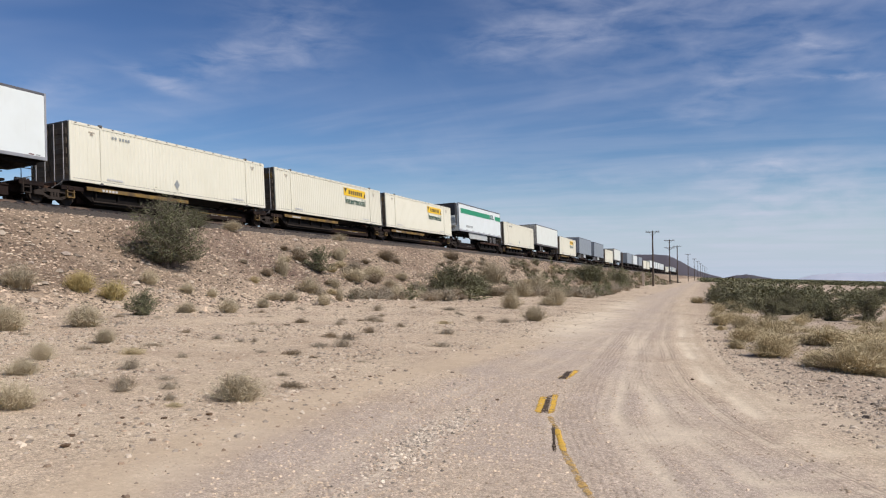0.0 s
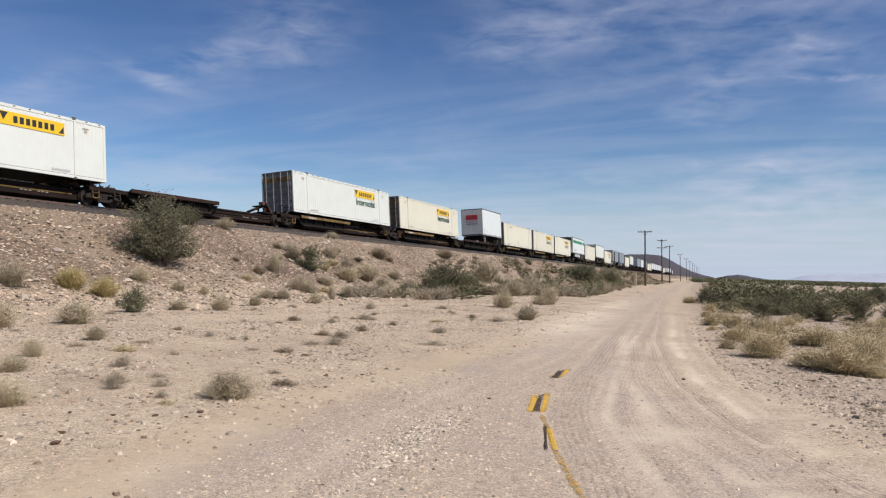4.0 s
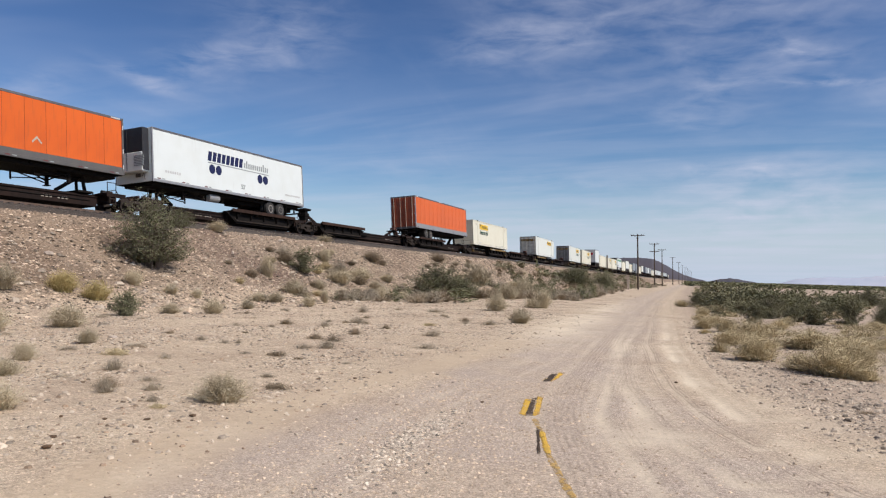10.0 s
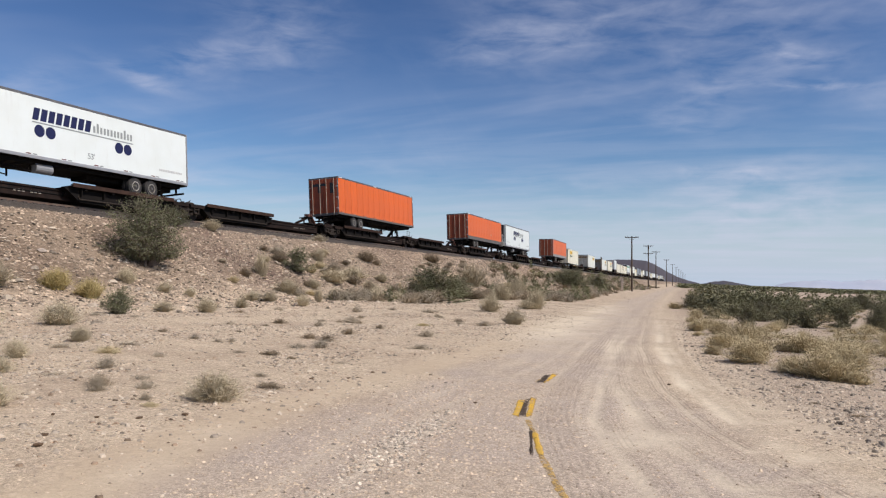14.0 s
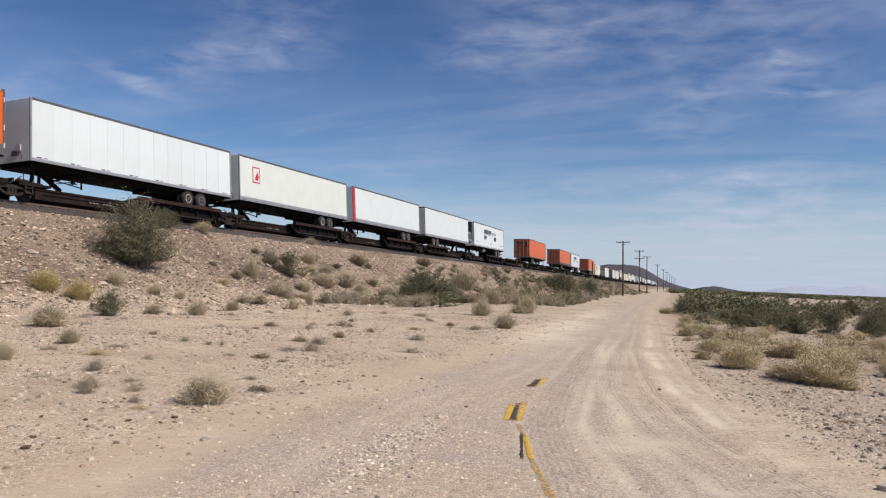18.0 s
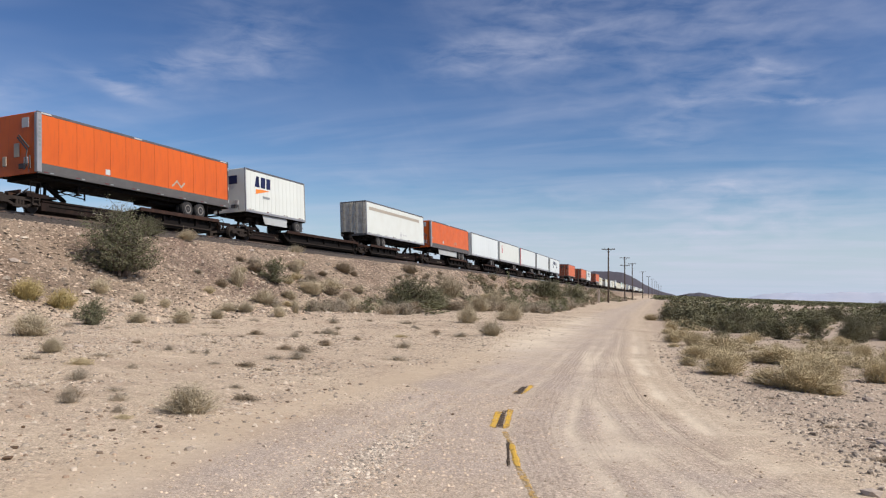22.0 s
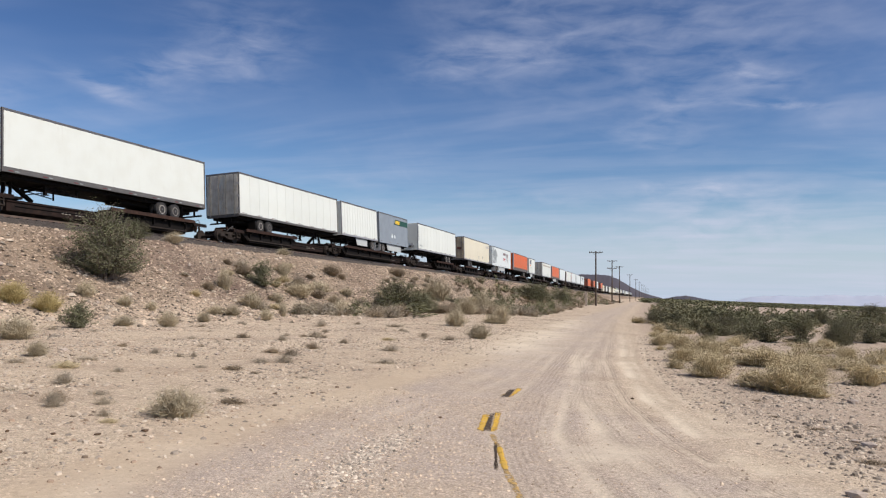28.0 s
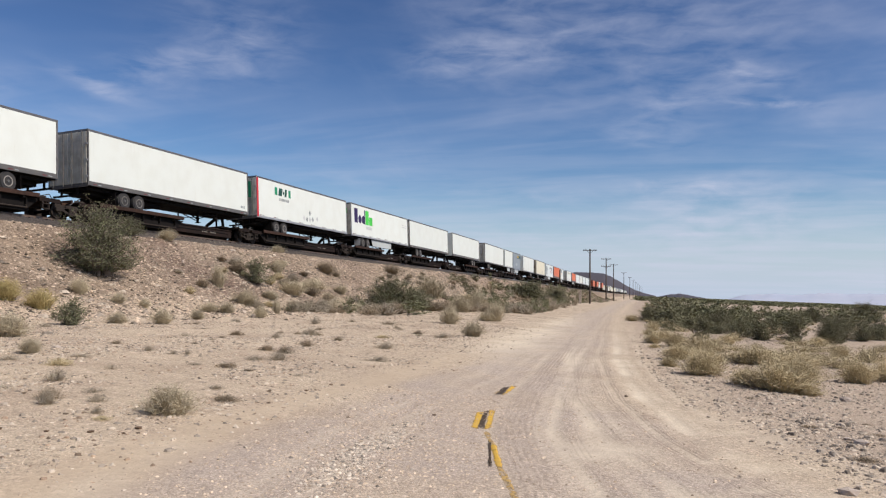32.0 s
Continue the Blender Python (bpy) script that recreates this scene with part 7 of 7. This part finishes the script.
scrub("dry_scrub", "low dry scrub among the creosote", M_OSTRAW, 380, 35, right_dry, DRIES)

# ---- stones ----


def rock_mesh(seed, material):
    rng = random.Random(seed)
    bm = bmesh.new()
    bmesh.ops.create_icosphere(bm, subdivisions=1, radius=0.5)
    for v in bm.verts:
        v.co *= rng.uniform(0.72, 1.15)
        v.co.z *= 0.75
    return mesh_of("stone", bm, material)


ROCK = [rock_mesh(k, M_STONE) for k in (1, 2, 3)]
DROCK = [rock_mesh(k, M_DSTONE) for k in (4, 5)]
STONES = [(3.29, 14.97, 0.22, 0.14), (2.31, 10.42, 0.14, 0.06), (2.39, 10.13, 0.24, 0.1), (1.67, 7.56, 0.2, 0.1), (4.73, 28.15, 0.26, 0.14), (4.93, 26.55, 0.3, 0.14), (-23.88, 26.01, 0.46, 0.26), (-23.32, 23.68, 0.34, 0.18), (-15.09, 30.16, 0.36, 0.28), (-23.57, 38.77, 0.22, 0.32), (-21.58, 24.41, 0.26, 0.18), (-20.58, 27.46, 0.3, 0.22), (-8.55, 15.22, 0.14, 0.07), (-12.19, 12.89, 0.14, 0.06), (-11.02, 13.73, 0.2, 0.08), (-24.8, 46.4, 0.5, 0.25)]
DARKS = [(-5.09, 5.55, 0.14, 0.06), (-5.32, 5.87, 0.09, 0.05), (-5.49, 6.74, 0.08, 0.04), (-5.15, 6.93, 0.1, 0.04), (-4.88, 7.31, 0.13, 0.05), (-4.86, 7.03, 0.08, 0.03), (-5.66, 5.55, 0.06, 0.03), (-5.92, 6.64, 0.05, 0.05), (-4.64, 10.95, 0.1, 0.04), (-5.04, 10.58, 0.09, 0.04), (-2.47, 9.8, 0.08, 0.04), (-0.25, 13.38, 0.08, 0.05)]
for rows_, pool, label, k_ in ((STONES, ROCK, "pale angular stone lying on the desert ground", 1.0), (DARKS, DROCK, "dark brown stone lying on the ground", 0.85)):
    for i, (x, y, w, h) in enumerate(rows_):
        ob = tagged(new("stone", pool[i % len(pool)]), label, "stone", "loose stones")
        ob.location, ob.scale, ob.rotation_euler = (x, y, on_ground(x, y) + h * 0.2), (w * k_, w * 0.8 * k_, h * 1.2 * k_), (0, 0, rng0.uniform(0, 6))


def pebbles(name, label, material, count, seed, place, lo, hi, few=2.2):
    """Loose stones beyond counting, as one mesh."""
    rng = np.random.RandomState(seed)
    base = np.array([(0, 0, 0.5), (0.5, 0.1, 0.05), (0.1, 0.5, 0.0), (-0.5, 0.05, 0.05), (-0.05, -0.5, 0.0), (0.3, -0.35, 0.25), (-0.25, 0.3, 0.3)])
    tri = [(0, 5, 1), (0, 1, 2), (0, 2, 6), (6, 2, 3), (0, 6, 3), (0, 3, 4), (0, 4, 5), (5, 4, 1)]
    x, y = place(rng, count)
    count = len(x)
    z = ground_z(x, y) + relief(x, y)
    size = lo * (hi / lo) ** (rng.rand(count) ** few)
    ang = rng.rand(count) * math.tau
    sq = 0.45 + 0.5 * rng.rand(count)
    jit = 1 + 0.35 * (rng.rand(count, len(base), 3) - 0.5)
    p = base[None] * jit * size[:, None, None]
    p[:, :, 2] *= sq[:, None]
    c, s = np.cos(ang)[:, None], np.sin(ang)[:, None]
    q = np.stack((p[:, :, 0] * c - p[:, :, 1] * s + x[:, None], p[:, :, 0] * s + p[:, :, 1] * c + y[:, None], p[:, :, 2] + z[:, None] - 0.08 * size[:, None]), -1)
    f = (np.array(tri)[None] + np.arange(count)[:, None, None] * len(base)).reshape(-1, 3)
    return tagged(new(name, sheet(name, q.reshape(-1, 3).tolist(), f.tolist(), material)), label, "stones", kind="stuff")


def lumps(name, label, material, count, seed, place, lo, hi, few=2.2):
    """Larger loose stones, rounded and sunk a little, as one mesh."""
    rng = np.random.RandomState(seed)
    ring = [(math.cos(a), math.sin(a)) for a in (i * math.tau / 6 for i in range(6))]
    base = np.array([(0.05, 0, 0.42)] + [(0.34 * c, 0.34 * q, 0.33) for c, q in ring] + [(0.5 * c, 0.5 * q, -0.05) for c, q in ring])
    tri = [(0, 1 + i, 1 + (i + 1) % 6) for i in range(6)]
    for i in range(6):
        j = (i + 1) % 6
        tri += [(1 + i, 7 + i, 7 + j), (1 + i, 7 + j, 1 + j)]
    x, y = place(rng, count)
    count = len(x)
    z = ground_z(x, y) + relief(x, y)
    size = lo * (hi / lo) ** (rng.rand(count) ** few)
    ang, long_, flat_ = rng.rand(count) * math.tau, 0.65 + 0.6 * rng.rand(count), 0.35 + 0.6 * rng.rand(count)
    p = base[None] * (1 + 0.5 * (rng.rand(count, 13, 3) - 0.5)) * size[:, None, None]
    p[:, :, 0] *= long_[:, None]
    p[:, :, 2] *= flat_[:, None]
    c, q = np.cos(ang)[:, None], np.sin(ang)[:, None]
    v = np.stack((p[:, :, 0] * c - p[:, :, 1] * q + x[:, None], p[:, :, 0] * q + p[:, :, 1] * c + y[:, None], p[:, :, 2] + z[:, None]), -1)
    f = (np.array(tri)[None] + np.arange(count)[:, None, None] * 13).reshape(-1, 3)
    return tagged(new(name, sheet(name, v.reshape(-1, 3).tolist(), f.tolist(), material)), label, "stones", kind="stuff")


def stone_stuff(name, light, dark, lo=0.5, hi=1.3):
    """Stones with a tone for each."""
    m = surface(name, light, dark, 6, 60, 0.95, 0, 0.2, 0.5, spread=0)
    n, l = m.node_tree.nodes, m.node_tree.links
    bs = n["Principled BSDF"]
    src = bs.inputs["Base Color"].links[0].from_socket
    geo = n.new("ShaderNodeNewGeometry")
    mr = n.new("ShaderNodeMapRange")
    mr.inputs["To Min"].default_value, mr.inputs["To Max"].default_value = lo, hi
    l.new(geo.outputs["Random Per Island"], mr.inputs[0])
    hv = n.new("ShaderNodeHueSaturation")
    l.new(mr.outputs[0], hv.inputs["Value"])
    l.new(src, hv.inputs["Color"])
    l.new(hv.outputs[0], bs.inputs["Base Color"])
    return m


M_PEBBLE = stone_stuff("loose_pebbles", (0.56, 0.44, 0.315), (0.45, 0.345, 0.24), 0.55, 1.3)
M_STREWN = stone_stuff("strewn_stones", (0.50, 0.415, 0.315), (0.385, 0.31, 0.23), 0.35, 1.3)
M_CLOD = stone_stuff("brown_clods", (0.34, 0.245, 0.165), (0.25, 0.175, 0.115), 0.35, 1.4)
M_RIDGE = stone_stuff("ridge_stones", (0.52, 0.445, 0.35), (0.40, 0.33, 0.25), 0.28, 1.55)
M_BALLAST = stone_stuff("ballast_stones", (0.13, 0.112, 0.098), (0.085, 0.072, 0.063))
M_BANKROCK = stone_stuff("bank_rubble", (0.345, 0.268, 0.192), (0.245, 0.182, 0.127), 0.15, 2.0)


def at_foreground(rng, n):
    y = 3.5 + 44 * rng.rand(n) ** 2.0
    x = -1.0 - 0.15 * y + rng.randn(n) * (1.6 + 0.35 * y)
    sand, _, strip = road_masks(x, y)
    keep = rng.rand(n) > np.maximum(sand, strip * 0.7) * 0.9
    return np.where(keep, x, -4.0 - 0.4 * y - rng.rand(n) * 5), y


def at_gravel(rng, n):
    y = 4.5 + 7.5 * rng.rand(n)
    return -2.3 - 0.06 * (y - 6) + rng.randn(n) * 0.75, y


def at_heap(rng, n):
    y = 7.3 + 0.95 * rng.randn(n)
    lump = value_noise(y, y * 0.0, 0.7, 71)
    return np.interp(y, (5.3, 7.0, 9.5), (-2.36, -2.52, -2.55)) + 0.08 * lump + rng.randn(n) * (0.07 + 0.13 * rng.rand(n)) * (1.1 + 0.6 * lump), y


def at_left(rng, n):
    y = 4 + 52 * rng.rand(n) ** 1.25
    x = -3.2 - rng.rand(n) * (6.3 + 0.4 * y)
    thick = value_noise(x, y, 2.2, 61) + 0.8 * value_noise(x, y, 0.8, 62) + 0.5 * value_noise(x, y, 0.3, 65)
    off = np.clip((0.5 + 0.5 * value_noise(x, y, 1.5, 66) - from_rut(x, y, RUT_EDGE)) / 1.6, 0, 1)
    keep = rng.rand(n) < np.clip(0.35 + 0.75 * thick, 0.06, 1) * (0.08 + 0.92 * off) * np.clip((y - 4.0) / 5.0, 0.4, 1.0)
    return x[keep], y[keep]


def at_right(rng, n):
    y = 6.5 + 30 * rng.rand(n) ** 1.3
    x = np.interp(y, RUT_Y, RUT_TURN) + 0.9 + np.abs(rng.randn(n)) * (0.2 * y + 0.5)
    thick = value_noise(x, y, 1.3, 63) + 0.6 * value_noise(x, y, 0.5, 64)
    return np.where(rng.rand(n) < 0.6 + 0.5 * thick, x, x + 0.5), y


def at_bank(rng, n):
    s = 15 + 75 * rng.rand(n) ** 1.2
    u = 3.6 + 10.2 * rng.rand(n) ** 0.9 + (rng.rand(n) < 0.3) * rng.exponential(1.6, n)
    x, y, h = along_line(s)
    return x + u * np.cos(h), y - u * np.sin(h)


def at_far_bank(rng, n):
    s = 70 + 110 * rng.rand(n) ** 1.3
    u = 3.6 + 9.5 * rng.rand(n) ** 0.9
    x, y, h = along_line(s)
    return x + u * np.cos(h), y - u * np.sin(h)


def at_scree(rng, n):
    s = 41 + 5.5 * rng.randn(n)
    u = 9.0 + 2.2 * rng.randn(n)
    x, y, h = along_line(s)
    return x + u * np.cos(h), y - u * np.sin(h)


def at_ballast(rng, n):
    s = 15 + 120 * rng.rand(n) ** 1.2
    u = 1.4 + 2.3 * rng.rand(n)
    x, y, h = along_line(s)
    return x + u * np.cos(h), y - u * np.sin(h)


pebbles("gravel", "loose pale gravel scattered over the dirt road", M_PEBBLE, 56000, 41, at_foreground, 0.005, 0.04)
pebbles("gravel", "heap of coarse grey gravel on the road shoulder", M_PEBBLE, 12000, 42, at_gravel, 0.008, 0.04)
pebbles("gravel", "ridge of coarse broken stone on the road", M_RIDGE, 3600, 47, at_heap, 0.010, 0.05)
pebbles("gravel", "stones strewn over the flat ground below the bank", M_STREWN, 170000, 43, at_left, 0.010, 0.085)
pebbles("gravel", "brown clods and stones in patches below the bank", M_CLOD, 26000, 50, at_left, 0.014, 0.05, 2.0)
lumps("gravel", "larger pale and brown stones in clusters below the bank", M_STREWN, 36000, 52, at_left, 0.018, 0.085, 2.4)
lumps("gravel", "brown lumps of broken soil and stone below the bank", M_CLOD, 22000, 53, at_left, 0.02, 0.075, 2.0)
lumps("rubble", "pale broken blocks over the slope of the railway bank", M_STREWN, 1500, 54, at_bank, 0.08, 0.4, 2.6)
pebbles("gravel", "stones strewn beside the dirt road", M_STREWN, 42000, 44, at_right, 0.008, 0.075)
lumps("gravel", "larger pale stones scattered beside the dirt road", M_STREWN, 7000, 55, at_right, 0.02, 0.13, 2.6)
pebbles("rubble", "broken rock covering the slope of the railway bank", M_BANKROCK, 80000, 45, at_bank, 0.035, 0.22, 1.9)
pebbles("rubble", "coarse rock on the farther slope of the railway bank", M_BANKROCK, 30000, 51, at_far_bank, 0.07, 0.3, 1.9)
pebbles("rubble", "larger pale blocks lying on the slope of the railway bank", M_STREWN, 260, 48, at_bank, 0.16, 0.5)
pebbles("rubble", "small pale stones strewn over dark red scree", M_STREWN, 5200, 49, at_scree, 0.035, 0.12)
pebbles("ballast", "grey crushed-stone ballast along the track edge", M_BALLAST, 9000, 46, at_ballast, 0.05, 0.10)

# ---- remains of painted road lines ----


def patch(points, material, parent, name, lift, seed):
    """A thin ragged patch that lies on the ground."""
    rng = random.Random(seed)
    ring = []
    for i, (x, y) in enumerate(points):
        x2, y2 = points[(i + 1) % len(points)]
        n = max(2, int(math.hypot(x2 - x, y2 - y) / 0.05))
        for k in range(n):
            f = k / n
            ring.append((x + (x2 - x) * f + rng.gauss(0, 0.005), y + (y2 - y) * f + rng.gauss(0, 0.012)))
    bm = bmesh.new()
    top = [bm.verts.new((x, y, on_ground(x, y) + lift)) for x, y in ring]
    low = [bm.verts.new((x, y, on_ground(x, y) - 0.02)) for x, y in ring]
    cx_, cy_ = sum(p[0] for p in ring) / len(ring), sum(p[1] for p in ring) / len(ring)
    mid = bm.verts.new((cx_, cy_, on_ground(cx_, cy_) + lift))
    for i in range(len(ring)):
        j = (i + 1) % len(ring)
        bm.faces.new((top[i], top[j], mid))
        bm.faces.new((low[i], low[j], top[j], top[i]))
    bmesh.ops.recalc_face_normals(bm, faces=bm.faces)
    ob = part(name, bm, material, parent)
    inner = ob.data.attributes.new("inner", "FLOAT", "POINT")
    inner.data.foreach_set("value", [0.0] * (2 * len(ring)) + [1.0])
    return ob


lines = thing("road_marking", "worn yellow double line and asphalt showing through dirt", "road marking")
for points, mat, nm, lift in (
        ([(-1.885, 9.125), (-1.814, 9.159), (-1.973, 10.448), (-2.053, 10.412)], M_PAINT, 'paint_stripe', 0.006),
        ([(-1.822, 9.199), (-1.749, 9.253), (-1.938, 10.578), (-1.987, 10.487)], M_ASPHALT, 'asphalt_patch', 0.004),
        ([(-1.743, 9.255), (-1.692, 9.367), (-1.876, 10.732), (-1.942, 10.680)], M_PAINT, 'paint_stripe', 0.006),
        ([(-2.155, 12.241), (-2.046, 12.300), (-2.125, 13.511), (-2.211, 13.355)], M_ASPHALT, 'asphalt_patch', 0.004),
        ([(-2.046, 12.300), (-2.018, 12.549), (-2.031, 13.749), (-2.119, 13.593)], M_PAINT, 'paint_stripe', 0.006),
        ([(-2.193, 12.214), (-2.174, 12.299), (-2.147, 12.753), (-2.195, 12.725)], M_FADED, 'paint_stripe', 0.006),
        ([(-1.579, 8.576), (-1.549, 8.601), (-1.294, 7.224), (-1.312, 7.201)], M_ASPHALT, 'asphalt_patch', 0.004),
):
    patch(points, mat, lines, nm, lift, 7)
# the one line that runs on, worn thin along the bend
LINE_WAY = [(-1.70, 9.12), (-1.60, 8.75), (-1.49, 8.38), (-1.36, 7.82), (-1.22, 7.23), (-1.06, 6.70), (-0.90, 6.17), (-0.72, 5.68), (-0.50, 5.20), (-0.22, 4.72)]


def ribbon(way, half, material, lift, seed):
    """A strip of worn paint along a bent line, ragged at its edges."""
    rng = random.Random(seed)
    ys = np.arange(way[0][1], way[-1][1], -0.04)
    xs = np.interp(-ys, [-q[1] for q in way], [q[0] for q in way])
    verts, faces_, inner_ = [], [], []
    for i, (x, y) in enumerate(zip(xs, ys)):
        h = half * (1.0 + 0.16 * math.sin(i * 0.37) + rng.uniform(-0.12, 0.12))
        for k, f in enumerate((-1.0, -0.45, 0.45, 1.0)):
            verts.append((x + f * h, y + 0.3 * f * h, on_ground(x + f * h, y) + lift * (1.0 if abs(f) < 1 else 0.2)))
            inner_.append((1.0 if abs(f) < 1 else 0.0) * min(1.0, i / 4.0, (len(ys) - 1 - i) / 4.0))
        if i:
            k = 4 * i
            faces_ += [(k - 4 + j, k - 3 + j, k + 1 + j, k + j) for j in range(3)]
    me_ = sheet("paint_stripe", verts, faces_, material)
    at_ = me_.attributes.new("inner", "FLOAT", "POINT")
    at_.data.foreach_set("value", inner_)
    ob = new("paint_stripe", me_)
    ob.parent = lines
    return ob


ribbon(LINE_WAY, 0.034, M_FADED, 0.006, 31)
ribbon(LINE_WAY[2:5], 0.03, M_PAINT, 0.009, 32)
motions()
